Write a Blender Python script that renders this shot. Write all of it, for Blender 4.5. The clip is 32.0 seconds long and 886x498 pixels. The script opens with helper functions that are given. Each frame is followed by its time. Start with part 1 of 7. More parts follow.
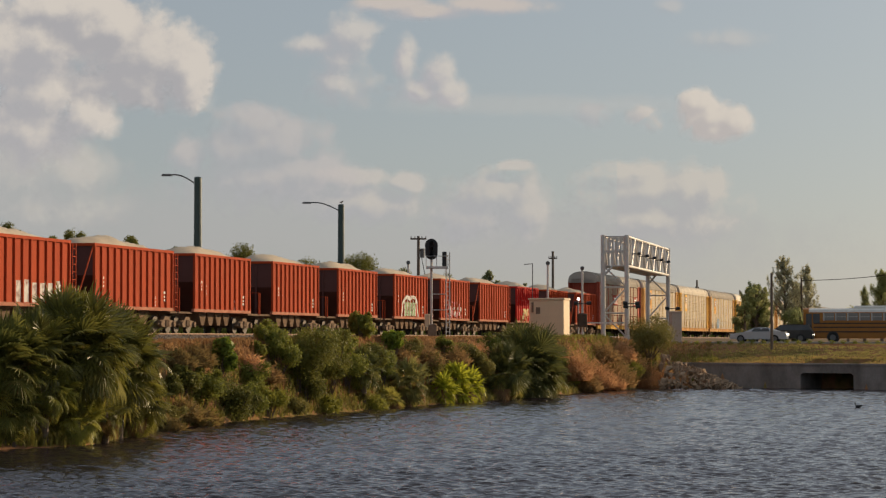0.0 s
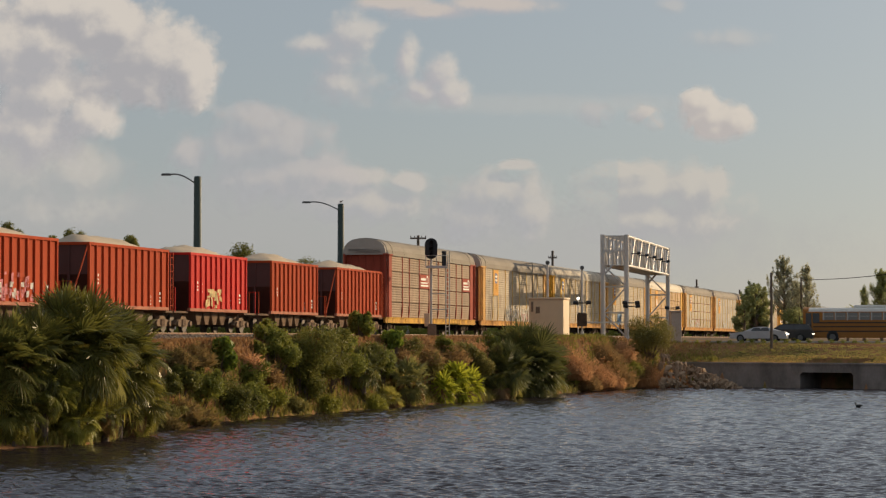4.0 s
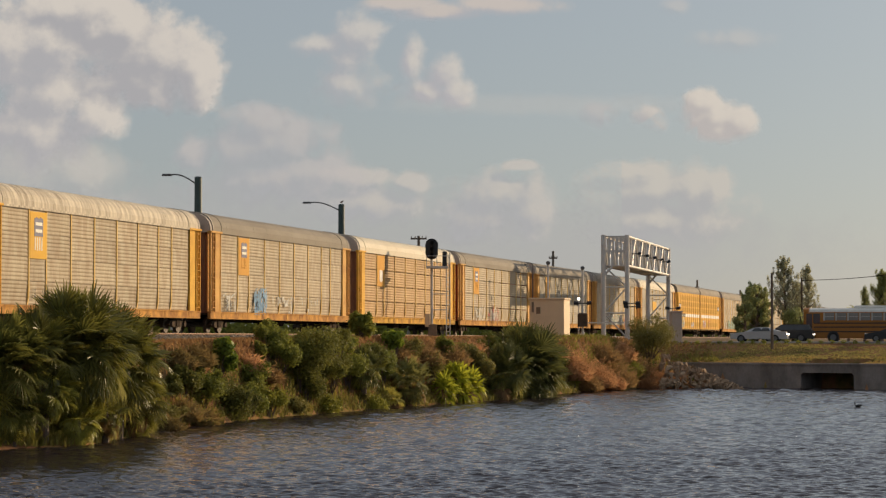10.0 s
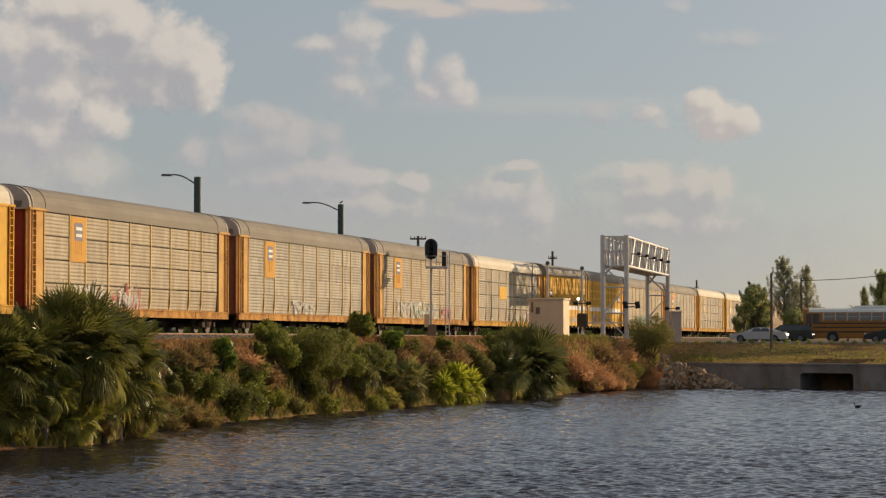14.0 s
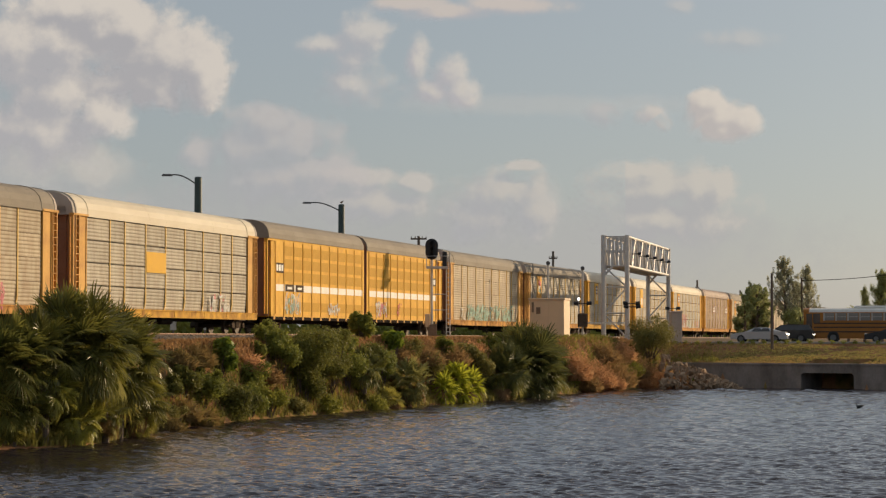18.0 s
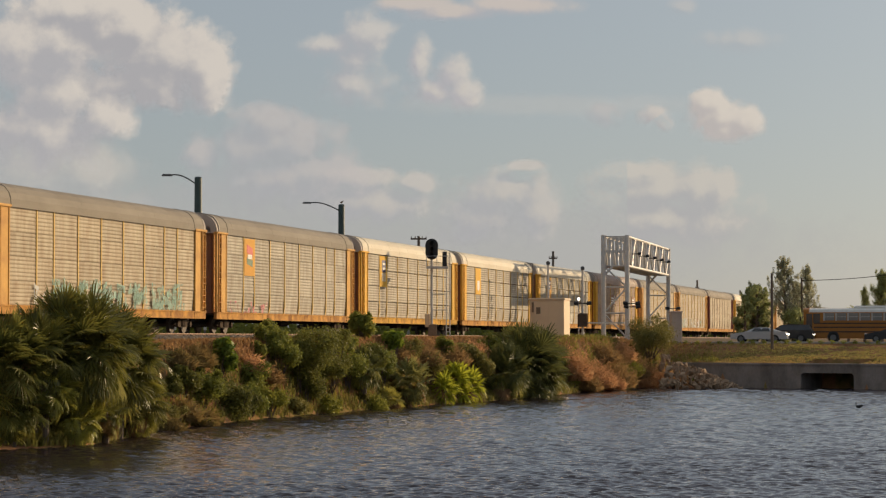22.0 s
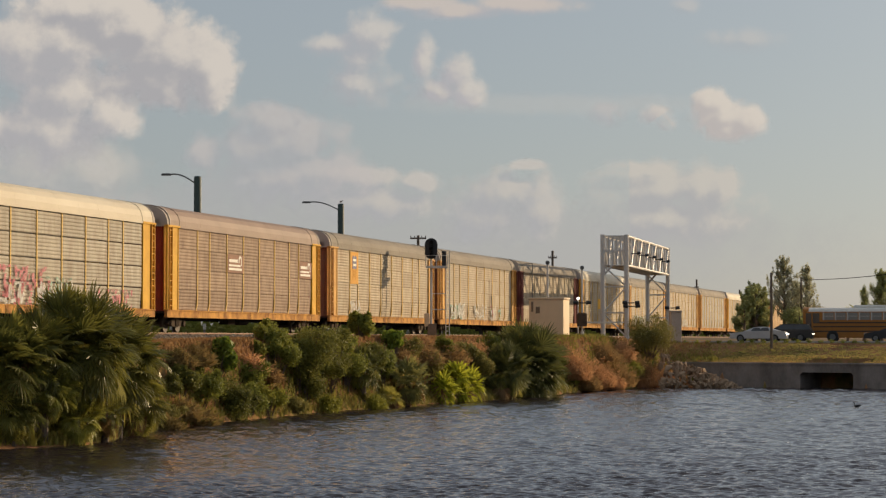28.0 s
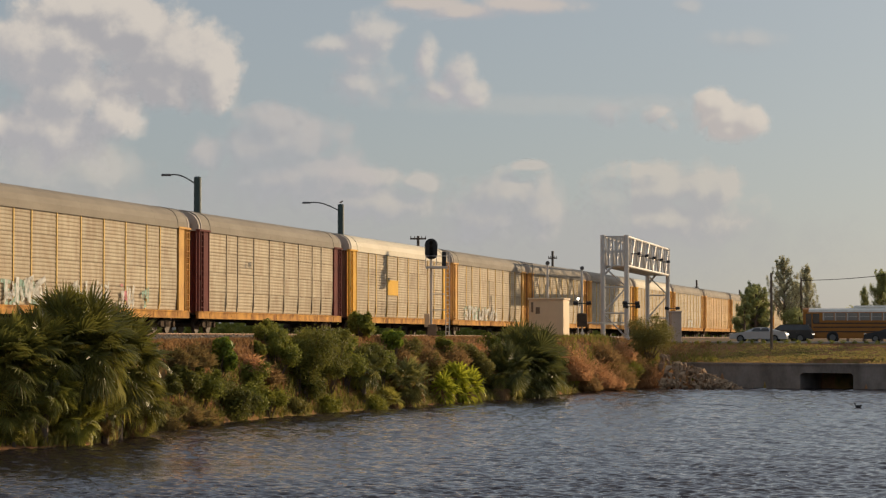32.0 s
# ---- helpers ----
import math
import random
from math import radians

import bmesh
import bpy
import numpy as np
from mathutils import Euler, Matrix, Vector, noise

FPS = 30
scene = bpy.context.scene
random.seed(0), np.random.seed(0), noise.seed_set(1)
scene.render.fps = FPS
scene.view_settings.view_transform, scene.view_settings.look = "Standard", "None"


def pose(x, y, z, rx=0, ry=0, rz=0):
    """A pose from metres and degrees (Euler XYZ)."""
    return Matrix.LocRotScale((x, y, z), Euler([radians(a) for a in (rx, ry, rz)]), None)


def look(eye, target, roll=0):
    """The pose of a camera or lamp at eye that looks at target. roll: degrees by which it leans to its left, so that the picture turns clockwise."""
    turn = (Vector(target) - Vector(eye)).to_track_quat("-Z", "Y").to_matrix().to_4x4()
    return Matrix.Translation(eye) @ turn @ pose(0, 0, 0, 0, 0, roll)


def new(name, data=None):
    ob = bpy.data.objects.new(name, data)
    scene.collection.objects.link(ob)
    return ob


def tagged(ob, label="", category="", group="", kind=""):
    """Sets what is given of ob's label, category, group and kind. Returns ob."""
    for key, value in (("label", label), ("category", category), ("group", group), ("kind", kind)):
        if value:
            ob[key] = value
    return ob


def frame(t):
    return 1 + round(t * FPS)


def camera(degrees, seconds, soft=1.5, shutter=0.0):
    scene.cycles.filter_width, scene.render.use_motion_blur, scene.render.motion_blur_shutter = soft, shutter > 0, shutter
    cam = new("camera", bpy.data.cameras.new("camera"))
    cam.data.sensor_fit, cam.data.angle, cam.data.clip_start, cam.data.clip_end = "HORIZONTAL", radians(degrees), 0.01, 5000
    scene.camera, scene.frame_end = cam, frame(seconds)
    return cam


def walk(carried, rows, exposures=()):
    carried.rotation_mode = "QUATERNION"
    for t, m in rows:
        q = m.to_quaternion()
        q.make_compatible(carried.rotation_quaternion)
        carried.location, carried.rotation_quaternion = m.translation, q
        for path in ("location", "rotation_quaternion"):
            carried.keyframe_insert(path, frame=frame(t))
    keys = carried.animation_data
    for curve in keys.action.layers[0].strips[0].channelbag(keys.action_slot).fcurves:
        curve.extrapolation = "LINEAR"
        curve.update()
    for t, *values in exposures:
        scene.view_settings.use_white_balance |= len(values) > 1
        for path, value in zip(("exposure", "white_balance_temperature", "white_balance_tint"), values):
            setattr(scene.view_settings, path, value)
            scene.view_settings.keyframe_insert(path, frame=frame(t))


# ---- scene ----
# ============ camera: a long lens on a tripod on the canal bank ============
FOV = 20.43
FOCAL = 784 / math.tan(radians(FOV / 2))     # focal length in units of 1/1568 of the width
EYE = Vector((0.0, 0.0, 3.92))               # water level is z = 0
PITCH = math.degrees(math.atan(159.5 / FOCAL))
cam = camera(FOV, 32.0, soft=1.3)
UNIT = math.degrees(1 / FOCAL)


def aim(right=0.0, down=0.0):
    """The tripod's pose, nudged by the wind (picture moves right / down)."""
    return pose(EYE.x, EYE.y, EYE.z, 90 + PITCH + down * UNIT, 0, right * UNIT)


NUDGES = [(0, -0.5, -1), (0.4, 0, -1), (1.5, 0, 0), (9.5, 0, 0), (10.0, -1, -0.7), (10.5, -0.5, 0), (11.0, -2.3, -2), (11.5, -1, 2), (12.0, 0, 0), (13.5, 0, 0.5), (14.0, 0, -1), (14.5, 0, -1), (16.2, -1, -2), (16.5, -2, -3.3), (17.0, -0.3, -3), (17.5, -1, -1), (18.0, -1, -1), (18.5, -0.6, 0), (19.0, -1, -1), (19.5, -1, -2.3), (20.0, -1, -1), (20.5, 0, -0.7), (21.5, 0, -0.7), (22.0, -1, -1), (22.5, -0.4, 0), (24.5, 0, 0), (25.0, 1, 0), (25.5, -0.8, -1), (27.5, -0.8, 0.4), (28.0, 0, 0), (28.5, -0.7, -1), (29.0, -1, -0.8), (29.5, -0.6, -1.2), (30.0, -1, -0.8), (30.5, -0.4, -0.5), (31.0, -0.8, -1), (31.5, -0.2, 0), (32.0, 0, -0.8)]
walk(cam, [(t, aim(-r, -d)) for t, r, d in NUDGES], exposures=[(0, 0.0), (32.0, 0.0)])

# ============ light: a low late sun ahead to the right, hazy sky ============
SUN_AZ = 50.5          # degrees from +Y towards +X
SUN_EL = 14.5
world = bpy.data.worlds.new("world")
scene.world = world
world.use_nodes = True
wn, wl = world.node_tree.nodes, world.node_tree.links
sky = wn.new("ShaderNodeTexSky")
sky.sky_type = "NISHITA"
sky.sun_disc = False
sky.sun_elevation = radians(SUN_EL)
sky.sun_rotation = radians(SUN_AZ)
sky.altitude = 0
sky.air_density = 1.0
sky.dust_density = 0.8
sky.ozone_density = 2.0
bgn = wn["Background"]
bgn.inputs["Strength"].default_value = 0.1
pale = wn.new("ShaderNodeHueSaturation")          # thin high cloud veils the blue
pale.inputs["Saturation"].default_value = 0.85
wl.new(sky.outputs[0], pale.inputs["Color"])
veil = wn.new("ShaderNodeMix")
veil.data_type = "RGBA"
up = wn.new("ShaderNodeTexCoord")                 # the haze thins out upwards
split = wn.new("ShaderNodeSeparateXYZ")
wl.new(up.outputs["Generated"], split.inputs[0])
thin = wn.new("ShaderNodeValToRGB")
for at, grey in ((0.0, 0.68), (0.16, 0.52), (0.6, 0.58)):
    e = thin.color_ramp.elements[0] if at == 0 else thin.color_ramp.elements[1] if at == 0.6 else thin.color_ramp.elements.new(at)
    e.position, e.color = at, (grey, grey, grey, 1)
thin.color_ramp.elements[-1].position = 0.6
wl.new(split.outputs["Z"], thin.inputs["Fac"])
wl.new(thin.outputs["Color"], veil.inputs["Factor"])
facing = wn.new("ShaderNodeVectorMath")           # haze scatters forward: brighter and warmer around the sun
facing.operation = "DOT_PRODUCT"
facing.inputs[1].default_value = (math.sin(radians(SUN_AZ)) * math.cos(radians(SUN_EL)), math.cos(radians(SUN_AZ)) * math.cos(radians(SUN_EL)), math.sin(radians(SUN_EL)))
wl.new(up.outputs["Generated"], facing.inputs[0])
lobe = wn.new("ShaderNodeMath")
lobe.operation = "POWER"
lobe.use_clamp = True
wl.new(facing.outputs["Value"], lobe.inputs[0])
lobe.inputs[1].default_value = 9.0
haze = wn.new("ShaderNodeMix")
haze.data_type = "RGBA"
haze.inputs["A"].default_value = (3.15, 3.36, 3.68, 1)
haze.inputs["B"].default_value = (11.5, 10.6, 9.6, 1)
wl.new(lobe.outputs[0], haze.inputs["Factor"])
wl.new(haze.outputs["Result"], veil.inputs["B"])
wl.new(pale.outputs[0], veil.inputs["A"])
wl.new(veil.outputs["Result"], bgn.inputs["Color"])
sun_data = bpy.data.lights.new("sun", "SUN")
sun_data.energy = 4.3
sun_data.angle = radians(0.6)
sun_data.color = (1.0, 0.74, 0.45)
sun = new("sun", sun_data)
SUN_DIR = Vector((math.sin(radians(SUN_AZ)) * math.cos(radians(SUN_EL)), math.cos(radians(SUN_AZ)) * math.cos(radians(SUN_EL)), math.sin(radians(SUN_EL))))
sun.matrix_world = look((0, 0, 0), -SUN_DIR)
sun.location = (60, 60, 60)

# ============ the railway's own axes ============
TURN = 13.56                      # degrees between the view and the track
DX, DY = math.sin(radians(TURN)), math.cos(radians(TURN))
SIDE = 41.46                      # from the eye's line to the cars' near side
HALF = 1.47                       # half a car's width
RAIL = 4.25                       # rail top
SPEED = 20.0
ORIGIN = Vector((-SIDE / DY - HALF * DY, HALF * DX, 0))


def on_track(along, aside=0.0, z=0.0):
    """A point by metres along the track and metres from its middle towards the canal."""
    return Vector((ORIGIN.x + DX * along + DY * aside, ORIGIN.y + DY * along - DX * aside, z))


def place(x, y, depth):
    """The point at that depth which stands at (x, y) of a picture 1568 wide."""
    return Vector(((x - 784) / FOCAL * depth, depth, EYE.z + (600.5 - y) / FOCAL * depth))


def lap(x, y, z):
    """Where the sight line through (x, y) meets the level z."""
    depth = (z - EYE.z) * FOCAL / (600.5 - y)
    return place(x, y, depth)


# ============ materials ============
def nodes_of(name):
    m = bpy.data.materials.new(name)
    m.use_nodes = True
    return m, m.node_tree.nodes, m.node_tree.links, m.node_tree.nodes["Principled BSDF"]


def surface(name, base, other=None, rough=0.6, metal=0.0, scale=1.0, stain=0.5, grain=40.0, bump=0.15, per_piece=0.0, stretch=(1, 1, 1), spec=0.5):
    """A worn surface: base colour with stains at one scale, grain at another, fine relief."""
    m, n, l, b = nodes_of(name)
    other = other or tuple(c * 0.6 for c in base)
    tc = n.new("ShaderNodeTexCoord")
    mp = n.new("ShaderNodeMapping")
    mp.inputs["Scale"].default_value = stretch
    l.new(tc.outputs["Object"], mp.inputs["Vector"])
    if per_piece:
        own = n.new("ShaderNodeObjectInfo")
        far_off = n.new("ShaderNodeMath")
        far_off.operation = "MULTIPLY"
        far_off.inputs[1].default_value = 90.0
        l.new(own.outputs["Random"], far_off.inputs[0])
        l.new(far_off.outputs[0], mp.inputs["Location"])
    big = n.new("ShaderNodeTexNoise")
    big.inputs["Scale"].default_value = scale
    big.inputs["Detail"].default_value = 6
    big.inputs["Roughness"].default_value = 0.65
    fine = n.new("ShaderNodeTexNoise")
    fine.inputs["Scale"].default_value = grain
    fine.inputs["Detail"].default_value = 3
    for t in (big, fine):
        l.new(mp.outputs[0], t.inputs["Vector"])
    ramp = n.new("ShaderNodeMapRange")
    ramp.inputs["From Min"].default_value, ramp.inputs["From Max"].default_value = 0.35, 0.7
    ramp.inputs["To Max"].default_value = stain
    l.new(big.outputs["Fac"], ramp.inputs["Value"])
    mix = n.new("ShaderNodeMix")
    mix.data_type = "RGBA"
    mix.inputs["A"].default_value, mix.inputs["B"].default_value = (*base, 1), (*other, 1)
    l.new(ramp.outputs[0], mix.inputs["Factor"])
    hsv = n.new("ShaderNodeHueSaturation")
    add = n.new("ShaderNodeMath")
    add.operation = "MULTIPLY_ADD"
    l.new(fine.outputs["Fac"], add.inputs[0])
    add.inputs[1].default_value, add.inputs[2].default_value = 0.35, 0.82
    if per_piece:
        info = n.new("ShaderNodeObjectInfo")
        rnd = n.new("ShaderNodeMath")
        rnd.operation = "MULTIPLY_ADD"
        l.new(info.outputs["Random"], rnd.inputs[0])
        rnd.inputs[1].default_value = per_piece
        rnd.inputs[2].default_value = -per_piece / 2
        sm = n.new("ShaderNodeMath")
        l.new(add.outputs[0], sm.inputs[0])
        l.new(rnd.outputs[0], sm.inputs[1])
        l.new(sm.outputs[0], hsv.inputs["Value"])
    else:
        l.new(add.outputs[0], hsv.inputs["Value"])
    l.new(mix.outputs["Result"], hsv.inputs["Color"])
    l.new(hsv.outputs[0], b.inputs["Base Color"])
    b.inputs["Roughness"].default_value = rough
    b.inputs["Metallic"].default_value = metal
    b.inputs["Specular IOR Level"].default_value = spec
    if bump:
        bp = n.new("ShaderNodeBump")
        bp.inputs["Strength"].default_value = bump
        bp.inputs["Distance"].default_value = 0.02
        l.new(fine.outputs["Fac"], bp.inputs["Height"])
        l.new(bp.outputs[0], b.inputs["Normal"])
    return m


def leafy(name, light, dark, through_it=0.35, rough=0.45, dry=None, dry_part=0.1, spec=0.18):
    """Foliage: each leaf its own shade, light passes through."""
    m, n, l, b = nodes_of(name)
    geo = n.new("ShaderNodeNewGeometry")
    info = n.new("ShaderNodeObjectInfo")
    ramp = n.new("ShaderNodeValToRGB")
    ramp.color_ramp.elements[0].color = (*dark, 1)
    ramp.color_ramp.elements[1].color = (*light, 1)
    ramp.color_ramp.elements[1].position = 1.0 - dry_part
    if dry:
        e = ramp.color_ramp.elements.new(1.0)
        e.color = (*dry, 1)
    ad = n.new("ShaderNodeMath")
    ad.operation = "ADD"
    l.new(geo.outputs["Random Per Island"], ad.inputs[0])
    l.new(info.outputs["Random"], ad.inputs[1])
    hf = n.new("ShaderNodeMath")
    hf.operation = "MULTIPLY"
    hf.inputs[1].default_value = 0.34
    l.new(ad.outputs[0], hf.inputs[0])
    tc = n.new("ShaderNodeTexCoord")
    nz = n.new("ShaderNodeTexNoise")
    nz.inputs["Scale"].default_value = 1.2
    l.new(tc.outputs["Object"], nz.inputs["Vector"])
    mx = n.new("ShaderNodeMath")
    mx.operation = "MULTIPLY_ADD"
    l.new(nz.outputs["Fac"], mx.inputs[0])
    mx.inputs[1].default_value = 1.0
    mx.inputs[2].default_value = -0.34
    sm = n.new("ShaderNodeMath")
    l.new(hf.outputs[0], sm.inputs[0])
    l.new(mx.outputs[0], sm.inputs[1])
    l.new(sm.outputs[0], ramp.inputs["Fac"])
    l.new(ramp.outputs[0], b.inputs["Base Color"])
    b.inputs["Roughness"].default_value = rough
    b.inputs["Specular IOR Level"].default_value = spec
    tr = n.new("ShaderNodeBsdfTranslucent")
    l.new(ramp.outputs[0], tr.inputs["Color"])
    sh = n.new("ShaderNodeMixShader")
    sh.inputs[0].default_value = through_it
    l.new(b.outputs[0], sh.inputs[1])
    l.new(tr.outputs[0], sh.inputs[2])
    l.new(sh.outputs[0], n["Material Output"].inputs["Surface"])
    return m


# ============ building helpers ============
class Shape:
    """Collects boxes, prisms and tubes into one mesh."""

    def __init__(self):
        self.v, self.f = [], []

    def add(self, verts, faces):
        k = len(self.v)
        self.v += [tuple(p) for p in verts]
        self.f += [tuple(i + k for i in q) for q in faces]
        return self

    def box(self, x0, x1, y0, y1, z0, z1):
        return self.add([(x0, y0, z0), (x1, y0, z0), (x1, y1, z0), (x0, y1, z0), (x0, y0, z1), (x1, y0, z1), (x1, y1, z1), (x0, y1, z1)],
                        [(3, 2, 1, 0), (4, 5, 6, 7), (0, 1, 5, 4), (1, 2, 6, 5), (2, 3, 7, 6), (3, 0, 4, 7)])

    def bevel_box(self, x0, x1, y0, y1, z0, z1, r):
        """A box whose four upright edges and top edges are chamfered by r."""
        ring = lambda i, z: [(x0 + i + r, y0 + i, z), (x1 - i - r, y0 + i, z), (x1 - i, y0 + i + r, z), (x1 - i, y1 - i - r, z), (x1 - i - r, y1 - i, z), (x0 + i + r, y1 - i, z), (x0 + i, y1 - i - r, z), (x0 + i, y0 + i + r, z)]
        v = ring(0, z0) + ring(0, z1 - r) + ring(r, z1)
        f = [tuple(range(7, -1, -1)), tuple(range(16, 24))]
        for k in (0, 8):
            f += [(k + i, k + (i + 1) % 8, k + 8 + (i + 1) % 8, k + 8 + i) for i in range(8)]
        return self.add(v, f)

    def prism(self, outline, a, b, axis="x", close=True):
        """An outline in the plane across the axis, drawn from a to b along it."""
        put = {"x": lambda p, s: (s, p[0], p[1]), "y": lambda p, s: (p[0], s, p[1]), "z": lambda p, s: (p[0], p[1], s)}[axis]
        n = len(outline)
        v = [put(p, a) for p in outline] + [put(p, b) for p in outline]
        f = [(i, (i + 1) % n, n + (i + 1) % n, n + i) for i in range(n)]
        if close:
            f += [tuple(range(n - 1, -1, -1)), tuple(range(n, 2 * n))]
        return self.add(v, f)

    def tube(self, p, q, r, r2=None, n=8, caps=True):
        p, q = Vector(p), Vector(q)
        r2 = r if r2 is None else r2
        w = (q - p).normalized()
        u = w.orthogonal().normalized()
        s = w.cross(u)
        v = []
        for c, rad in ((p, r), (q, r2)):
            v += [c + (u * math.cos(2 * math.pi * i / n) + s * math.sin(2 * math.pi * i / n)) * rad for i in range(n)]
        f = [(i, (i + 1) % n, n + (i + 1) % n, n + i) for i in range(n)]
        if caps:
            f += [tuple(range(n - 1, -1, -1)), tuple(range(n, 2 * n))]
        return self.add(v, f)

    def path(self, points, r, n=6):
        """One bent round bar through the points."""
        pts = [Vector(p) for p in points]
        v, f = [], []
        u = (pts[1] - pts[0]).orthogonal().normalized()
        for i, p in enumerate(pts):
            w = (pts[min(i + 1, len(pts) - 1)] - pts[max(i - 1, 0)]).normalized()
            u = (u - w * u.dot(w)).normalized()
            s = w.cross(u)
            v += [p + (u * math.cos(2 * math.pi * k / n) + s * math.sin(2 * math.pi * k / n)) * r for k in range(n)]
        for i in range(len(pts) - 1):
            f += [(i * n + k, i * n + (k + 1) % n, (i + 1) * n + (k + 1) % n, (i + 1) * n + k) for k in range(n)]
        f += [tuple(range(n - 1, -1, -1)), tuple(range((len(pts) - 1) * n, len(pts) * n))]
        return self.add(v, f)

    def disc(self, c, r, thick, axis="y", n=16):
        c = Vector(c)
        d = {"x": Vector((1, 0, 0)), "y": Vector((0, 1, 0)), "z": Vector((0, 0, 1))}[axis] * thick / 2
        return self.tube(c - d, c + d, r, n=n)

    def mesh(self, name, smooth=False):
        me = bpy.data.meshes.new(name)
        me.from_pydata(self.v, [], self.f)
        if smooth:
            me.polygons.foreach_set("use_smooth", [True] * len(me.polygons))
        me.update()
        return me


def put(name, mesh, material, m=None):
    """Links a mesh as one object; its material sits on the object, so meshes can be shared."""
    if isinstance(mesh, Shape):
        mesh = mesh.mesh(name)
    ob = new(name, mesh)
    if not mesh.materials:
        mesh.materials.append(material)
    ob.material_slots[0].link = "OBJECT"
    ob.material_slots[0].material = material
    if m is not None:
        ob.matrix_basis = m
    return ob


def part(name, mesh, material, parent, label="", m=None):
    ob = put(name, mesh, material, m)
    ob.parent = parent
    if label:
        ob["label"] = label
    return ob


def thing(name, m, label, category, group="", kind=""):
    ob = new(name)
    ob.empty_display_size = 0.3
    ob.matrix_basis = m
    return tagged(ob, label, category, group, kind)


STEEL = surface("galvanised steel", (0.44, 0.40, 0.32), (0.25, 0.20, 0.14), rough=0.7, spec=0.25, metal=0.0, scale=1.1, stain=0.8, per_piece=0.2, stretch=(1.6, 1, 0.5))
STEEL_TAN = surface("dusty galvanised steel", (0.46, 0.39, 0.275), (0.29, 0.205, 0.125), rough=0.7, spec=0.25, metal=0.0, scale=1.1, stain=0.8, per_piece=0.18, stretch=(1.6, 1, 0.5))
STEEL_DIM = surface("grimy brown-grey steel", (0.36, 0.26, 0.175), (0.23, 0.16, 0.11), rough=0.75, spec=0.2, scale=1.1, stain=0.85, per_piece=0.2, stretch=(1.6, 1, 0.5))
STEEL_BROWN = surface("rust-filmed steel", (0.37, 0.27, 0.19), (0.22, 0.145, 0.10), rough=0.75, spec=0.2, metal=0.0, scale=1.2, stain=0.9, per_piece=0.16, stretch=(1.4, 1, 0.6))
STEEL_ORANGE = surface("orange-stained steel", (0.50, 0.335, 0.16), (0.40, 0.225, 0.085), rough=0.7, spec=0.25, metal=0.0, scale=1.2, stain=0.9, per_piece=0.18, stretch=(1.4, 1, 0.6))
YELLOW = surface("railcar yellow paint", (0.80, 0.46, 0.06), (0.50, 0.24, 0.04), rough=0.7, spec=0.15, scale=1.1, stain=0.6)
ORANGE = surface("faded orange paint", (0.76, 0.44, 0.12), (0.40, 0.19, 0.065), rough=0.7, spec=0.15, scale=0.7, stain=0.7)
SILL_YELLOW = surface("rust-stained yellow sill paint", (0.74, 0.43, 0.07), (0.26, 0.12, 0.045), rough=0.8, spec=0.1, scale=1.5, stain=0.9, grain=20)
SILL_ORANGE = surface("rust-stained orange sill paint", (0.68, 0.36, 0.09), (0.24, 0.105, 0.045), rough=0.8, spec=0.1, scale=1.5, stain=1.0, grain=20)
POST_YELLOW = surface("sun-bleached yellow post paint", (0.82, 0.57, 0.21), (0.66, 0.41, 0.12), rough=0.75, spec=0.15, scale=0.9, stain=0.6)
VENT_ORANGE = surface("perforated orange-yellow sheet", (0.60, 0.345, 0.06), (0.50, 0.28, 0.05), rough=0.8, spec=0.1, scale=1.5, grain=60)
MAROON_DARK = surface("dark maroon paint", (0.17, 0.05, 0.045), (0.10, 0.04, 0.035), rough=0.8, spec=0.1, scale=0.7, stain=0.7)
MAROON = surface("maroon paint", (0.40, 0.075, 0.045), (0.24, 0.06, 0.04), rough=0.75, spec=0.1, scale=0.7, stain=0.7)
RUST = surface("rusty end door", (0.30, 0.15, 0.09), (0.17, 0.09, 0.06), rough=0.8, scale=0.9, stain=0.8)
ROOF_GREY = surface("weathered roof steel", (0.29, 0.255, 0.205), (0.18, 0.155, 0.125), rough=0.75, spec=0.2, metal=0.0, scale=0.5, stain=0.7, stretch=(0.5, 1.5, 1.5))
ROOF_WHITE = surface("pale roof paint", (0.67, 0.61, 0.48), (0.50, 0.42, 0.30), rough=0.65, spec=0.25, scale=0.5, stain=0.55, stretch=(0.5, 1.5, 1.5))
ROOF_STREAK = surface("pale roof with dark drip stains", (0.70, 0.63, 0.50), (0.24, 0.19, 0.14), rough=0.7, spec=0.2, scale=2.6, stain=0.9, stretch=(1.3, 0.22, 0.22))
ROOF_BROWN = surface("brown rusted roof", (0.30, 0.21, 0.16), (0.20, 0.14, 0.11), rough=0.7, scale=0.5, stain=0.7)
HOOD = surface("faded grey end hood", (0.46, 0.41, 0.36), (0.32, 0.28, 0.24), rough=0.7, spec=0.25, scale=0.7, stain=0.6)
DARK = surface("black underframe", (0.035, 0.03, 0.027), (0.06, 0.045, 0.035), rough=0.9, spec=0.0, scale=1.5)
TRUCK = surface("dusty cast steel", (0.30, 0.215, 0.15), (0.14, 0.10, 0.07), rough=0.9, spec=0.05, scale=2.5, stain=0.8)
TRUCK_DARK = surface("grimy cast steel", (0.12, 0.09, 0.065), (0.06, 0.045, 0.035), rough=0.9, spec=0.05, scale=2.5, stain=0.8)
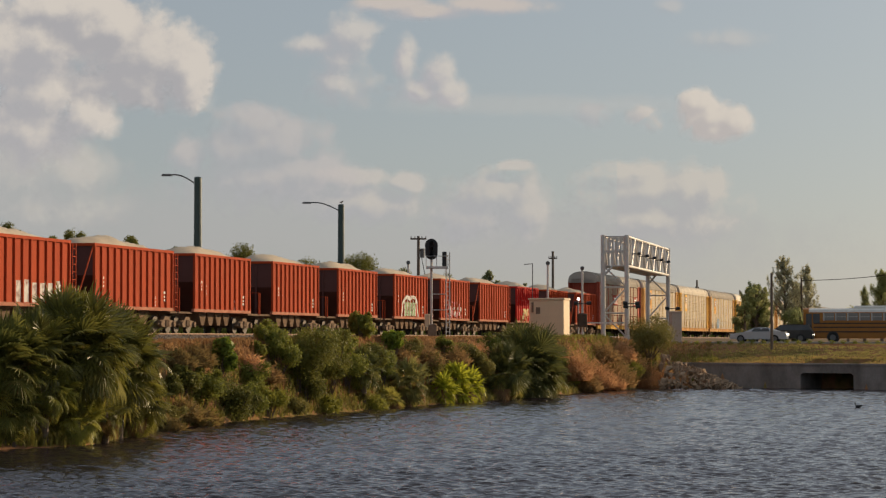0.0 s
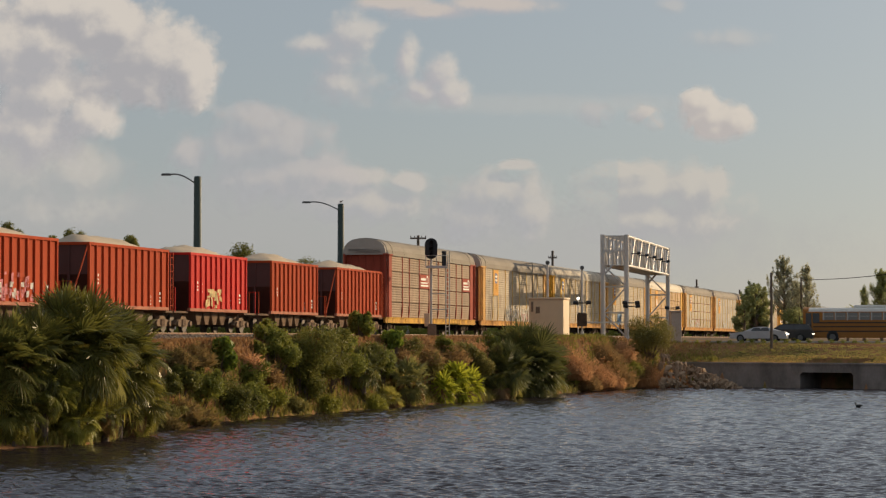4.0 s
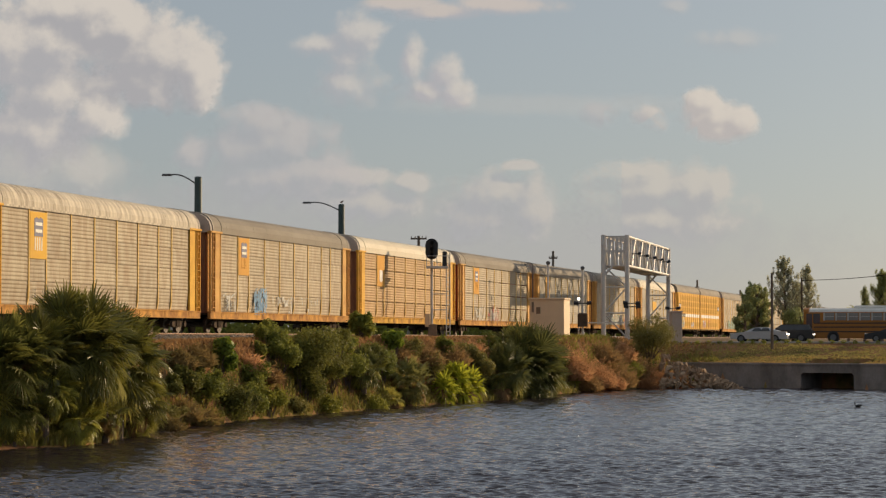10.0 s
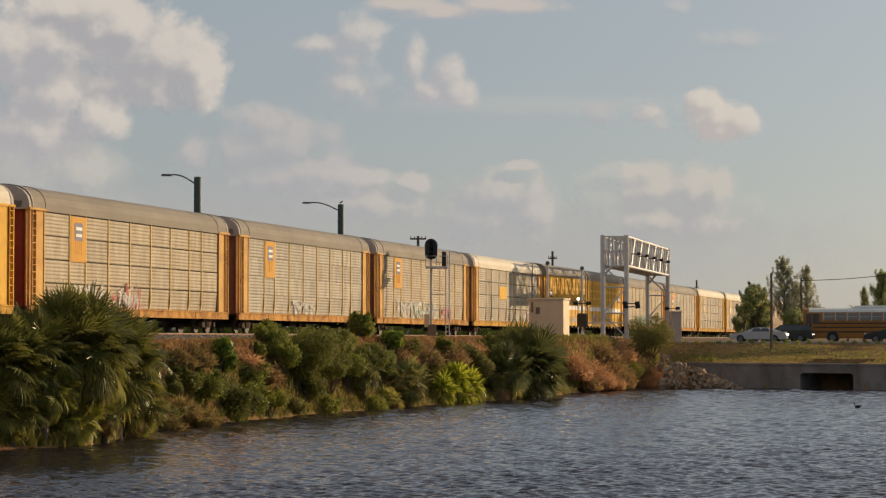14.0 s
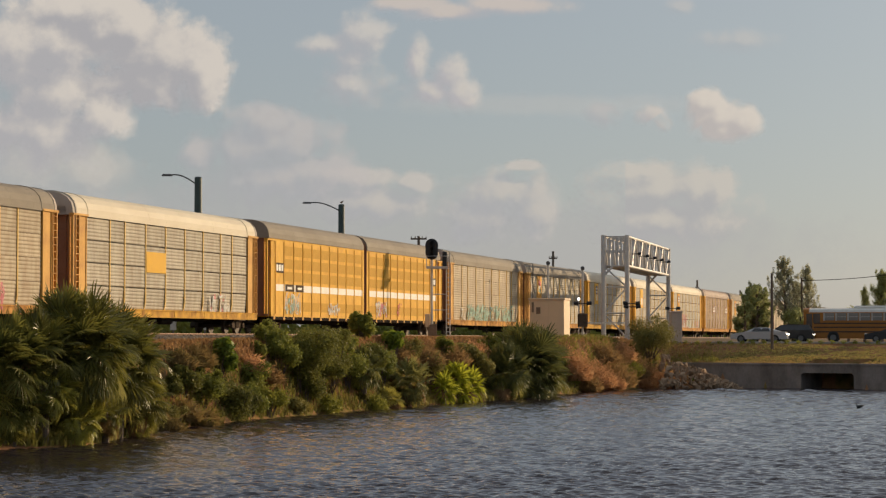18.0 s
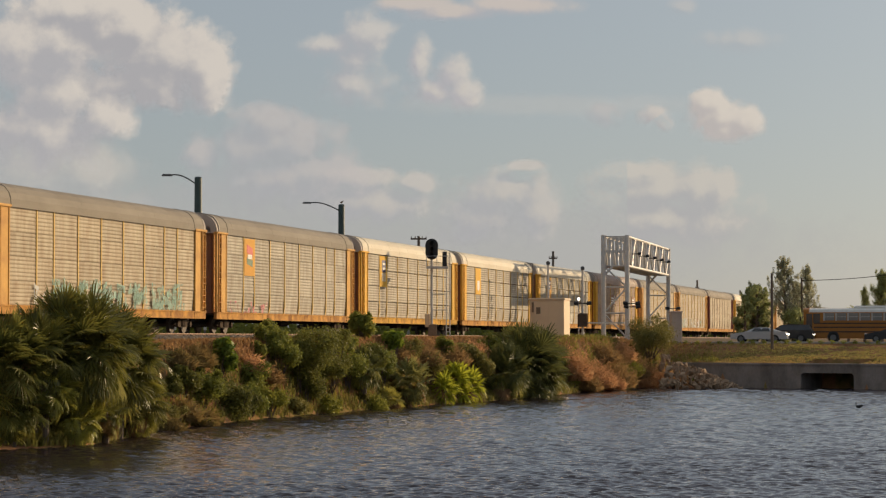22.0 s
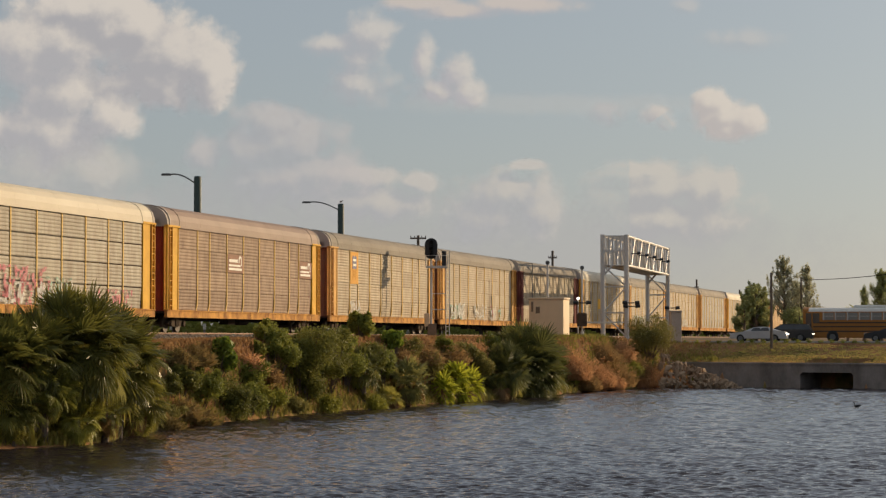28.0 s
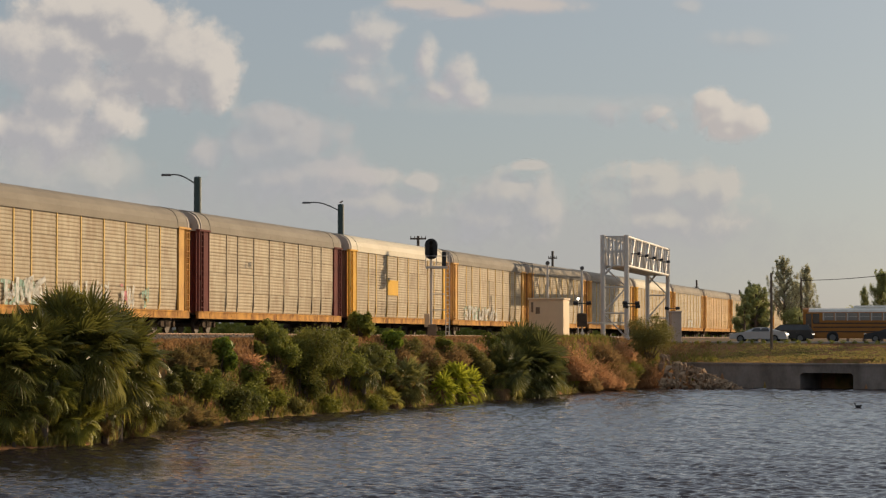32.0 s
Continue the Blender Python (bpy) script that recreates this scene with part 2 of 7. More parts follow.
WHEEL = surface("wheel steel", (0.11, 0.085, 0.065), (0.06, 0.045, 0.035), rough=0.7, metal=0.2, scale=3)
HOPPER_DUST = surface("dusty pinkish sill paint", (0.50, 0.22, 0.14), (0.33, 0.12, 0.075), rough=0.85, spec=0.1, scale=1.2, stain=0.8)
DUSTY_FRAME = surface("dust-caked underframe", (0.24, 0.165, 0.115), (0.10, 0.07, 0.05), rough=0.9, spec=0.05, scale=1.4, stain=0.8)
HOPPER = surface("faded red hopper paint", (0.47, 0.068, 0.02), (0.31, 0.052, 0.02), rough=0.8, spec=0.1, scale=0.8, stain=0.7, stretch=(1, 1, 0.35))
HOPPER_RED = surface("fresh red hopper paint", (0.64, 0.025, 0.018), (0.44, 0.025, 0.02), rough=0.7, spec=0.1, scale=0.8, stain=0.6, stretch=(1, 1, 0.35))
GRAVEL = surface("crushed limestone", (0.52, 0.43, 0.32), (0.38, 0.31, 0.23), rough=0.95, scale=1.2, grain=14, bump=0.8)
# dark maroon-brown of the hopper end sheets and braces
END_DARK = surface("dark maroon-brown end sheet", (0.13, 0.062, 0.055), (0.075, 0.04, 0.036), rough=0.9, scale=0.8, spec=0.1)
WHITE = surface("white paint", (0.78, 0.76, 0.70), (0.6, 0.57, 0.5), rough=0.6, scale=2)
NAVY = surface("dark blue paint", (0.06, 0.07, 0.16), rough=0.6)
EMBLEM = surface("orange emblem sheet", (0.74, 0.39, 0.085), (0.62, 0.32, 0.09), rough=0.75, spec=0.1, scale=1)
EMBLEM_YELLOW = surface("yellow emblem sheet", (0.78, 0.45, 0.05), (0.64, 0.36, 0.07), rough=0.7, spec=0.15, scale=1)
FLAG_RED = surface("red emblem paint", (0.6, 0.05, 0.04), rough=0.6)
FLAG_GREEN = surface("green emblem paint", (0.05, 0.14, 0.06), rough=0.6)
SPRAY = {"white": surface("white spray paint", (0.66, 0.66, 0.62), rough=0.7), "teal": surface("teal spray paint", (0.30, 0.50, 0.41), rough=0.7),
         "blue": surface("blue spray paint", (0.16, 0.36, 0.60), rough=0.7), "pink": surface("pink spray paint", (0.64, 0.17, 0.21), rough=0.7),
         "yellow": surface("pale yellow spray paint", (0.75, 0.6, 0.25), rough=0.7), "red": surface("red spray paint", (0.5, 0.08, 0.07), rough=0.7), "dark": surface("dark spray paint", (0.08, 0.08, 0.09), rough=0.7),
         "green": surface("green spray paint", (0.25, 0.40, 0.18), rough=0.7)}


def worn(m, cover=0.5):
    """Old spray paint: patches of it have weathered away."""
    n, l = m.node_tree.nodes, m.node_tree.links
    tc = n.new("ShaderNodeTexCoord")
    nz = n.new("ShaderNodeTexNoise")
    nz.inputs["Scale"].default_value = 3.2
    nz.inputs["Detail"].default_value = 4
    l.new(tc.outputs["Object"], nz.inputs["Vector"])
    mr = n.new("ShaderNodeMapRange")
    mr.inputs["From Min"].default_value, mr.inputs["From Max"].default_value = 0.62 - cover * 0.5, 0.9 - cover * 0.5
    mr.inputs["To Min"].default_value, mr.inputs["To Max"].default_value = 0.12, 0.9
    l.new(nz.outputs["Fac"], mr.inputs["Value"])
    tr = n.new("ShaderNodeBsdfTransparent")
    sh = n.new("ShaderNodeMixShader")
    l.new(mr.outputs[0], sh.inputs[0])
    l.new(tr.outputs[0], sh.inputs[1])
    l.new(n["Principled BSDF"].outputs[0], sh.inputs[2])
    l.new(sh.outputs[0], n["Material Output"].inputs["Surface"])


for colour_, m_ in SPRAY.items():
    worn(m_, {"pink": 0.58, "dark": 0.42, "white": 0.66, "teal": 0.56}.get(colour_, 0.66))
# ============ the train ============
CARS = []          # (thing, metres along the track at the start)


def truck_meshes():
    frame_ = Shape()
    for y in (-1.0, 1.0):
        frame_.prism([(-1.25, 0.42), (-0.95, 0.62), (-0.45, 0.66), (-0.3, 0.82), (0.3, 0.82), (0.45, 0.66), (0.95, 0.62), (1.25, 0.42), (0.95, 0.36), (0.5, 0.30), (-0.5, 0.30), (-0.95, 0.36)], y - 0.09, y + 0.09, "y")
        for x in (-0.16, 0.0, 0.16):
            frame_.tube((x, y * 1.1, 0.34), (x, y * 1.1, 0.66), 0.07, n=6)
        for x in (-0.9, 0.9):
            frame_.disc((x, y * 1.12, 0.45), 0.15, 0.14, "y", 8)
    frame_.box(-0.22, 0.22, -1.05, 1.05, 0.45, 0.72)
    wheel = Shape()
    for y in (-0.75, 0.75):
        wheel.disc((0, y, 0.43), 0.43, 0.13, "y", 18)
        wheel.disc((0, y * 0.9, 0.43), 0.47, 0.03, "y", 18)
    wheel.disc((0, 0, 0.43), 0.09, 1.7, "y", 8)
    return frame_.mesh("truck_frame"), wheel.mesh("wheelset")


TRUCK_MESH, WHEEL_MESH = truck_meshes()


def add_truck(car, x, paint=None):
    t = part("truck", TRUCK_MESH, paint or TRUCK, car, "", pose(x, 0, 0))
    for dx in (-0.9, 0.9):
        part("wheelset", WHEEL_MESH, WHEEL, t, "", pose(dx, 0, 0))


def corrugated(w, h, rib=0.17, deep=0.018):
    """A pressed steel panel with level ribs, facing -y."""
    s = Shape()
    n = max(2, round(h / rib))
    step = h / n
    prof = [(0.0, 0.0)]
    for i in range(n):
        z = i * step
        prof += [(-0.75 * deep, z + 0.16 * step), (-deep, z + 0.36 * step), (-0.8 * deep, z + 0.58 * step), (-0.1 * deep, z + 0.82 * step), (0.0, z + step)]
    k = len(prof)
    v = [(0, y, z) for y, z in prof] + [(w, y, z) for y, z in prof]
    s.add(v, [(i, k + i, k + i + 1, i + 1) for i in range(k - 1)])
    s.add([(0, 0.02, 0), (w, 0.02, 0), (w, 0.02, h), (0, 0.02, h)], [(3, 2, 1, 0)])
    return s.mesh("panel")


PANELS = {}


def panel_mesh(w, h):
    key = (round(w, 3), round(h, 3))
    if key not in PANELS:
        PANELS[key] = corrugated(*key)
    return PANELS[key]


ROOF_LINE = [(-1.47, 5.26), (-1.455, 5.54), (-1.36, 5.82), (-1.16, 6.05), (-0.85, 6.21), (-0.45, 6.29), (0, 6.32)]
ROOF_LINE = ROOF_LINE + [(-y, z) for y, z in ROOF_LINE[-2::-1]]


def roof_mesh(length):
    s = Shape()
    s.prism(ROOF_LINE, 0.0, length, "x")
    rib = [(y * 1.0015, z + 0.004 if z > 5.3 else z) for y, z in ROOF_LINE]
    n = int(length / 2.3)
    for i in range(1, n):
        x = i * length / n
        s.prism(rib, x - 0.04, x + 0.04, "x")
    return s.mesh("roof")


def glyphs(seed, w, h, n):
    """Block-shaped spray scrawl, unreadable: leaning uprights and cross strokes, cell by cell."""
    rnd = random.Random(seed)
    s = Shape()
    c = w / n
    wd = min(0.26, 0.2 * c) * 1.25

    def stroke(x0, z0, x1, z1, k):
        d = Vector((x1 - x0, z1 - z0)).normalized()
        nn = Vector((-d.y, d.x)) * k / 2
        q = [(x0 - nn.x, z0 - nn.y), (x1 - nn.x, z1 - nn.y), (x1 + nn.x, z1 + nn.y), (x0 + nn.x, z0 + nn.y)]
        s.add([(min(w, max(0, x)), 0, min(h, max(0, z))) for x, z in q], [(0, 1, 2, 3)])
    for i in range(n):
        x = i * c + rnd.uniform(-0.1, 0.15) * c
        for _ in range(rnd.choice((2, 3, 3, 4))):
            u, lean = rnd.uniform(0, 0.9) * c, rnd.uniform(-0.4, 0.4) * c
            lo, hi = rnd.uniform(0, 0.35) * h, rnd.uniform(0.55, 1.0) * h
            stroke(x + u, lo, x + u + lean, hi, wd * rnd.uniform(0.5, 1.3))
        z = rnd.uniform(0.05, 0.95) * h
        stroke(x - 0.1 * c, z, x + rnd.uniform(0.6, 1.1) * c, z + rnd.uniform(-0.35, 0.35) * h, wd * rnd.uniform(0.6, 1.1))
    return s.mesh("graffiti")


def flecks(seed, w, h, n):
    """Patchy sprayed fill: many small leaning plates."""
    rnd = random.Random(seed)
    s = Shape()
    for _ in range(n):
        x, z = rnd.random() * w, rnd.random() ** 1.3 * h
        a, b, c = rnd.uniform(0.1, 0.42), rnd.uniform(0.12, 0.55), rnd.uniform(-0.12, 0.12)
        q = [(x, z), (x + a, z + c * 0.5), (x + a + c, z + b), (x + c, z + b * 0.9)]
        s.add([(min(w, max(0, u)), 0, min(h, max(0, k))) for u, k in q], [(0, 1, 2, 3)])
    return s.mesh("graffiti")


BARS = Shape()
for i_, w_ in enumerate((0.4, 0.34, 0.4, 0.22)):
    BARS.box(0, w_, -0.006, 0.006, -0.16 * i_, -0.16 * i_ + 0.05)
BARS = BARS.mesh("lettering")


def end_door_mesh(length):
    s = Shape()
    out = [(y * 0.955, z - 0.06) for y, z in ROOF_LINE]
    s.prism([(-1.38, 1.0)] + [p for p in out if p[1] > 4] + [(1.38, 1.0)], 0, 0.08, "x")
    return s.mesh("end_door")


LEN = 26.45
DOOR_RIB = Shape().box(-0.05, 0.01, -0.04, 0.04, 1.0, 5.5).mesh("door_rib")
DOOR_BAR = Shape().box(-0.04, 0.01, -1.3, 1.3, -0.05, 0.05).mesh("door_bar")


def door_ribs(door, x):
    """The pressed stiffeners of an end door."""
    for y in (-1.0, -0.5, 0.02, 0.5, 1.0):
        part("door_rib", DOOR_RIB, door.material_slots[0].material, door, "", pose(x, y, 0))
    for z in (1.6, 2.6, 3.6, 4.6):
        part("door_bar", DOOR_BAR, door.material_slots[0].material, door, "", pose(x, 0, z))


A_ROOF = roof_mesh(LEN - 0.5)
A_DOOR = end_door_mesh(0)
s = Shape()
s.box(0, LEN, -1.46, -1.30, 0.74, 1.06).box(0, LEN, -1.50, -1.28, 1.06, 1.12)
for x_ in (1.7, 5.2, 8.7, 13.2, 17.7, 21.2, 24.7):
    s.box(x_, x_ + 0.1, -1.475, -1.44, 0.76, 1.05)
A_SILL = s.mesh("side_sill")
s = Shape()
s.box(0.1, LEN - 0.1, -1.28, 1.28, 0.95, 1.05).box(-0.5, LEN + 0.5, -0.25, 0.25, 0.6, 0.95)
for i in range(7):
    s.box(3.8 + i * 3.1, 3.95 + i * 3.1, -1.25, 1.25, 0.72, 0.96)
s.box(11, 12.2, -0.9, -0.4, 0.45, 0.95).tube((13, -0.7, 0.62), (14.6, -0.7, 0.62), 0.2, n=10)
A_FRAME = s.mesh("underframe")
A_COUPLER = Shape().box(-0.92, -0.45, -0.12, 0.12, 0.72, 0.98).box(-0.96, -0.72, -0.2, 0.2, 0.68, 1.0).mesh("coupler")
s = Shape()
s.box(0.0, 0.12, -1.47, -1.35, 1.1, 5.3).box(0.62, 1.62, -1.44, -1.36, 1.1, 5.26).box(0.62, 0.69, -1.49, -1.44, 1.1, 5.26).box(1.54, 1.62, -1.475, -1.44, 1.1, 5.26)
s.box(0.0, 0.62, -1.30, -1.26, 1.1, 5.2).box(-0.05, 1.7, -1.52, -1.30, 5.2, 5.30)
A_END = s.mesh("corner_post")
s = Shape()
s.box(0.0, 0.14, -1.47, -1.33, 1.1, 5.3).box(0.62, 1.62, -1.45, -1.36, 1.1, 5.3).box(0.14, 0.62, -1.34, -1.30, 1.1, 5.2).box(-0.05, 1.7, -1.5, -1.3, 5.2, 5.3)
A_END_SOLID = s.mesh("corner_post")
s = Shape()
s.box(0.17, 0.22, -1.53, -1.48, 1.1, 5.25).box(0.55, 0.60, -1.53, -1.48, 1.1, 5.25)
for i in range(13):
    s.box(0.2, 0.58, -1.52, -1.49, 1.3 + i * 0.31, 1.33 + i * 0.31)
A_LADDER = s.mesh("ladder")
A_POST = Shape().box(-0.052, 0.052, -1.435, -1.36, 1.5, 5.24).prism([(-1.435, 1.5), (-1.36, 1.5), (-1.29, 1.12), (-1.365, 1.12)], -0.052, 0.052, "x").mesh("post")
A_RAIL = Shape().box(1.6, LEN - 1.6, -1.485, -1.38, 5.2, 5.3).mesh("top_rail")
FAR_W = (LEN - 3.4) / 11
A_FAR_PANEL = Shape().box(0.02, FAR_W - 0.02, 1.39, 1.42, 1.12, 5.2).box(FAR_W - 0.06, FAR_W + 0.04, 1.38, 1.46, 1.1, 5.25).mesh("panel")
A_FAR_CORNER = Shape().box(0, 1.7, 1.3, 1.45, 1.1, 5.3).mesh("corner_post")
s = Shape()
s.box(0.4, LEN - 0.4, -1.33, 1.36, 2.9, 2.98).box(0.4, LEN - 0.4, -1.33, 1.36, 1.06, 1.1)
A_DECK = s.mesh("deck")
s = Shape()
s.box(0, 0.5, -1.10, 1.10, 5.3, 5.6)
s.prism([(y * 0.985, z - 0.03) for y, z in ROOF_LINE], 0.0, 0.27, "x")
A_HOOD = s.mesh("roof_end")
A_RIM = Shape().prism([(y * 1.012, z + 0.025 if z > 5.3 else z) for y, z in ROOF_LINE], 0.0, 0.09, "x").mesh("roof_rim")


def mirrored(me, length=LEN):
    m2 = me.copy()
    m2.transform(Matrix.Translation((length, 0, 0)) @ Matrix.Diagonal((-1, 1, 1, 1)))
    m2.flip_normals()
    return m2


A_END_FAR, A_END_SOLID_FAR, A_LADDER_FAR, A_DOOR_FAR, A_HOOD_FAR, A_COUPLER_FAR = (mirrored(x) for x in (A_END, A_END_SOLID, A_LADDER, A_DOOR, A_HOOD, A_COUPLER))


def column_edges():
    """The posts' places along the side: nine columns, the second and the last but one narrow."""
    a, b = 1.66, LEN - 1.66
    w = (1.15, 0.75, 1.1, 1.1, 1.1, 1.1, 1.1, 0.74, 1.0)
    xs = [a]
    for k in w:
        xs.append(xs[-1] + k * (b - a) / sum(w))
    return xs


def autorack(along, label, post=ORANGE, panels=STEEL, roof=ROOF_GREY, rows=1, end=RUST, solid=False, sill=ORANGE, emblem=None, sprays=()):
    car = thing("autorack_car", pose(0, 0, 0), label, "railcar", "autoracks of the freight train")
    part("side_sill", A_SILL, SILL_YELLOW if sill is YELLOW else SILL_ORANGE, car, "dented side sill with chipped paint")
    part("underframe", A_FRAME, DARK, car)
    part("coupler", A_COUPLER, TRUCK, car)
    part("coupler", A_COUPLER_FAR, TRUCK, car)
    part("deck", A_DECK, DARK, car)
    add_truck(car, 2.4, TRUCK_DARK)
    add_truck(car, LEN - 2.4, TRUCK_DARK)
    part("roof", A_ROOF, roof, car, "", pose(0.25, 0, 0))
    part("roof_end", A_HOOD, HOOD, car)
    part("roof_end", A_HOOD_FAR, HOOD, car)
    for x in (0.27, 1.7, LEN - 1.8, LEN - 0.36):
        part("roof_rim", A_RIM, HOOD if x in (0.27, LEN - 0.36) else roof, car, "", pose(x, 0, 0))
    door_ribs(part("end_door", A_DOOR, end, car, "rusty ribbed end door", pose(0.28, 0, 0)), 0.0)
    part("end_door", A_DOOR_FAR, end, car, "rusty ribbed end door", pose(-0.28, 0, 0))
    part("corner_post", A_END_SOLID if solid else A_END, post, car)
    part("corner_post", A_END_SOLID_FAR if solid else A_END_FAR, post, car)
    part("ladder", A_LADDER, post, car)
    part("ladder", A_LADDER_FAR, post, car)
    part("top_rail", A_RAIL, roof, car)
    for i in range(11):
        part("panel", A_FAR_PANEL, panels, car, "", pose(1.7 + i * FAR_W, 0, 0))
    for x in (0, LEN - 1.7):
        part("corner_post", A_FAR_CORNER, post, car, "", pose(x, 0, 0))
    xs = column_edges()
    for x in xs[1:-1]:
        part("post", A_POST, post if post is MAROON else panels if post is MAROON_DARK else POST_YELLOW, car, "", pose(x, 0, 0))
    h = 4.08 / 4
    gap = 0.045 if rows > 1 else 0.012
    for a, b in zip(xs, xs[1:]):
        for r in range(4):
            me = panel_mesh(b - a - 0.05, h - gap)
            tilt = 3.5 if r == 0 else 0.0
            part("panel", me, panels, car, "", pose(a + 0.025, -1.385 + (0.062 if tilt else 0), 1.13 + r * h, tilt))
    if emblem:
        kind, col, tall, top = emblem
        if kind == "box":
            for c, r in ((3, 2), (8, 2)):
                a, b = xs[c], xs[c + 1]
                pl = part("emblem_panel", Shape().box(a + 0.05, b - 0.05, -1.45, -1.425, 1.15 + r * 1.02, 1.1 + r * 1.02 + 1.02).mesh("emblem_panel"), MAROON if rows > 1 else RUST, car, "maroon emblem panel with plain white bars and bow")
                w = b - a
                z = 1.13 + r * 1.02
                e = Shape().box(a + 0.08 * w, a + 0.86 * w, -1.462, -1.452, z + 0.16, z + 0.28).box(a + 0.08 * w, a + 0.78 * w, -1.462, -1.452, z + 0.36, z + 0.46).box(a + 0.1 * w, a + 0.6 * w, -1.462, -1.452, z + 0.58, z + 0.74)
                mid_x, mid_z = a + 0.76 * w, z + 0.66
                for k in range(7):
                    u0, u1 = math.pi * k / 7, math.pi * (k + 1) / 7
                    ring = [(mid_x + math.cos(u) * r * 0.85, mid_z + math.sin(u) * r) for u, r in ((u0, 0.18), (u1, 0.18), (u1, 0.3), (u0, 0.3))]
                    e.prism(ring, -1.462, -1.452, "y")
                e.box(mid_x + 0.15, mid_x + 0.26, -1.462, -1.452, z + 0.42, mid_z).box(mid_x - 0.26, mid_x - 0.15, -1.462, -1.452, z + 0.56, mid_z)
                part("white_mark", e, WHITE, pl)
        else:
            mat, c = (EMBLEM_YELLOW if kind.startswith("y") else EMBLEM), col
            a = xs[c] + 0.06
            b = xs[c + 1] - 0.06
            pl = part("emblem_panel", Shape().box(a, b, -1.452, -1.43, top - tall, top).mesh("emblem_panel"), mat, car, "orange-yellow sheet with a plain shield shape")
            mid = (a + b) / 2
            if kind.endswith("shield"):
                part("shield", Shape().prism([(mid - 0.48, top - 0.3), (mid - 0.2, top - 0.22), (mid, top - 0.3), (mid + 0.2, top - 0.22), (mid + 0.48, top - 0.3), (mid + 0.46, top - 1.05), (mid - 0.46, top - 1.05)], -1.462, -1.454, "y"), NAVY, pl)
                bars = Shape().box(mid - 0.36, mid + 0.36, -1.472, -1.464, top - 0.58, top - 0.44).box(mid - 0.36, mid + 0.36, -1.472, -1.464, top - 0.88, top - 0.74)
                part("white_mark", bars, WHITE, pl)
                bars = Shape()
                for i in range(4):
                    bars.box(mid - 0.42 + i * 0.24, mid - 0.32 + i * 0.24, -1.462, -1.454, top - tall + 0.35, top - 1.08)
                part("white_mark", bars, EMBLEM if kind.startswith("o") else WHITE, pl, "faded upright stripes")
            elif kind.endswith("flag"):
                part("red_mark", Shape().prism([(mid - 0.5, top - 0.3), (mid + 0.5, top - 0.5), (mid + 0.5, top - 0.95), (mid - 0.5, top - 0.75)], -1.462, -1.454, "y"), FLAG_RED, pl)
                part("green_mark", Shape().prism([(mid - 0.5, top - 1.0), (mid + 0.5, top - 1.15), (mid + 0.5, top - 1.5), (mid - 0.5, top - 1.35)], -1.462, -1.454, "y"), FLAG_GREEN, pl)
                part("white_mark", Shape().box(mid - 0.38, mid + 0.38, -1.468, -1.464, top - 1.08, top - 0.84), WHITE, pl)
            elif kind.endswith("white"):
                part("white_mark", Shape().prism([(mid - 0.36, top - 0.95), (mid + 0.36, top - 0.95), (mid + 0.36, top - 1.6), (mid, top - 1.75), (mid - 0.36, top - 1.6)], -1.462, -1.454, "y"), WHITE, pl)
    part("lettering", BARS, WHITE, car, "small white stencilled lettering, unreadable", pose(0.85, -1.425, 3.4))
    for i, (colour, x, z, w, hh, n) in enumerate(sprays):
        me = glyphs(int(along) + i, w, hh, n) if n > 0 else flecks(int(along) + i, w, hh, -n)
        part("graffiti", me, SPRAY[colour], car, f"{colour} spray-painted graffiti, unreadable", pose(x, -1.452 - 0.004 * i, z - 0.12))
    CARS.append((car, along))
    return car


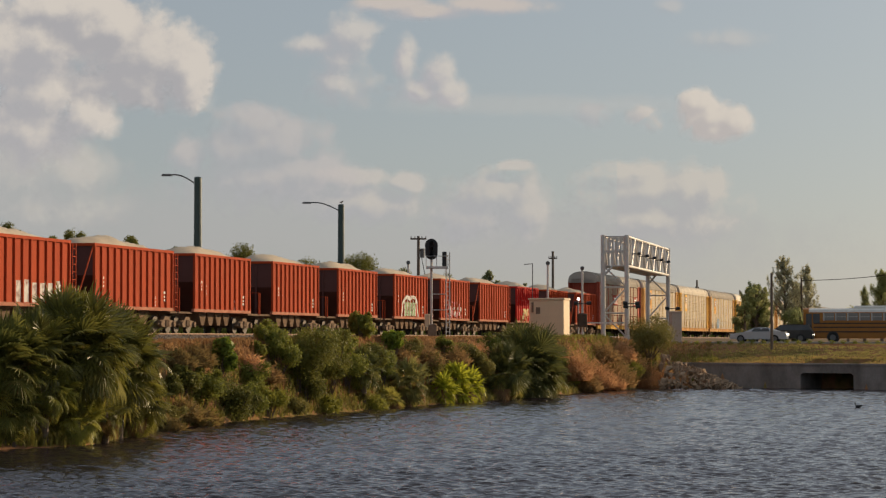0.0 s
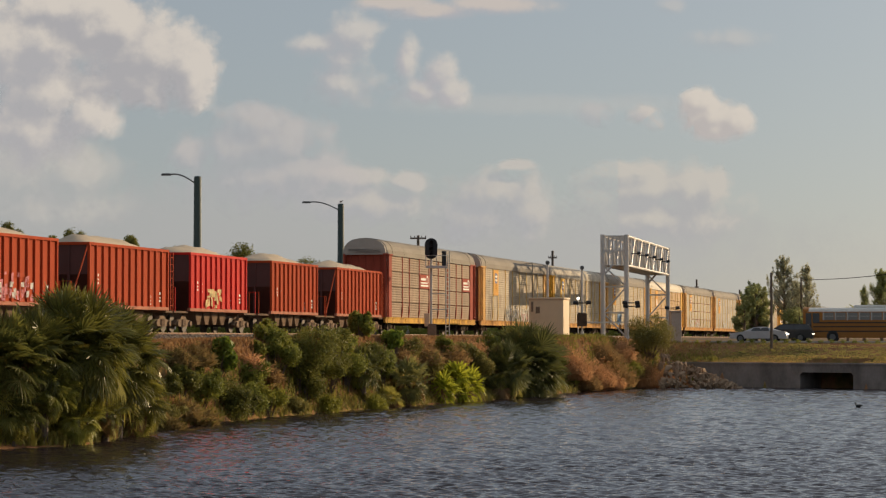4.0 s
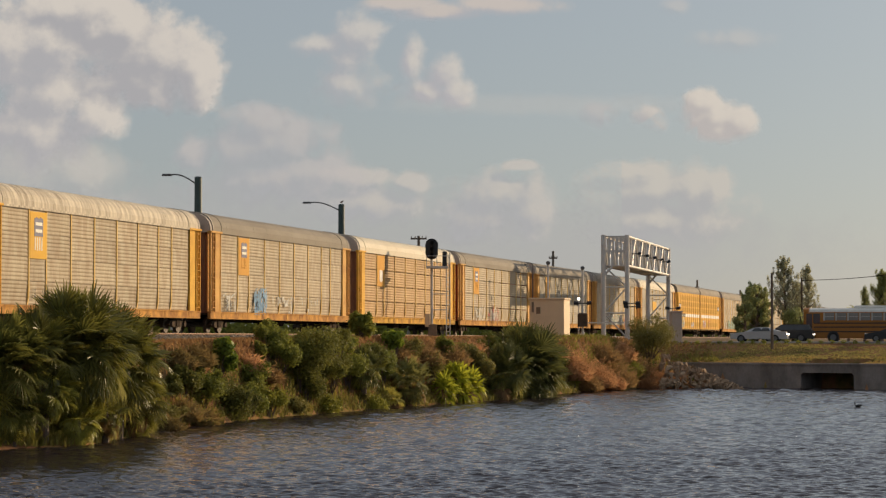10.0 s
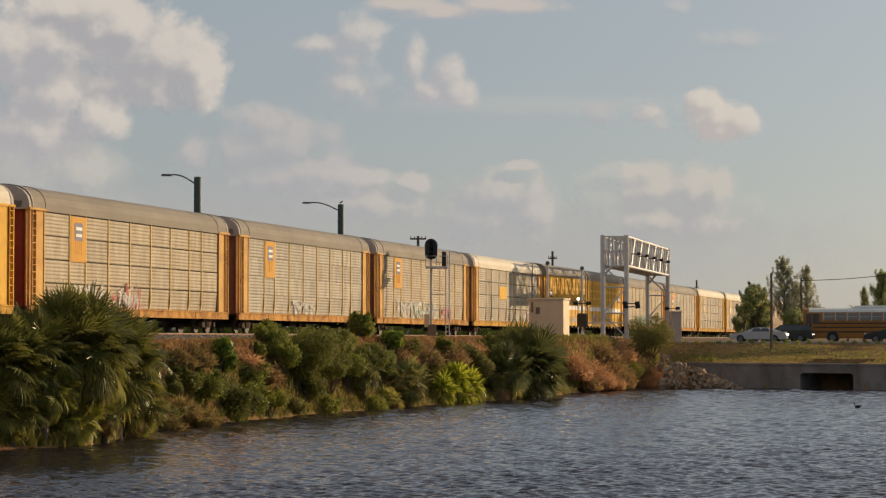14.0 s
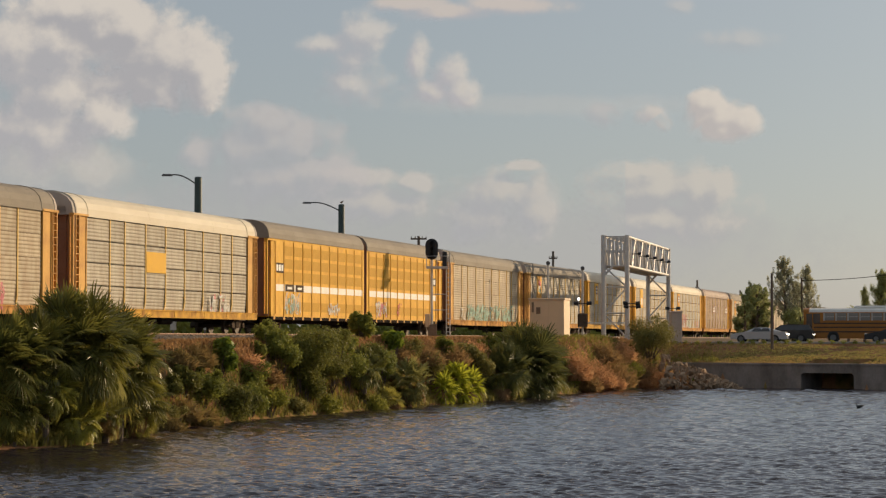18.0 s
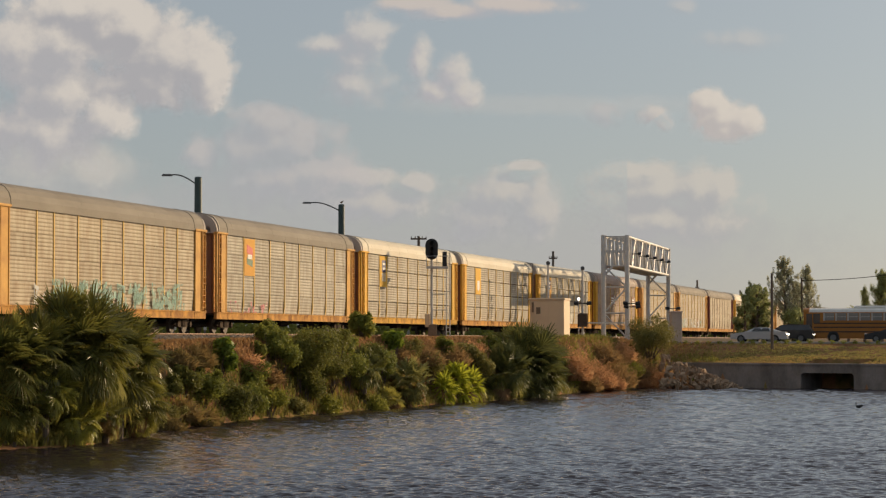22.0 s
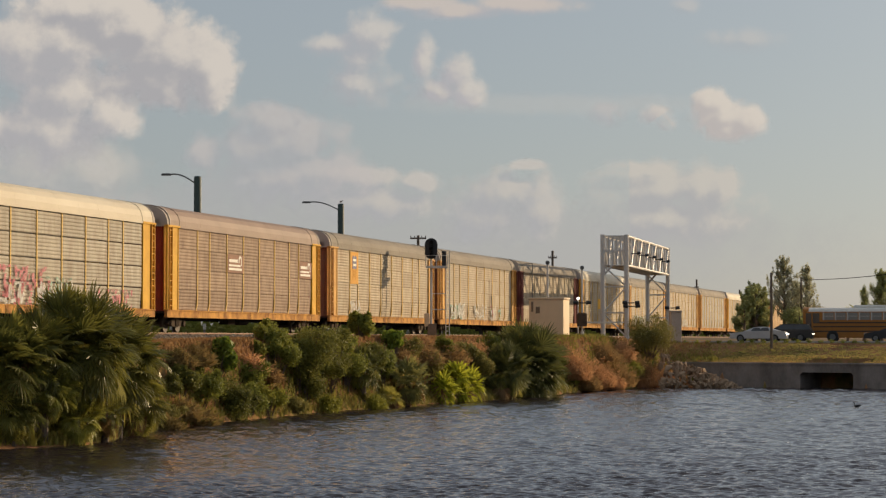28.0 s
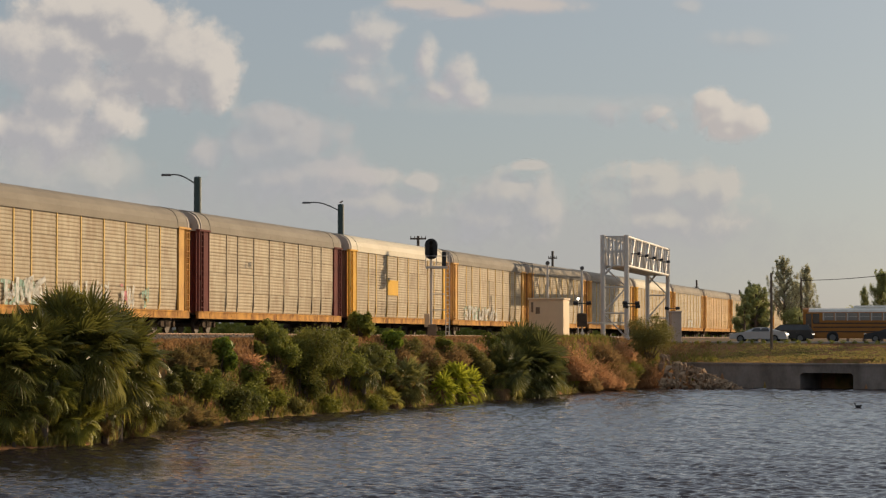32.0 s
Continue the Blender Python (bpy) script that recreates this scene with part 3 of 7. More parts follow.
def automax(along, label):
    """An articulated pair: two all-yellow units with a white band and square vents, a narrow gap between."""
    L = 19.6
    car = thing("articulated_autorack", pose(0, 0, 0), label, "railcar", "autoracks of the freight train")
    for a, b, door_at, second in ((0.9, 20.35, 0.5, False), (21.0, 40.0, 21.0, True)):
        part("roof", roof_mesh(b - a + (0.7 if second else 0.4)), ROOF_GREY, car, "", pose(a - (0.0 if second else 0.6), 0, 0.08))
        part("body", Shape().box(a, b, -1.42, 1.42, 0.95, 5.37), YELLOW, car, "yellow sheet side")
        part("underframe", Shape().box(a - 0.6, b + 0.4, -0.3, 0.3, 0.6, 0.95).box(a, b, -1.44, -1.2, 0.80, 0.97), DARK, car)
        part("white_band", Shape().box(a + 0.5, b - 0.3, -1.432, -1.424, 2.42, 2.80), WHITE, car, "white painted band")
        part("corner_post", A_END, YELLOW, car, "", pose(39.6 if second else 0.0, 0, 0))
        part("end_door", A_DOOR_FAR if not second else A_DOOR, RUST, car, "rusty end sheet between the units", pose(b - LEN + 0.04 if not second else a - 0.04, 0, 0))
        part("end_door", A_DOOR if not second else A_DOOR_FAR, RUST, car, "rusty end door", pose(0.5 if not second else 41.2 - LEN, 0, 0))
        n = 10
        step = (b - a - 1.0) / n
        for i in range(n + 1):
            x = a + 0.5 + i * step
            part("post", AUTOMAX_POST, YELLOW, car, "", pose(x, 0, 0))
            if 0 < i < n - 1 or (second and i == 0) or (not second and i == n - 1):
                for z in (1.3, 3.0, 3.72, 4.45):
                    part("vent_panel", VENT, VENT_ORANGE, car, "", pose(x + 0.2, -1.423, z))
            part("foot_plate", AUTOMAX_FOOT, ORANGE, car, "", pose(x, 0, 0))
        mk = a + (0.7 if not second else (b - a) - 2.2)
        pl = part("emblem_panel", Shape().box(mk, mk + 1.5, -1.462, -1.452, 3.45, 4.0), TRUCK_DARK, car, "dark plate with a plain pale mark")
        part("pale_mark", Shape().box(mk + 0.12, mk + 0.42, -1.47, -1.463, 3.55, 3.9).box(mk + 0.56, mk + 0.92, -1.47, -1.463, 3.55, 3.9).box(mk + 1.05, mk + 1.38, -1.47, -1.463, 3.55, 3.9), WHITE, pl)
        if not second:
            pl = part("lettering_plate", Shape().box(mk + 1.9, mk + 3.5, -1.462, -1.452, 2.42, 2.82).box(mk + 3.9, mk + 5.4, -1.462, -1.452, 2.42, 2.82), TRUCK_DARK, car, "dark plates over the white band")
            part("lettering", Shape().box(mk + 2.2, mk + 3.1, -1.47, -1.463, 2.54, 2.68).box(mk + 4.2, mk + 5.0, -1.47, -1.463, 2.54, 2.68), WHITE, pl, "pale lettering, unreadable")
    for seed, x, w, h, n, colour in ((5, 3.2, 3.2, 1.3, 6, "white"), (7, 3.4, 2.6, 1.1, -14, "teal"), (6, 23.0, 3.0, 1.2, 5, "white"), (8, 23.2, 2.6, 1.0, -12, "pink"), (9, 28.4, 1.2, 1.0, -8, "red"), (10, 12.0, 2.6, 0.8, 4, "white")):
        part("graffiti", glyphs(seed, w, h, n) if n > 0 else flecks(seed, w, h, -n), SPRAY[colour], car, colour + " spray-painted graffiti, unreadable", pose(x, -1.462 - 0.003 * (seed - 4), 1.1))
    part("coupler", Shape().box(-0.9, 0.2, -0.15, 0.15, 0.7, 0.98).box(L - 0.4, 22.0, -0.3, 0.3, 0.6, 0.95).box(40.6, 42.2, -0.15, 0.15, 0.7, 0.98), TRUCK, car)
    for x in (2.4, 20.5, 38.6):
        add_truck(car, x, TRUCK_DARK)
    CARS.append((car, along))


AUTOMAX_POST = Shape().box(-0.05, 0.05, -1.46, -1.41, 0.98, 5.24).mesh("post")
AUTOMAX_FOOT = Shape().box(-0.14, 0.14, -1.45, -1.38, 0.80, 1.0).mesh("foot_plate")
s = Shape()
s.box(0, 1.42, -0.012, 0.0, 0, 0.54)
VENT = s.mesh("vent_panel")

# ---- open hoppers ----


def hopper(along, label, kind=2, paint=None, sprays=()):
    paint = paint or HOPPER
    L = 9.06 if kind == 2 else 10.4
    car = thing("hopper_car", pose(0, 0, 0), label, "railcar", "open hoppers of the freight train")
    e0, e1 = -2.0, L + (2.0 if kind == 2 else 1.0)
    side = Shape().box(0, L, -1.38, -1.34, 1.2, 3.95)
    part("side_sheet", side, paint, car)
    part("side_sheet", Shape().box(0, L, 1.34, 1.38, 1.2, 3.95), paint, car)
    part("top_chord", Shape().box(-0.05, L + 0.05, -1.46, -1.32, 3.93, 4.06).box(-0.05, L + 0.05, 1.32, 1.5, 3.93, 4.06).box(-0.05, 0.1, -1.32, 1.32, 3.93, 4.06).box(L - 0.1, L + 0.05, -1.32, 1.32, 3.93, 4.06), paint, car)
    part("side_sill", Shape().box(-0.1, L + 0.1, -1.45, -1.30, 1.08, 1.24).box(-0.1, L + 0.1, 1.3, 1.48, 1.08, 1.24), HOPPER_DUST, car)
    n = 11 if kind == 2 else 12
    for i in range(n + 1):
        x = 0.06 + i * (L - 0.12) / n
        part("rib", RIB, paint, car, "", pose(x, 0, 0))
        part("rib", RIB_FAR, paint, car, "", pose(x, 0, 0))
    for x, sgn in ((0, 1), (L, -1)):
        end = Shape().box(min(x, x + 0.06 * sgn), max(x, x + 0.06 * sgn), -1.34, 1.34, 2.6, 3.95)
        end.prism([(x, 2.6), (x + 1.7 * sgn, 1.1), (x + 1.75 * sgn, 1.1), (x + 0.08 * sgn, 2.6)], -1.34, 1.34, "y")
        part("end_sheet", end, END_DARK, car, "dark maroon-brown sloping end sheet")
        o = e0 if sgn > 0 else e1
        pl = Shape().box(min(o, x), max(o, x), -1.3, 1.3, 0.98, 1.08).box(min(o, x + 2 * sgn), max(o, x + 2 * sgn), -0.25, 0.25, 0.6, 0.98)
        part("platform", pl, DUSTY_FRAME, car)
        for y0, y1 in ((-1.3, -0.75), (0.75, 1.3)):
            xx = o + 0.08 * sgn
            part("handrail", Shape().path([(xx, y0, 1.05), (xx, y0, 2.25), (xx, y1, 2.25), (xx, y1, 1.05)], 0.03), paint, car)
        if kind == 1 and sgn > 0:
            part("corner_strut", Shape().tube((o + 0.1, -1.3, 1.3), (x, -1.35, 3.9), 0.035, n=6), paint, car)
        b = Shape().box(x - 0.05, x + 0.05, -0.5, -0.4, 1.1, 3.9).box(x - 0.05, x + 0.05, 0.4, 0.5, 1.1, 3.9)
        part("end_brace", b, END_DARK, car)
        part("coupler", Shape().box(min(o, o - 0.35 * sgn), max(o, o - 0.35 * sgn), -0.14, 0.14, 0.7, 0.98), TRUCK, car)
    bays = Shape()
    for i in range(4):
        x = 2.0 + i * (L - 4.0) / 4
        w = (L - 4.0) / 4
        bays.prism([(x, 1.15), (x + w, 1.15), (x + 0.68 * w, 0.42), (x + 0.32 * w, 0.42)], -0.95, 0.95, "y")
    bays.box(-1, L + 1, -0.22, 0.22, 0.62, 1.0)
    part("underbody", bays, DUSTY_FRAME, car, "dusty discharge bays under the body")
    ld = Shape()
    for x in (L + 0.12, L + 0.52):
        ld.box(x, x + 0.04, -1.5, -1.46, 1.1, 3.95)
    for i in range(8):
        ld.box(L + 0.12, L + 0.56, -1.49, -1.47, 1.3 + i * 0.34, 1.33 + i * 0.34)
    if kind == 1:
        part("ladder", ld, paint, car)
    rnd = random.Random(int(along))
    for x, z in ((1.0, 2.1), (1.7, 2.0), (L - 1.2, 1.5), (L - 2.6, 1.3)):
        part("lettering", BARS_UP, WHITE, car, "small white stencilled lettering, unreadable", pose(x, -1.40, z + rnd.uniform(-0.05, 0.1)))
    add_truck(car, -0.1)
    add_truck(car, L + 0.1)
    # the heaped load
    nx, ny = 26, 12
    v, f = [], []
    for i in range(nx + 1):
        for j in range(ny + 1):
            x, y = 0.08 + (L - 0.16) * i / nx, -1.32 + 2.64 * j / ny
            u, w = 2 * i / nx - 1, 2 * j / ny - 1
            two = 0.95 + 0.05 * math.cos(u * 2 * math.pi + along)
            z = 3.80 + 0.76 * max(0, (1 - abs(u) ** 3) * (1 - abs(w) ** 1.8)) ** 0.66 * two * (0.94 - 0.2 * u)
            z += 0.13 * noise.noise(Vector((x * 0.9 + along, y * 1.1, 0))) + 0.05 * noise.noise(Vector((x * 5, y * 5, along)))
            v.append((x, y, z))
    for i in range(nx):
        for j in range(ny):
            a = i * (ny + 1) + j
            f.append((a, a + ny + 1, a + ny + 2, a + 1))
    part("gravel_load", Shape().add(v, f).mesh("gravel_load", True), GRAVEL, car, "heaped load of pale crushed limestone")
    if "wash" in sprays:
        for i in range(5, n - 1):
            x = 0.06 + i * (L - 0.12) / n
            top = 2.05 + 0.25 * rnd.random()
            part("paint_patch", Shape().box(x + 0.1, x + (L - 0.12) / n - 0.1, -1.386, -1.379, 1.26, top), SPRAY["white"], car, "greyish white painted-over patch")
    if "arch" in sprays:
        bow = [Vector((x, -1.475, z)) for x, z in ((1.75, 1.25), (1.95, 1.6), (2.15, 2.1), (2.5, 2.4), (3.2, 2.55), (4.0, 2.42), (4.9, 2.62), (5.6, 2.5), (5.95, 2.15), (6.1, 1.7), (6.35, 1.25))]
        v = []
        for i, p in enumerate(bow):
            d = (bow[min(i + 1, 10)] - bow[max(i - 1, 0)]).normalized()
            v += [p + Vector((d.z, 0, -d.x)) * 0.13, p - Vector((d.z, 0, -d.x)) * (0.08 + 0.06 * (i % 3))]
        part("graffiti", Shape().add(v, [(2 * i, 2 * i + 1, 2 * i + 3, 2 * i + 2) for i in range(10)]), SPRAY["white"], car, "white spray-painted bow")
        for x in (2.55, 3.3, 4.1, 4.85, 5.55):
            part("graffiti", Shape().prism([(x - 0.09, 1.28), (x + 0.09, 1.28), (x + 0.16, 2.35), (x + 0.04, 2.4)], -1.475, -1.472, "y"), SPRAY["white"], car, "white spray-painted stripe")
        for x in (2.9, 3.7, 4.5, 5.2):
            part("graffiti", Shape().box(x - 0.24, x + 0.24, -1.47, -1.466, 1.28, 2.2), SPRAY["green"], car, "green spray-painted fill")
    if "haze" in sprays:
        part("graffiti", flecks(int(along), 4.5, 1.2, 26), SPRAY["pink"], car, "faded pinkish spray paint", pose(2.0, -1.47, 1.26))
        part("graffiti", flecks(int(along) + 1, 4.2, 0.8, 9), SPRAY["white"], car, "faded white spray paint", pose(2.2, -1.474, 1.26))
    if "patch" in sprays:
        part("graffiti", flecks(int(along), 2.6, 1.0, 26), SPRAY["yellow"], car, "pale yellow spray-painted patch", pose(2.2, -1.47, 1.26))
    CARS.append((car, along))


RIB = Shape().prism([(-0.09, -1.38), (0.09, -1.38), (0.055, -1.465), (-0.055, -1.465)], 1.22, 3.95, "z").mesh("rib")
RIB_FAR = Shape().prism([(-0.055, 1.44), (0.055, 1.44), (0.09, 1.38), (-0.09, 1.38)], 1.22, 3.95, "z").mesh("rib")
s = Shape()
for i_, h_ in enumerate((0.10, 0.07, 0.12)):
    s.box(0, 0.24, -0.006, 0.006, 0.18 * i_, 0.18 * i_ + h_)
BARS_UP = s.mesh("lettering")

ORE = "faded red open hopper car heaped with pale crushed stone"
hopper(5.066 * 20, "red open hopper car of pale stone, grey-washed lower side", 1, sprays=("wash",))
hopper(5.731 * 20, ORE, 1)
for k_ in (6.413, 7.069, 7.733):
    hopper(k_ * 20, ORE, 2)
hopper(8.408 * 20, "red open hopper car of pale stone with green-white graffiti", 2, sprays=("arch",))
hopper(9.063 * 20, "faded red open hopper car with pinkish spray haze", 2, sprays=("haze",))
hopper(9.70 * 20, ORE, 1)
hopper(10.384 * 20, "bright red open hopper car with a pale yellow patch", 2, HOPPER_RED, sprays=("patch",))
hopper(11.06 * 20, ORE, 2)
hopper(11.72 * 20, ORE, 1)

UP = "steel-sided autorack railcar with yellow-orange posts"
autorack(12.295 * 20, "maroon autorack railcar with grimy panel grid and white emblems", MAROON, STEEL_DIM, ROOF_GREY, 4, MAROON, True, YELLOW, ("box", 0, 0, 0))
autorack(13.717 * 20, UP + " and broad white graffiti", ORANGE, STEEL_TAN, ROOF_GREY, 1, sprays=(("white", 9.0, 1.1, 6.2, 1.5, 10), ("dark", 9.2, 1.1, 5.6, 1.2, 6), ("white", 15.4, 1.1, 5.4, 1.5, 9), ("pink", 15.2, 1.2, 3.4, 0.7, -10)), emblem=("oshield", 1, 2.0, 5.12))
autorack(15.128 * 20, UP + " and streaked pale roof", YELLOW, STEEL_TAN, ROOF_STREAK, 1, sprays=(("dark", 5.0, 1.3, 1.0, 0.7, -5),), emblem=("yshield", 1, 2.0, 5.12))
autorack(16.531 * 20, UP + " and blue and white tags", ORANGE, STEEL_TAN, ROOF_GREY, 1, sprays=(("white", 2.0, 1.2, 2.2, 1.1, 3), ("dark", 2.2, 1.1, 1.8, 0.9, 3), ("white", 10.6, 1.2, 9.0, 1.0, -22), ("blue", 7.2, 1.1, 2.4, 1.5, -44), ("blue", 7.2, 1.1, 2.4, 1.6, 3)), emblem=("oshield", 1, 2.0, 5.12))
autorack(17.954 * 20, "white-roofed autorack railcar with orange-stained panel grid", YELLOW, STEEL_ORANGE, ROOF_WHITE, 4, solid=True, sill=YELLOW, emblem=("owhite", 1, 2.0, 5.12))
autorack(19.358 * 20, UP + ", red and white tags, gridded panels", ORANGE, STEEL_TAN, ROOF_GREY, 4, end=MAROON, sprays=(("white", 5.0, 1.0, 3.6, 1.5, 5), ("red", 9.6, 0.95, 4.4, 1.5, -40), ("white", 10.4, 1.1, 2.6, 1.2, 4)), emblem=("oshield", 1, 2.0, 5.12))
autorack(20.77 * 20, UP + ", clean pale panels", ORANGE, STEEL, ROOF_GREY, 1, sprays=(("white", 9.8, 1.2, 4.5, 0.9, 5),), emblem=("oshield", 1, 2.0, 5.12))
autorack(22.184 * 20, UP + " and long teal and white graffiti", ORANGE, STEEL_TAN, ROOF_GREY, 1, sprays=(("white", 5.0, 1.1, 5.0, 1.5, 5), ("teal", 9.2, 1.1, 5.4, 1.2, -40), ("white", 10.0, 1.1, 7.0, 1.4, 7), ("pink", 18.0, 1.0, 3.0, 1.2, 3)), emblem=("oshield", 1, 2.0, 5.12))
autorack(23.597 * 20, "pale-roofed autorack railcar, panel grid, small orange square", ORANGE, STEEL, ROOF_WHITE, 4, sill=YELLOW, sprays=(("pink", 18.6, 1.05, 2.4, 1.1, -9), ("white", 18.4, 0.95, 3.4, 1.2, 4)), emblem=("ysquare", 3, 1.0, 3.9))
automax(25.01 * 20, "two-unit articulated yellow autorack railcar with a white band")
autorack(27.17 * 20, UP + " and wide teal graffiti", ORANGE, STEEL_TAN, ROOF_GREY, 1, sprays=(("teal", 6.0, 0.95, 17.5, 1.5, -90), ("teal", 6.2, 1.0, 17.0, 1.55, 13), ("white", 4.2, 1.2, 1.6, 1.0, 2)))
autorack(28.58 * 20, UP + " and a red-green emblem", ORANGE, STEEL, ROOF_GREY, 1, sprays=(("pink", 1.9, 1.05, 7.0, 0.8, -14), ("dark", 2.2, 0.95, 1.0, 0.5, -3),), emblem=("oflag", 1, 2.0, 5.12))
autorack(29.988 * 20, "pale-roofed autorack railcar with yellow posts and panel grid", YELLOW, STEEL, ROOF_WHITE, 4, sill=YELLOW, emblem=("yshield", 1, 2.0, 5.12))
autorack(31.39 * 20, "white-roofed autorack railcar with solid yellow corners", YELLOW, STEEL, ROOF_WHITE, 4, solid=True, emblem=("ywhite", 1, 2.0, 5.12))
autorack(32.80 * 20, "white-roofed autorack railcar with pink and grey-green graffiti", YELLOW, STEEL, ROOF_WHITE, 4, solid=True, sprays=(("pink", 5.0, 1.0, 8.5, 1.9, -110), ("white", 6.8, 1.2, 4.0, 1.0, 4), ("teal", 11.6, 1.1, 4.4, 1.4, -30), ("white", 12.0, 1.2, 4.0, 1.2, 4), ("pink", 19.0, 1.2, 4.4, 0.9, -16)), emblem=("oshield", 1, 2.0, 5.12))
autorack(34.21 * 20, "brown rust-filmed autorack railcar with yellow posts and white emblems", YELLOW, STEEL_BROWN, ROOF_BROWN, 1, end=MAROON, sill=ORANGE, emblem=("box", 0, 0, 0))
autorack(35.64 * 20, UP + " and faint white tags", ORANGE, STEEL_TAN, ROOF_GREY, 1, sprays=(("white", 4.6, 1.1, 2.4, 1.2, 3),), emblem=("oshield", 1, 2.0, 5.12))
autorack(37.05 * 20, UP + " and teal and white lettering-like graffiti", ORANGE, STEEL_TAN, ROOF_GREY, 1, sprays=(("teal", 3.2, 1.1, 4.2, 1.4, 4), ("white", 3.6, 1.15, 4.4, 1.4, 4), ("white", 11.0, 1.1, 4.6, 1.4, 7), ("pink", 16.6, 1.1, 2.2, 1.3, -7), ("white", 16.6, 1.1, 2.2, 1.3, 3), ("teal", 19.4, 1.2, 1.2, 1.1, -9)))
autorack(38.443 * 20, "pale autorack railcar with maroon corners and dented panels", MAROON_DARK, STEEL_TAN, ROOF_GREY, 1, end=MAROON_DARK, sill=ORANGE, sprays=(("dark", 7.4, 3.4, 1.4, 0.6, -6),))
autorack(39.86 * 20, "pale-roofed autorack railcar with yellow posts", YELLOW, STEEL_TAN, ROOF_WHITE, 1, emblem=("ysquare", 3, 1.0, 3.6))
autorack(41.25 * 20, UP + " and teal-white graffiti", ORANGE, STEEL_TAN, ROOF_GREY, 1, sprays=(("teal", 3.6, 1.0, 9.0, 1.3, -40), ("white", 4.0, 1.1, 12.0, 1.3, 10)))
MORE = [(ORANGE, STEEL_TAN, ROOF_GREY), (ORANGE, STEEL, ROOF_GREY), (YELLOW, STEEL_TAN, ROOF_WHITE), (ORANGE, STEEL_TAN, ROOF_GREY), (ORANGE, STEEL_ORANGE, ROOF_GREY), (ORANGE, STEEL_TAN, ROOF_GREY), (YELLOW, STEEL, ROOF_WHITE), (ORANGE, STEEL_TAN, ROOF_GREY)]
for i_, (a_, b_, c_) in enumerate(MORE):
    autorack((42.655 + 1.41 * i_) * 20, UP + ", dusty", a_, b_, c_, 1, sprays=(("white", 12.0, 1.1, 5.0, 1.1, 6),) if i_ % 3 == 0 else ())
# ============ ground, canal, railway bed, roads ============
def axes(x, y):
    """World to (along, aside)."""
    ux, uy = x - ORIGIN.x, y - ORIGIN.y
    return ux * DX + uy * DY, ux * DY - uy * DX


def along_for(x, aside):
    """How far along the track a thing stands that is seen at x of the picture."""
    k = (x - 784) / FOCAL
    return (k * (ORIGIN.y - DX * aside) - ORIGIN.x - DY * aside) / (DX - k * DY)


BANK_TOP = 3.6
CROSS = along_for(1343, axes(place(1343, 600, 214).x, 214)[1])
cross0, cross1 = CROSS - 5.5, CROSS + 27
SHORE = [axes(lap(x, y, 0.0).x, lap(x, y, 0.0).y) for x, y in ((-900, 860), (0, 795), (150, 788), (280, 762), (420, 744), (560, 732), (720, 719), (860, 709), (1000, 697), (1130, 687), (1250, 686))]
SHORE = [(-400.0, SHORE[0][1])] + SHORE + [(900.0, SHORE[-1][1])]
WALL_A, WALL_B = Vector((15.0, 206.6, 0)), Vector((70.0, 163.6, 0))
WALL_DIR = (WALL_B - WALL_A).normalized()
WALL_OUT = Vector((-WALL_DIR.y, WALL_DIR.x, 0))
WALL_TOP = 2.02
SH_A, SH_P = np.array([a for a, p in SHORE]), np.array([p for a, p in SHORE])


def wall_x(px):
    """Along the headwall, where the sight line through px crosses it."""
    k = (px - 784) / FOCAL
    return (k * WALL_A.y - WALL_A.x) / (WALL_DIR.x - k * WALL_DIR.y)


c0, c1 = wall_x(1415), wall_x(1509)


def smooth(t):
    t = min(1.0, max(0.0, t))
    return t * t * (3 - 2 * t)


def shore_at(along):
    return float(np.interp(along, SH_A, SH_P))


def ground_z(x, y):
    along, aside = axes(x, y)
    if abs(x) > 400 or y > 400 or y < -60:
        return BANK_TOP
    sh = shore_at(along)
    top = float(np.interp(along, (120, 165, 195), (4.2, 5.5, 9.5)))
    crest = float(np.interp(along, (95, 150, cross0 - 7, cross0 - 1), (3.62, 3.95, 3.95, BANK_TOP)))
    if aside < sh:
        t = max(0.0, (aside - top) / max(0.5, sh - top))
        bank = crest * (1 - 0.35 * t - 0.65 * smooth(t)) + 0.25 * noise.noise(Vector((x * 0.35, y * 0.35, 0))) * min(1.0, 4 * t)
    else:
        bank = -min(1.6, (aside - sh) * 0.45)
    q = (x - WALL_A.x) * WALL_OUT.x + (y - WALL_A.y) * WALL_OUT.y
    far = -1.6
    run = (x - WALL_A.x) * WALL_DIR.x + (y - WALL_A.y) * WALL_DIR.y
    if q > (3.2 if c0 - 0.4 < run < c1 + 0.4 else 0.35):
        far = float(np.interp(q, (0.35, 1.5, 9.5, 11.5, 13, 200), (WALL_TOP - 0.06, WALL_TOP + 0.1, 3.25, 3.3, 3.5, BANK_TOP)))
        if along > cross0 - 5 and aside > 4:
            far = max(far, float(np.interp(along, (cross0 - 5, cross0 - 0.4), (far, BANK_TOP))))
        far += 0.05 * noise.noise(Vector((x * 0.4, y * 0.4, 3)))
    right = float(np.interp(x, (62, 68, 80), (-1.6, 1.2, 2.8)))
    near = float(np.interp(y, (-4, 3, 8), (2.2, 1.6, -1.6)))
    return max(bank, far, right, near)


def span(*pieces):
    out = []
    for a, b, step in pieces:
        out += list(np.arange(a, b, step))
    return out


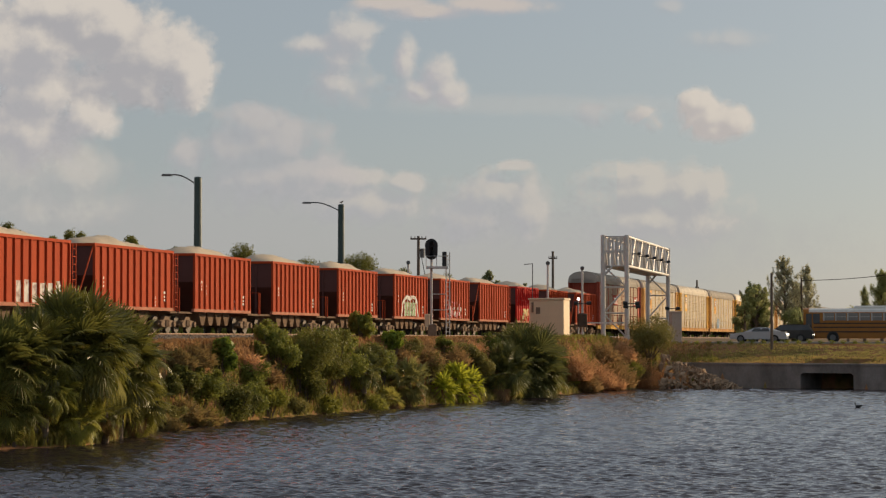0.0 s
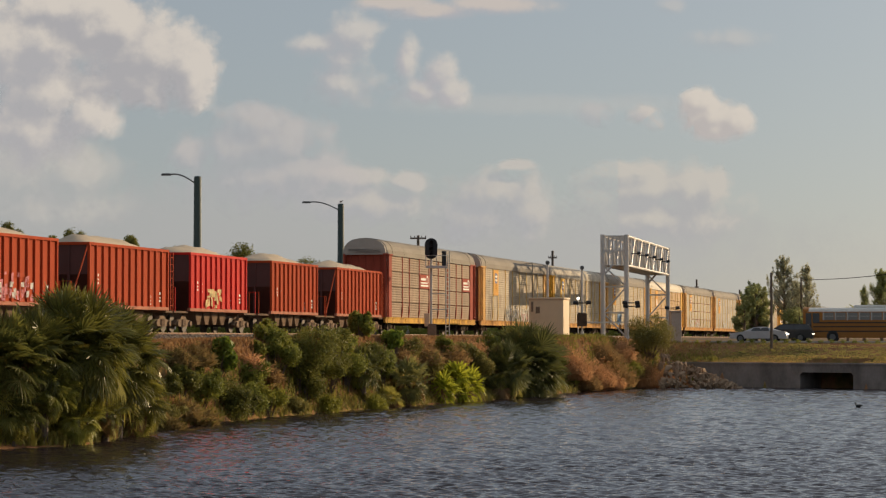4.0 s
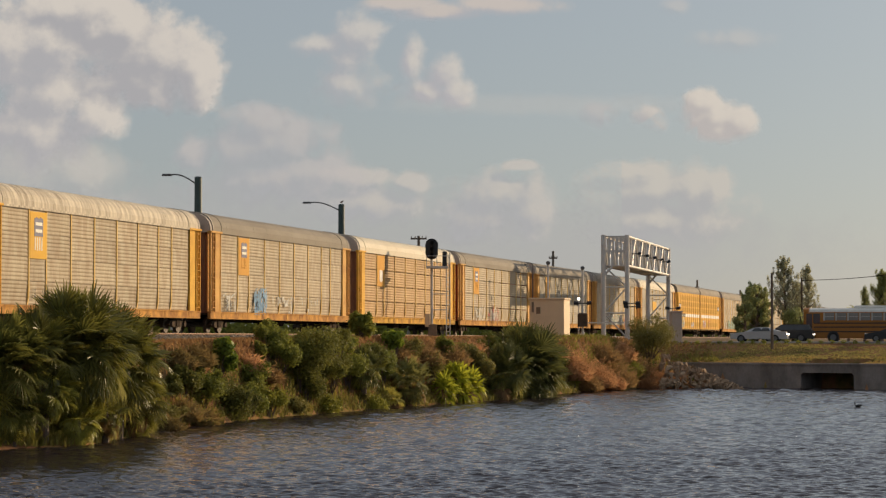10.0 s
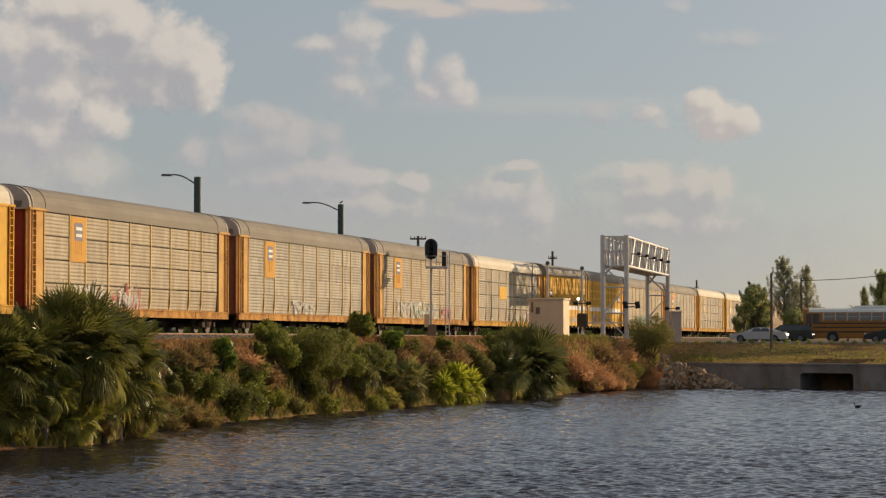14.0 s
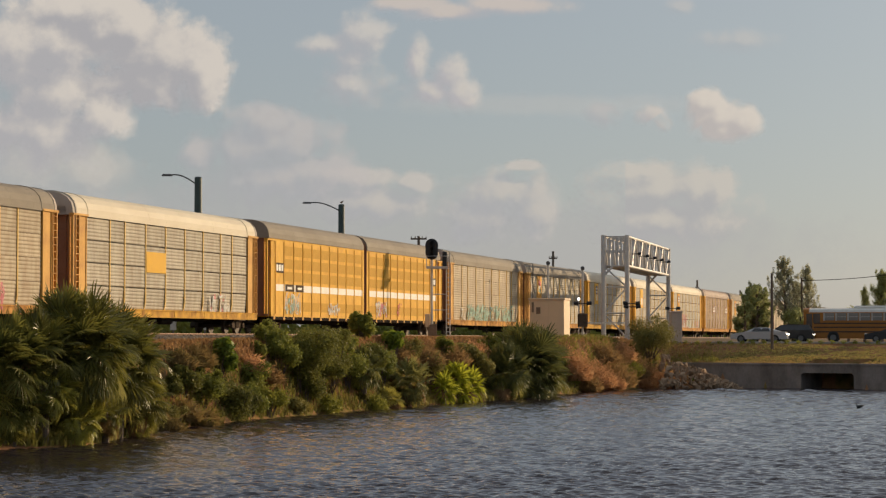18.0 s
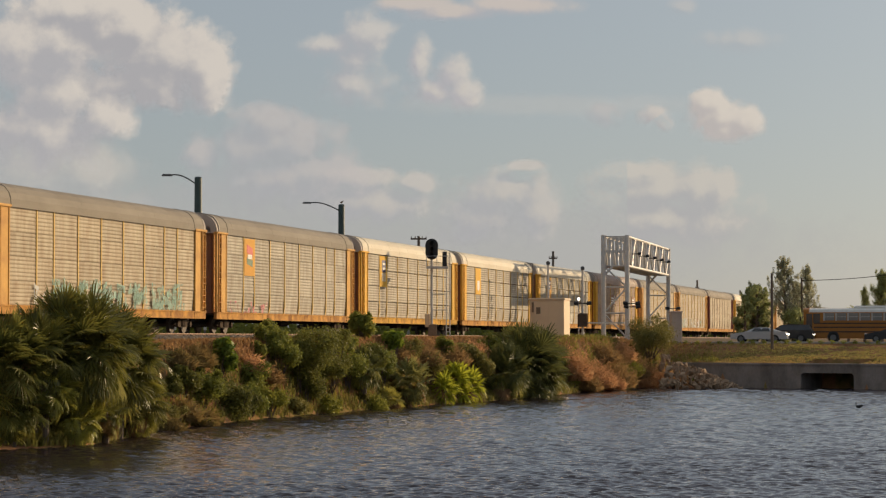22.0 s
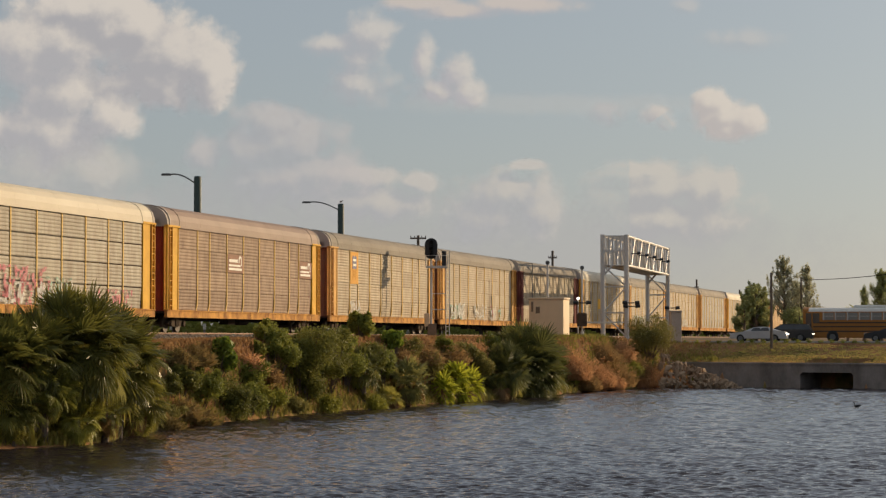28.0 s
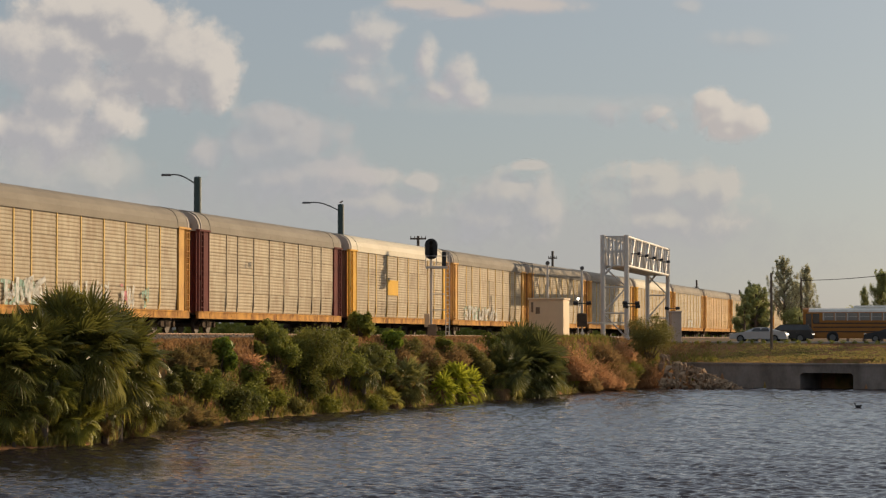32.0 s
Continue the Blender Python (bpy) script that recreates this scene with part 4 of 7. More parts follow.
gx = [-4500, -2000, -900, -400, -220, -140, -90, -60] + span((-45, 60, 0.8)) + [60, 64, 68, 74, 82, 100, 140, 220, 400, 900, 2000, 4500]
gy = [-1500, -500, -150, -60, -20, -8, -2, 2, 5, 9, 15, 30, 50, 65] + span((76, 232, 0.8)) + [235, 240, 250, 265, 290, 330, 400, 550, 800, 1300, 2200, 4700]
gv = [(x, y, ground_z(x, y)) for x in gx for y in gy]
gn = len(gy)
gf = [(i * gn + j, (i + 1) * gn + j, (i + 1) * gn + j + 1, i * gn + j + 1) for i in range(len(gx) - 1) for j in range(gn - 1)]


def ground_material():
    m, n, l, b = nodes_of("bank soil and dry grass")
    tc = n.new("ShaderNodeTexCoord")
    big = n.new("ShaderNodeTexNoise")
    big.inputs["Scale"].default_value = 0.16
    big.inputs["Detail"].default_value = 7
    mid = n.new("ShaderNodeTexNoise")
    mid.inputs["Scale"].default_value = 1.7
    mid.inputs["Detail"].default_value = 6
    fine = n.new("ShaderNodeTexNoise")
    fine.inputs["Scale"].default_value = 14
    fine.inputs["Detail"].default_value = 4
    for t in (big, mid, fine):
        l.new(tc.outputs["Object"], t.inputs["Vector"])
    r1 = n.new("ShaderNodeValToRGB")
    cols = ((0.30, (0.16, 0.085, 0.045)), (0.45, (0.31, 0.17, 0.09)), (0.58, (0.21, 0.15, 0.06)), (0.72, (0.09, 0.10, 0.03)))
    r1.color_ramp.elements[0].position, r1.color_ramp.elements[0].color = cols[0][0], (*cols[0][1], 1)
    r1.color_ramp.elements[1].position, r1.color_ramp.elements[1].color = cols[3][0], (*cols[3][1], 1)
    for p, c in cols[1:3]:
        e = r1.color_ramp.elements.new(p)
        e.color = (*c, 1)
    mx = n.new("ShaderNodeMath")
    mx.operation = "MULTIPLY_ADD"
    l.new(mid.outputs["Fac"], mx.inputs[0])
    mx.inputs[1].default_value = 0.5
    l.new(big.outputs["Fac"], mx.inputs[2])
    sb = n.new("ShaderNodeMath")
    sb.operation = "SUBTRACT"
    l.new(mx.outputs[0], sb.inputs[0])
    sb.inputs[1].default_value = 0.25
    l.new(sb.outputs[0], r1.inputs["Fac"])
    hs = n.new("ShaderNodeHueSaturation")
    ma = n.new("ShaderNodeMath")
    ma.operation = "MULTIPLY_ADD"
    l.new(fine.outputs["Fac"], ma.inputs[0])
    ma.inputs[1].default_value, ma.inputs[2].default_value = 1.0, 0.5
    l.new(ma.outputs[0], hs.inputs["Value"])
    l.new(r1.outputs[0], hs.inputs["Color"])
    l.new(hs.outputs[0], b.inputs["Base Color"])
    b.inputs["Roughness"].default_value = 0.95
    b.inputs["Specular IOR Level"].default_value = 0.0
    bp = n.new("ShaderNodeBump")
    bp.inputs["Strength"].default_value = 0.6
    bp.inputs["Distance"].default_value = 0.1
    l.new(mid.outputs["Fac"], bp.inputs["Height"])
    l.new(bp.outputs[0], b.inputs["Normal"])
    return m


ground = put("ground", Shape().add(gv, gf).mesh("ground", True), ground_material())
tagged(ground, "dry grassy soil of the canal bank and the flat land beyond", "ground", kind="structure")


def water_material():
    m, n, l, b = nodes_of("rippled canal water")
    b.inputs["Base Color"].default_value = (0.028, 0.021, 0.026, 1)
    b.inputs["Roughness"].default_value = 0.05
    b.inputs["IOR"].default_value = 1.333
    tc = n.new("ShaderNodeTexCoord")
    last = None
    for scale, stretch, height, detail in ((2.6, (0.4, 1.0, 1), 0.04, 3), (7.5, (0.35, 1.0, 1), 0.02, 2)):
        mp = n.new("ShaderNodeMapping")
        mp.inputs["Scale"].default_value = stretch
        mp.inputs["Rotation"].default_value = (0, 0, radians(14))
        l.new(tc.outputs["Object"], mp.inputs["Vector"])
        nz = n.new("ShaderNodeTexNoise")
        nz.inputs["Scale"].default_value = scale
        nz.inputs["Detail"].default_value = detail
        l.new(mp.outputs[0], nz.inputs["Vector"])
        bp = n.new("ShaderNodeBump")
        bp.inputs["Strength"].default_value = 1.0
        bp.inputs["Distance"].default_value = height
        l.new(nz.outputs["Fac"], bp.inputs["Height"])
        if last:
            l.new(last.outputs[0], bp.inputs["Normal"])
        last = bp
    l.new(last.outputs[0], b.inputs["Normal"])
    return m


def waves():
    """Wind waves as real relief, fine where the canal is looked at, coarse around."""
    us = np.concatenate([[-1.3, -0.7, -0.4, -0.26], np.arange(-0.21, 0.21, 0.00095), [0.26, 0.4, 0.7, 1.3]])
    ys = np.concatenate([np.linspace(-12, 46, 8), np.linspace(50 ** -0.5, 216 ** -0.5, 1150) ** -2.0, [222, 240]])
    U, Y = np.meshgrid(us, ys, indexing="ij")
    X = U * (Y + 30)
    rnd = np.random.default_rng(4)
    Z = np.zeros_like(X)
    step = np.gradient(ys)
    for k in range(70):
        wl_ = 0.15 * (4.6 ** rnd.random())
        a = radians(-80) + rnd.normal() * 0.5
        seen = np.clip((wl_ - 2.4 * step) / 0.12, 0, 1)[None, :]
        Z += 0.0088 * seen * wl_ * np.sin(2 * np.pi / wl_ * (X * math.cos(a) + Y * math.sin(a)) + rnd.random() * 6.28)
    swell = np.interp(ys, (95, 160), (0, 1))[None, :]                                       # longer waves out on the open water
    for k in range(30):
        wl_ = 0.75 * (2.4 ** rnd.random())
        a = radians(-80) + rnd.normal() * 0.6
        seen = np.clip((wl_ - 2.1 * step) / 0.2, 0, 1)[None, :]
        Z += 0.0072 * swell * seen * wl_ * np.sin(2 * np.pi / wl_ * (X * math.cos(a) + Y * math.sin(a)) + rnd.random() * 6.28)
    Z *= 0.95 + 0.15 * np.sin(X * 0.11 + 1.3 * np.sin(Y * 0.05)) * np.sin(Y * 0.07 + 1)     # gusts
    Z *= 1 - 0.75 * np.exp(-((X + 13) ** 2 + (Y - 78) ** 2) / 90)                           # the lee of the palms
    xs = us
    n = len(ys)
    v = np.stack([X, Y, Z], -1).reshape(-1, 3)
    i, j = np.meshgrid(np.arange(len(xs) - 1), np.arange(n - 1), indexing="ij")
    a = (i * n + j).ravel()
    f = np.stack([a, a + n, a + n + 1, a + 1], 1)
    me = bpy.data.meshes.new("water")
    me.vertices.add(len(v))
    me.vertices.foreach_set("co", v.ravel())
    me.loops.add(f.size)
    me.loops.foreach_set("vertex_index", f.ravel().astype(np.int32))
    me.polygons.add(len(f))
    me.polygons.foreach_set("loop_start", (np.arange(len(f)) * 4).astype(np.int32))
    me.polygons.foreach_set("use_smooth", np.ones(len(f), bool))
    me.update(calc_edges=True)
    return me


water = put("water", waves(), water_material())
tagged(water, "dark wind-rippled canal water", "water", kind="structure")

BALLAST = surface("track ballast", (0.17, 0.145, 0.115), (0.09, 0.075, 0.058), rough=0.95, spec=0.0, scale=1.0, grain=9, bump=1.0)
RAILSTEEL = surface("rail steel", (0.22, 0.13, 0.08), (0.12, 0.07, 0.05), rough=0.6, metal=0.4, scale=2)
TIE = surface("weathered timber sleepers", (0.13, 0.10, 0.08), (0.07, 0.05, 0.04), rough=0.9, scale=2)
ASPHALT = surface("asphalt", (0.055, 0.053, 0.05), (0.075, 0.07, 0.065), rough=1.0, spec=0.0, scale=0.4)
CONCRETE = surface("stained concrete", (0.32, 0.28, 0.25), (0.15, 0.13, 0.115), rough=0.9, scale=0.6, stain=1.0, spec=0.1, grain=8, stretch=(1, 1, 0.6))
CONCRETE_PALE = surface("pale concrete", (0.45, 0.42, 0.37), (0.33, 0.30, 0.26), rough=0.9, scale=0.5)
TRACK_TURN = pose(ORIGIN.x, ORIGIN.y, 0, 0, 0, 90 - TURN)      # x along, y = -aside
ballast = put("railway_bed", Shape().prism([(-4.6, BANK_TOP - 0.6), (-2.3, RAIL - 0.16), (2.3, RAIL - 0.16), (4.6, BANK_TOP - 0.6)], -800, 1500, "x"), BALLAST, TRACK_TURN)
tagged(ballast, "bed of grey crushed-stone ballast under the track", "railway bed", kind="structure")
for y_ in (-0.7525, 0.7525):
    r_ = put("rail", Shape().prism([(y_ - 0.07, RAIL - 0.17), (y_ + 0.07, RAIL - 0.17), (y_ + 0.012, RAIL - 0.13), (y_ + 0.037, RAIL - 0.04), (y_ + 0.037, RAIL), (y_ - 0.037, RAIL), (y_ - 0.037, RAIL - 0.04), (y_ - 0.012, RAIL - 0.13)], -800, 1500, "x"), RAILSTEEL, TRACK_TURN)
    tagged(r_, "rusty steel rail with a worn bright head", "rail", "rails of the track", "structure")
s = Shape()
for i_ in range(560):
    s.box(60 + i_ * 0.54, 60.23 + i_ * 0.54, -1.3, 1.3, RAIL - 0.3, RAIL - 0.145)
tagged(put("sleepers", s, TIE, TRACK_TURN), "weathered timber sleepers half sunk in ballast", "sleepers", kind="stuff")

BALLAST_STONE = leafy("ballast stones", (0.36, 0.32, 0.27), (0.12, 0.10, 0.085), 0.0, 0.9, spec=0.05)


def ballast_stones():
    """Loose stones over the bed's near shoulder, each with its own shape."""
    rnd = np.random.default_rng(21)
    v, f = [], []
    for _ in range(9000):
        aside = rnd.uniform(1.3, 4.1)
        along = 88 + 150 * rnd.random() ** 1.4
        p = on_track(along, aside)
        z = RAIL - 0.16 if aside < 2.3 else RAIL - 0.16 - (aside - 2.3) * 0.39
        r = rnd.uniform(0.035, 0.085)
        k = len(v)
        for d in ((1, 0, 0), (0, 1, 0), (-1, 0, 0), (0, -1, 0), (0, 0, 1)):
            q = np.array(d) * r * rnd.uniform(0.6, 1.3, 3) + rnd.normal(size=3) * r * 0.25
            v.append((p.x + q[0], p.y + q[1], z + q[2]))
        f += [(k + i, k + (i + 1) % 4, k + 4) for i in range(4)]
    return Shape().add(v, f).mesh("ballast_stones")


tagged(put("ballast_stones", ballast_stones(), BALLAST_STONE), "loose grey crushed stones on the shoulder of the track", "gravel", kind="stuff")

# crossing road, parallel road, pavement
for nm, y0, y1 in (("road_near", -150, -4.7), ("road_far", 4.7, 150)):
    tagged(put(nm, Shape().box(cross0, cross1, y0, y1, 3.3, BANK_TOP + 0.07), ASPHALT, TRACK_TURN), "grey asphalt road that crosses the railway", "road", kind="structure")
tagged(put("crossing_panel", Shape().prism([(-4.7, 3.5), (-4.7, BANK_TOP + 0.07), (-2.4, RAIL - 0.02), (-0.85, RAIL - 0.02), (-0.85, 3.5)], cross0, cross1, "x").prism([(0.85, 3.5), (0.85, RAIL - 0.02), (2.4, RAIL - 0.02), (4.7, BANK_TOP + 0.07), (4.7, 3.5)], cross0, cross1, "x"), CONCRETE_PALE, TRACK_TURN), "concrete panels of the level crossing", "crossing", kind="structure")
tagged(put("parallel_road", Shape().box(-800, 900, 14, 24, 3.3, BANK_TOP + 0.05), ASPHALT, TRACK_TURN), "asphalt road beside the railway", "road", kind="structure")
tagged(put("pavement", Shape().box(9, 90, 9.7, 11.0, 3.0, 3.36), CONCRETE_PALE, Matrix.Translation(WALL_A) @ Matrix.Rotation(math.atan2(WALL_DIR.y, WALL_DIR.x), 4, "Z")), "pale concrete pavement beside the road", "pavement", kind="structure")
tagged(put("kerb", Shape().bevel_box(cross0 - 0.16, cross0 - 0.004, -150, -9, 3.1, BANK_TOP + 0.16, 0.03), CONCRETE_PALE, TRACK_TURN), "concrete kerb of the road", "kerb", kind="structure")

# ---- culvert headwall ----
wall_m = Matrix.Translation(WALL_A) @ Matrix.Rotation(math.atan2(WALL_DIR.y, WALL_DIR.x), 4, "Z")


s = Shape().box(0, c0, 0.0, 0.55, -1.5, WALL_TOP - 0.14).box(c1, 68, 0.0, 0.55, -1.5, WALL_TOP - 0.14).box(c0, c1, 0.0, 0.55, 1.27, WALL_TOP - 0.14)
s.prism([(c0, 1.27), (c0, 1.08), (c0 + 0.2, 1.27)], 0.0, 0.55, "y").prism([(c1, 1.27), (c1 - 0.2, 1.27), (c1, 1.08)], 0.0, 0.55, "y")
headwall = put("culvert_headwall", s, CONCRETE, wall_m)
tagged(headwall, "water-stained concrete headwall of the road culvert", "headwall", kind="structure")
tagged(put("culvert_coping", Shape().bevel_box(0, 68, -0.06, 0.62, WALL_TOP - 0.14, WALL_TOP + 0.02, 0.03), CONCRETE, wall_m), "weathered concrete coping of the headwall", "coping", kind="structure")
tagged(put("culvert_barrel", Shape().box(c0 - 0.3, c0, 0.55, 30, -1.6, 1.5).box(c1, c1 + 0.3, 0.55, 30, -1.6, 1.5).box(c0 - 0.8, c1 + 0.8, 0.55, 4.6, 1.27, 2.0).box(c0, c1, 29.7, 30, -1.6, 1.27), CONCRETE, wall_m), "dark concrete box of the culvert", "culvert", kind="structure")

# ---- riprap rocks ----
ROCK = surface("broken limestone", (0.42, 0.30, 0.20), (0.12, 0.08, 0.05), rough=0.95, spec=0.1, scale=1.5, grain=10, bump=0.7, per_piece=0.35)


def rock_mesh(seed):
    rnd = random.Random(seed)
    bm = bmesh.new()
    for _ in range(11):
        bm.verts.new((rnd.uniform(-0.62, 0.62), rnd.uniform(-0.5, 0.5), rnd.uniform(-0.3, 0.3)))
    res = bmesh.ops.convex_hull(bm, input=bm.verts)
    bmesh.ops.delete(bm, geom=[g for g in res["geom_interior"] if isinstance(g, bmesh.types.BMVert)], context="VERTS")
    me = bpy.data.meshes.new("rock")
    bm.to_mesh(me)
    bm.free()
    return me


ROCKS = [rock_mesh(i) for i in range(6)]
rr = random.Random(11)
rocks = thing("riprap", pose(0, 0, 0), "pile of broken pale stones sloping into the water", "rocks")
for i_ in range(290):
    u = rr.random()
    x_ = 1168 + 142 * u
    up = rr.random() ** 0.8 * (1 - u) * 0.9
    z_ = 0.02 + up * 3.1
    pt = place(x_, 686, 194.5 + 1.6 * z_ + rr.uniform(-0.4, 0.4))
    sc = rr.uniform(0.25, 0.8) * (1.1 - 0.35 * u)
    ob = part("rock", ROCKS[i_ % 6], ROCK, rocks, "", Matrix.Translation((pt.x, pt.y, z_)) @ Euler((rr.random() * 6, rr.random() * 6, rr.random() * 6)).to_matrix().to_4x4() @ Matrix.Diagonal((sc, sc * rr.uniform(0.6, 1), sc * rr.uniform(0.6, 1), 1)))

# ============ crossing equipment ============
GALV = surface("bright galvanised steel", (0.62, 0.59, 0.55), (0.46, 0.43, 0.40), rough=0.55, metal=0.05, scale=2)
BLACK = surface("black signal paint", (0.02, 0.02, 0.022), (0.035, 0.035, 0.035), rough=0.6, scale=3)
BOX_TAN = surface("pale tan cabinet paint", (0.80, 0.60, 0.38), (0.66, 0.47, 0.29), rough=0.6, scale=0.8, stain=0.5)
BOX_GREY = surface("grey-brown cabinet paint", (0.52, 0.42, 0.35), (0.38, 0.30, 0.25), rough=0.7, scale=0.8)
ARM_GREY = surface("grey arm paint", (0.12, 0.12, 0.12), rough=0.5)
POST_GREY = surface("grey post paint", (0.3, 0.29, 0.27), rough=0.8)
LENS = surface("dark red lens", (0.12, 0.01, 0.01), rough=0.2)


def foot(v):
    return Vector((v.x, v.y, ground_z(v.x, v.y)))


def signal_bridge():
    near, far = 208.0, 238.2
    a0, a1 = place(1067, 418, near), place(1109, 418, near)
    b0, b1 = place(1146, 441, far), place(1182, 441, far)
    top = a0.z
    deep = 52 / FOCAL * near
    ob = thing("signal_bridge", pose(0, 0, 0), "galvanised steel truss bridge carrying crossing lights over the road", "signal bridge")
    for p in (a0, a1, b0, b1):
        g = ground_z(p.x, p.y) - 0.1
        part("leg", Shape().tube((p.x, p.y, g), (p.x, p.y, top + 0.12), 0.21, n=10).tube((p.x, p.y, g), (p.x, p.y, g + 0.5), 0.36, 0.3, n=10), GALV, ob)
    for p, q in ((a0, a1), (b0, b1)):
        g = max(ground_z(p.x, p.y), ground_z(q.x, q.y))
        lv = [g + 0.3, g + 2.4, g + 4.6, top - deep]
        for k in range(3):
            s1, s2 = (p, q) if k % 2 else (q, p)
            part("brace", Shape().tube((s1.x, s1.y, lv[k]), (s2.x, s2.y, lv[k + 1]), 0.07, n=6), GALV, ob)
        for z in lv[1:]:
            part("brace", Shape().tube((p.x, p.y, z), (q.x, q.y, z), 0.07, n=6), GALV, ob)
        part("brace", Shape().tube((p.x, p.y, top - deep - 0.9), (p.x + (q.x - p.x) * 0.4, p.y, top - deep), 0.1, n=6), GALV, ob)
    for p, q in ((a0, b0), (a1, b1)):
        for z in (top, top - deep):
            part("chord", Shape().tube((p.x, p.y, z), (q.x, q.y, z), 0.12, n=8), GALV, ob)
        n = 12
        for i in range(n):
            u, w = p.lerp(q, i / n), p.lerp(q, (i + 1) / n)
            lo, hi = (u, w) if i % 2 else (w, u)
            part("web_member", Shape().tube((lo.x, lo.y, top - deep), (hi.x, hi.y, top), 0.12, n=6), GALV, ob)
            part("web_member", Shape().tube((w.x, w.y, top - deep), (w.x, w.y, top), 0.075, n=6), GALV, ob)
    for i in range(13):
        u, w = a0.lerp(b0, i / 12), a1.lerp(b1, i / 12)
        for z in (top, top - deep):
            part("cross_member", Shape().tube((u.x, u.y, z), (w.x, w.y, z), 0.06, n=6), GALV, ob)
    for i in range(6):
        x = a0.x + (a1.x - a0.x) * (i + 0.5) / 6
        part("end_slat", Shape().box(x - 0.1, x + 0.06, a0.y - 0.06, a0.y + 0.06, top - deep, top - 0.08), GALV, ob)
    part("end_slat", Shape().box(a0.x, a1.x, a0.y - 0.09, a0.y + 0.09, top - deep * 0.55, top - deep * 0.47), GALV, ob)
    part("walkway", Shape().add([(a0.x, a0.y, top - deep), (a1.x, a1.y, top - deep), (b1.x, b1.y, top - deep), (b0.x, b0.y, top - deep), (a0.x, a0.y, top - deep + 0.06), (a1.x, a1.y, top - deep + 0.06), (b1.x, b1.y, top - deep + 0.06), (b0.x, b0.y, top - deep + 0.06)], [(3, 2, 1, 0), (4, 5, 6, 7), (0, 1, 5, 4), (1, 2, 6, 5), (2, 3, 7, 6), (3, 0, 4, 7)]), GALV, ob, "grated steel walkway")
    for i in range(5):
        u = a1.lerp(b1, 0.1 + 0.18 * i)
        flasher(ob, u.x + 0.25, u.y, top - deep * 0.55, 0.6)
    flasher(ob, a1.x + 0.35, a1.y - 0.2, EYE.z + 64 / FOCAL * near)
    flasher(ob, a1.x + 0.4, a1.y - 0.2, EYE.z + 58 / FOCAL * near)
    flasher(ob, b1.x + 0.4, b1.y - 0.2, EYE.z + 55 / FOCAL * far)


def flasher(parent, x, y, z, k=0.75):
    """A pair of hooded crossing lights on a cross arm, facing along the road."""
    u = part("flasher", Shape().tube((x - 0.9 * k, y, z), (x + 0.9 * k, y, z), 0.045, n=6).disc((x - 0.5 * k, y, z), 0.24 * k, 0.07, "x", 12).disc((x + 0.5 * k, y, z), 0.24 * k, 0.07, "x", 12).tube((x - 0.5 * k, y, z + 0.02), (x - 0.95 * k, y, z + 0.04), 0.2 * k, n=10, caps=False).tube((x + 0.5 * k, y, z + 0.02), (x + 0.95 * k, y, z + 0.04), 0.2 * k, n=10, caps=False), BLACK, parent, "hooded black crossing light")
    part("lens", Shape().disc((x - 0.55 * k, y, z), 0.14 * k, 0.03, "x", 10).disc((x + 0.55 * k, y, z), 0.14 * k, 0.03, "x", 10), LENS, u)


signal_bridge()


def gate_mast(x, top_y, depth, label, low=False):
    p = place(x, top_y, depth)
    g = ground_z(p.x, p.y)
    ob = thing("crossing_mast", pose(p.x, p.y, g), label, "crossing signal", "crossing masts")
    h = p.z - g
    part("mast", Shape().tube((0, 0, -0.1), (0, 0, h - 0.25), 0.09, n=10).tube((0, 0, -0.1), (0, 0, 0.6), 0.2, 0.14, n=10), GALV, ob)
    part("bell", Shape().disc((0, -0.06, h - 0.1), 0.165, 0.16, "y", 16).disc((0, -0.16, h - 0.1), 0.08, 0.1, "y", 10), ARM_GREY, ob, "round black warning bell")
    flasher(ob, 0, -0.1, h * (0.47 if low else 0.2) + 0.15)
    if low:
        part("gate_machine", Shape().bevel_box(-0.4, 0.4, -0.35, 0.3, 1.0, 2.1, 0.1), TRUCK_DARK, ob, "dark gate motor housing")
        arm = part("gate_arm", Shape().box(0.4, 3.4, -0.04, 0.04, 1.28, 1.38), WHITE, ob, "slim lowered white gate arm")
    return ob


gate_mast(969, 463, 196, "pale steel crossing mast with a black bell")
gate_mast(1030, 472, 199, "pale steel crossing mast with bell, lights and lowered gate", True)
gate_mast(722, 462, 205, "small crossing mast behind the train")


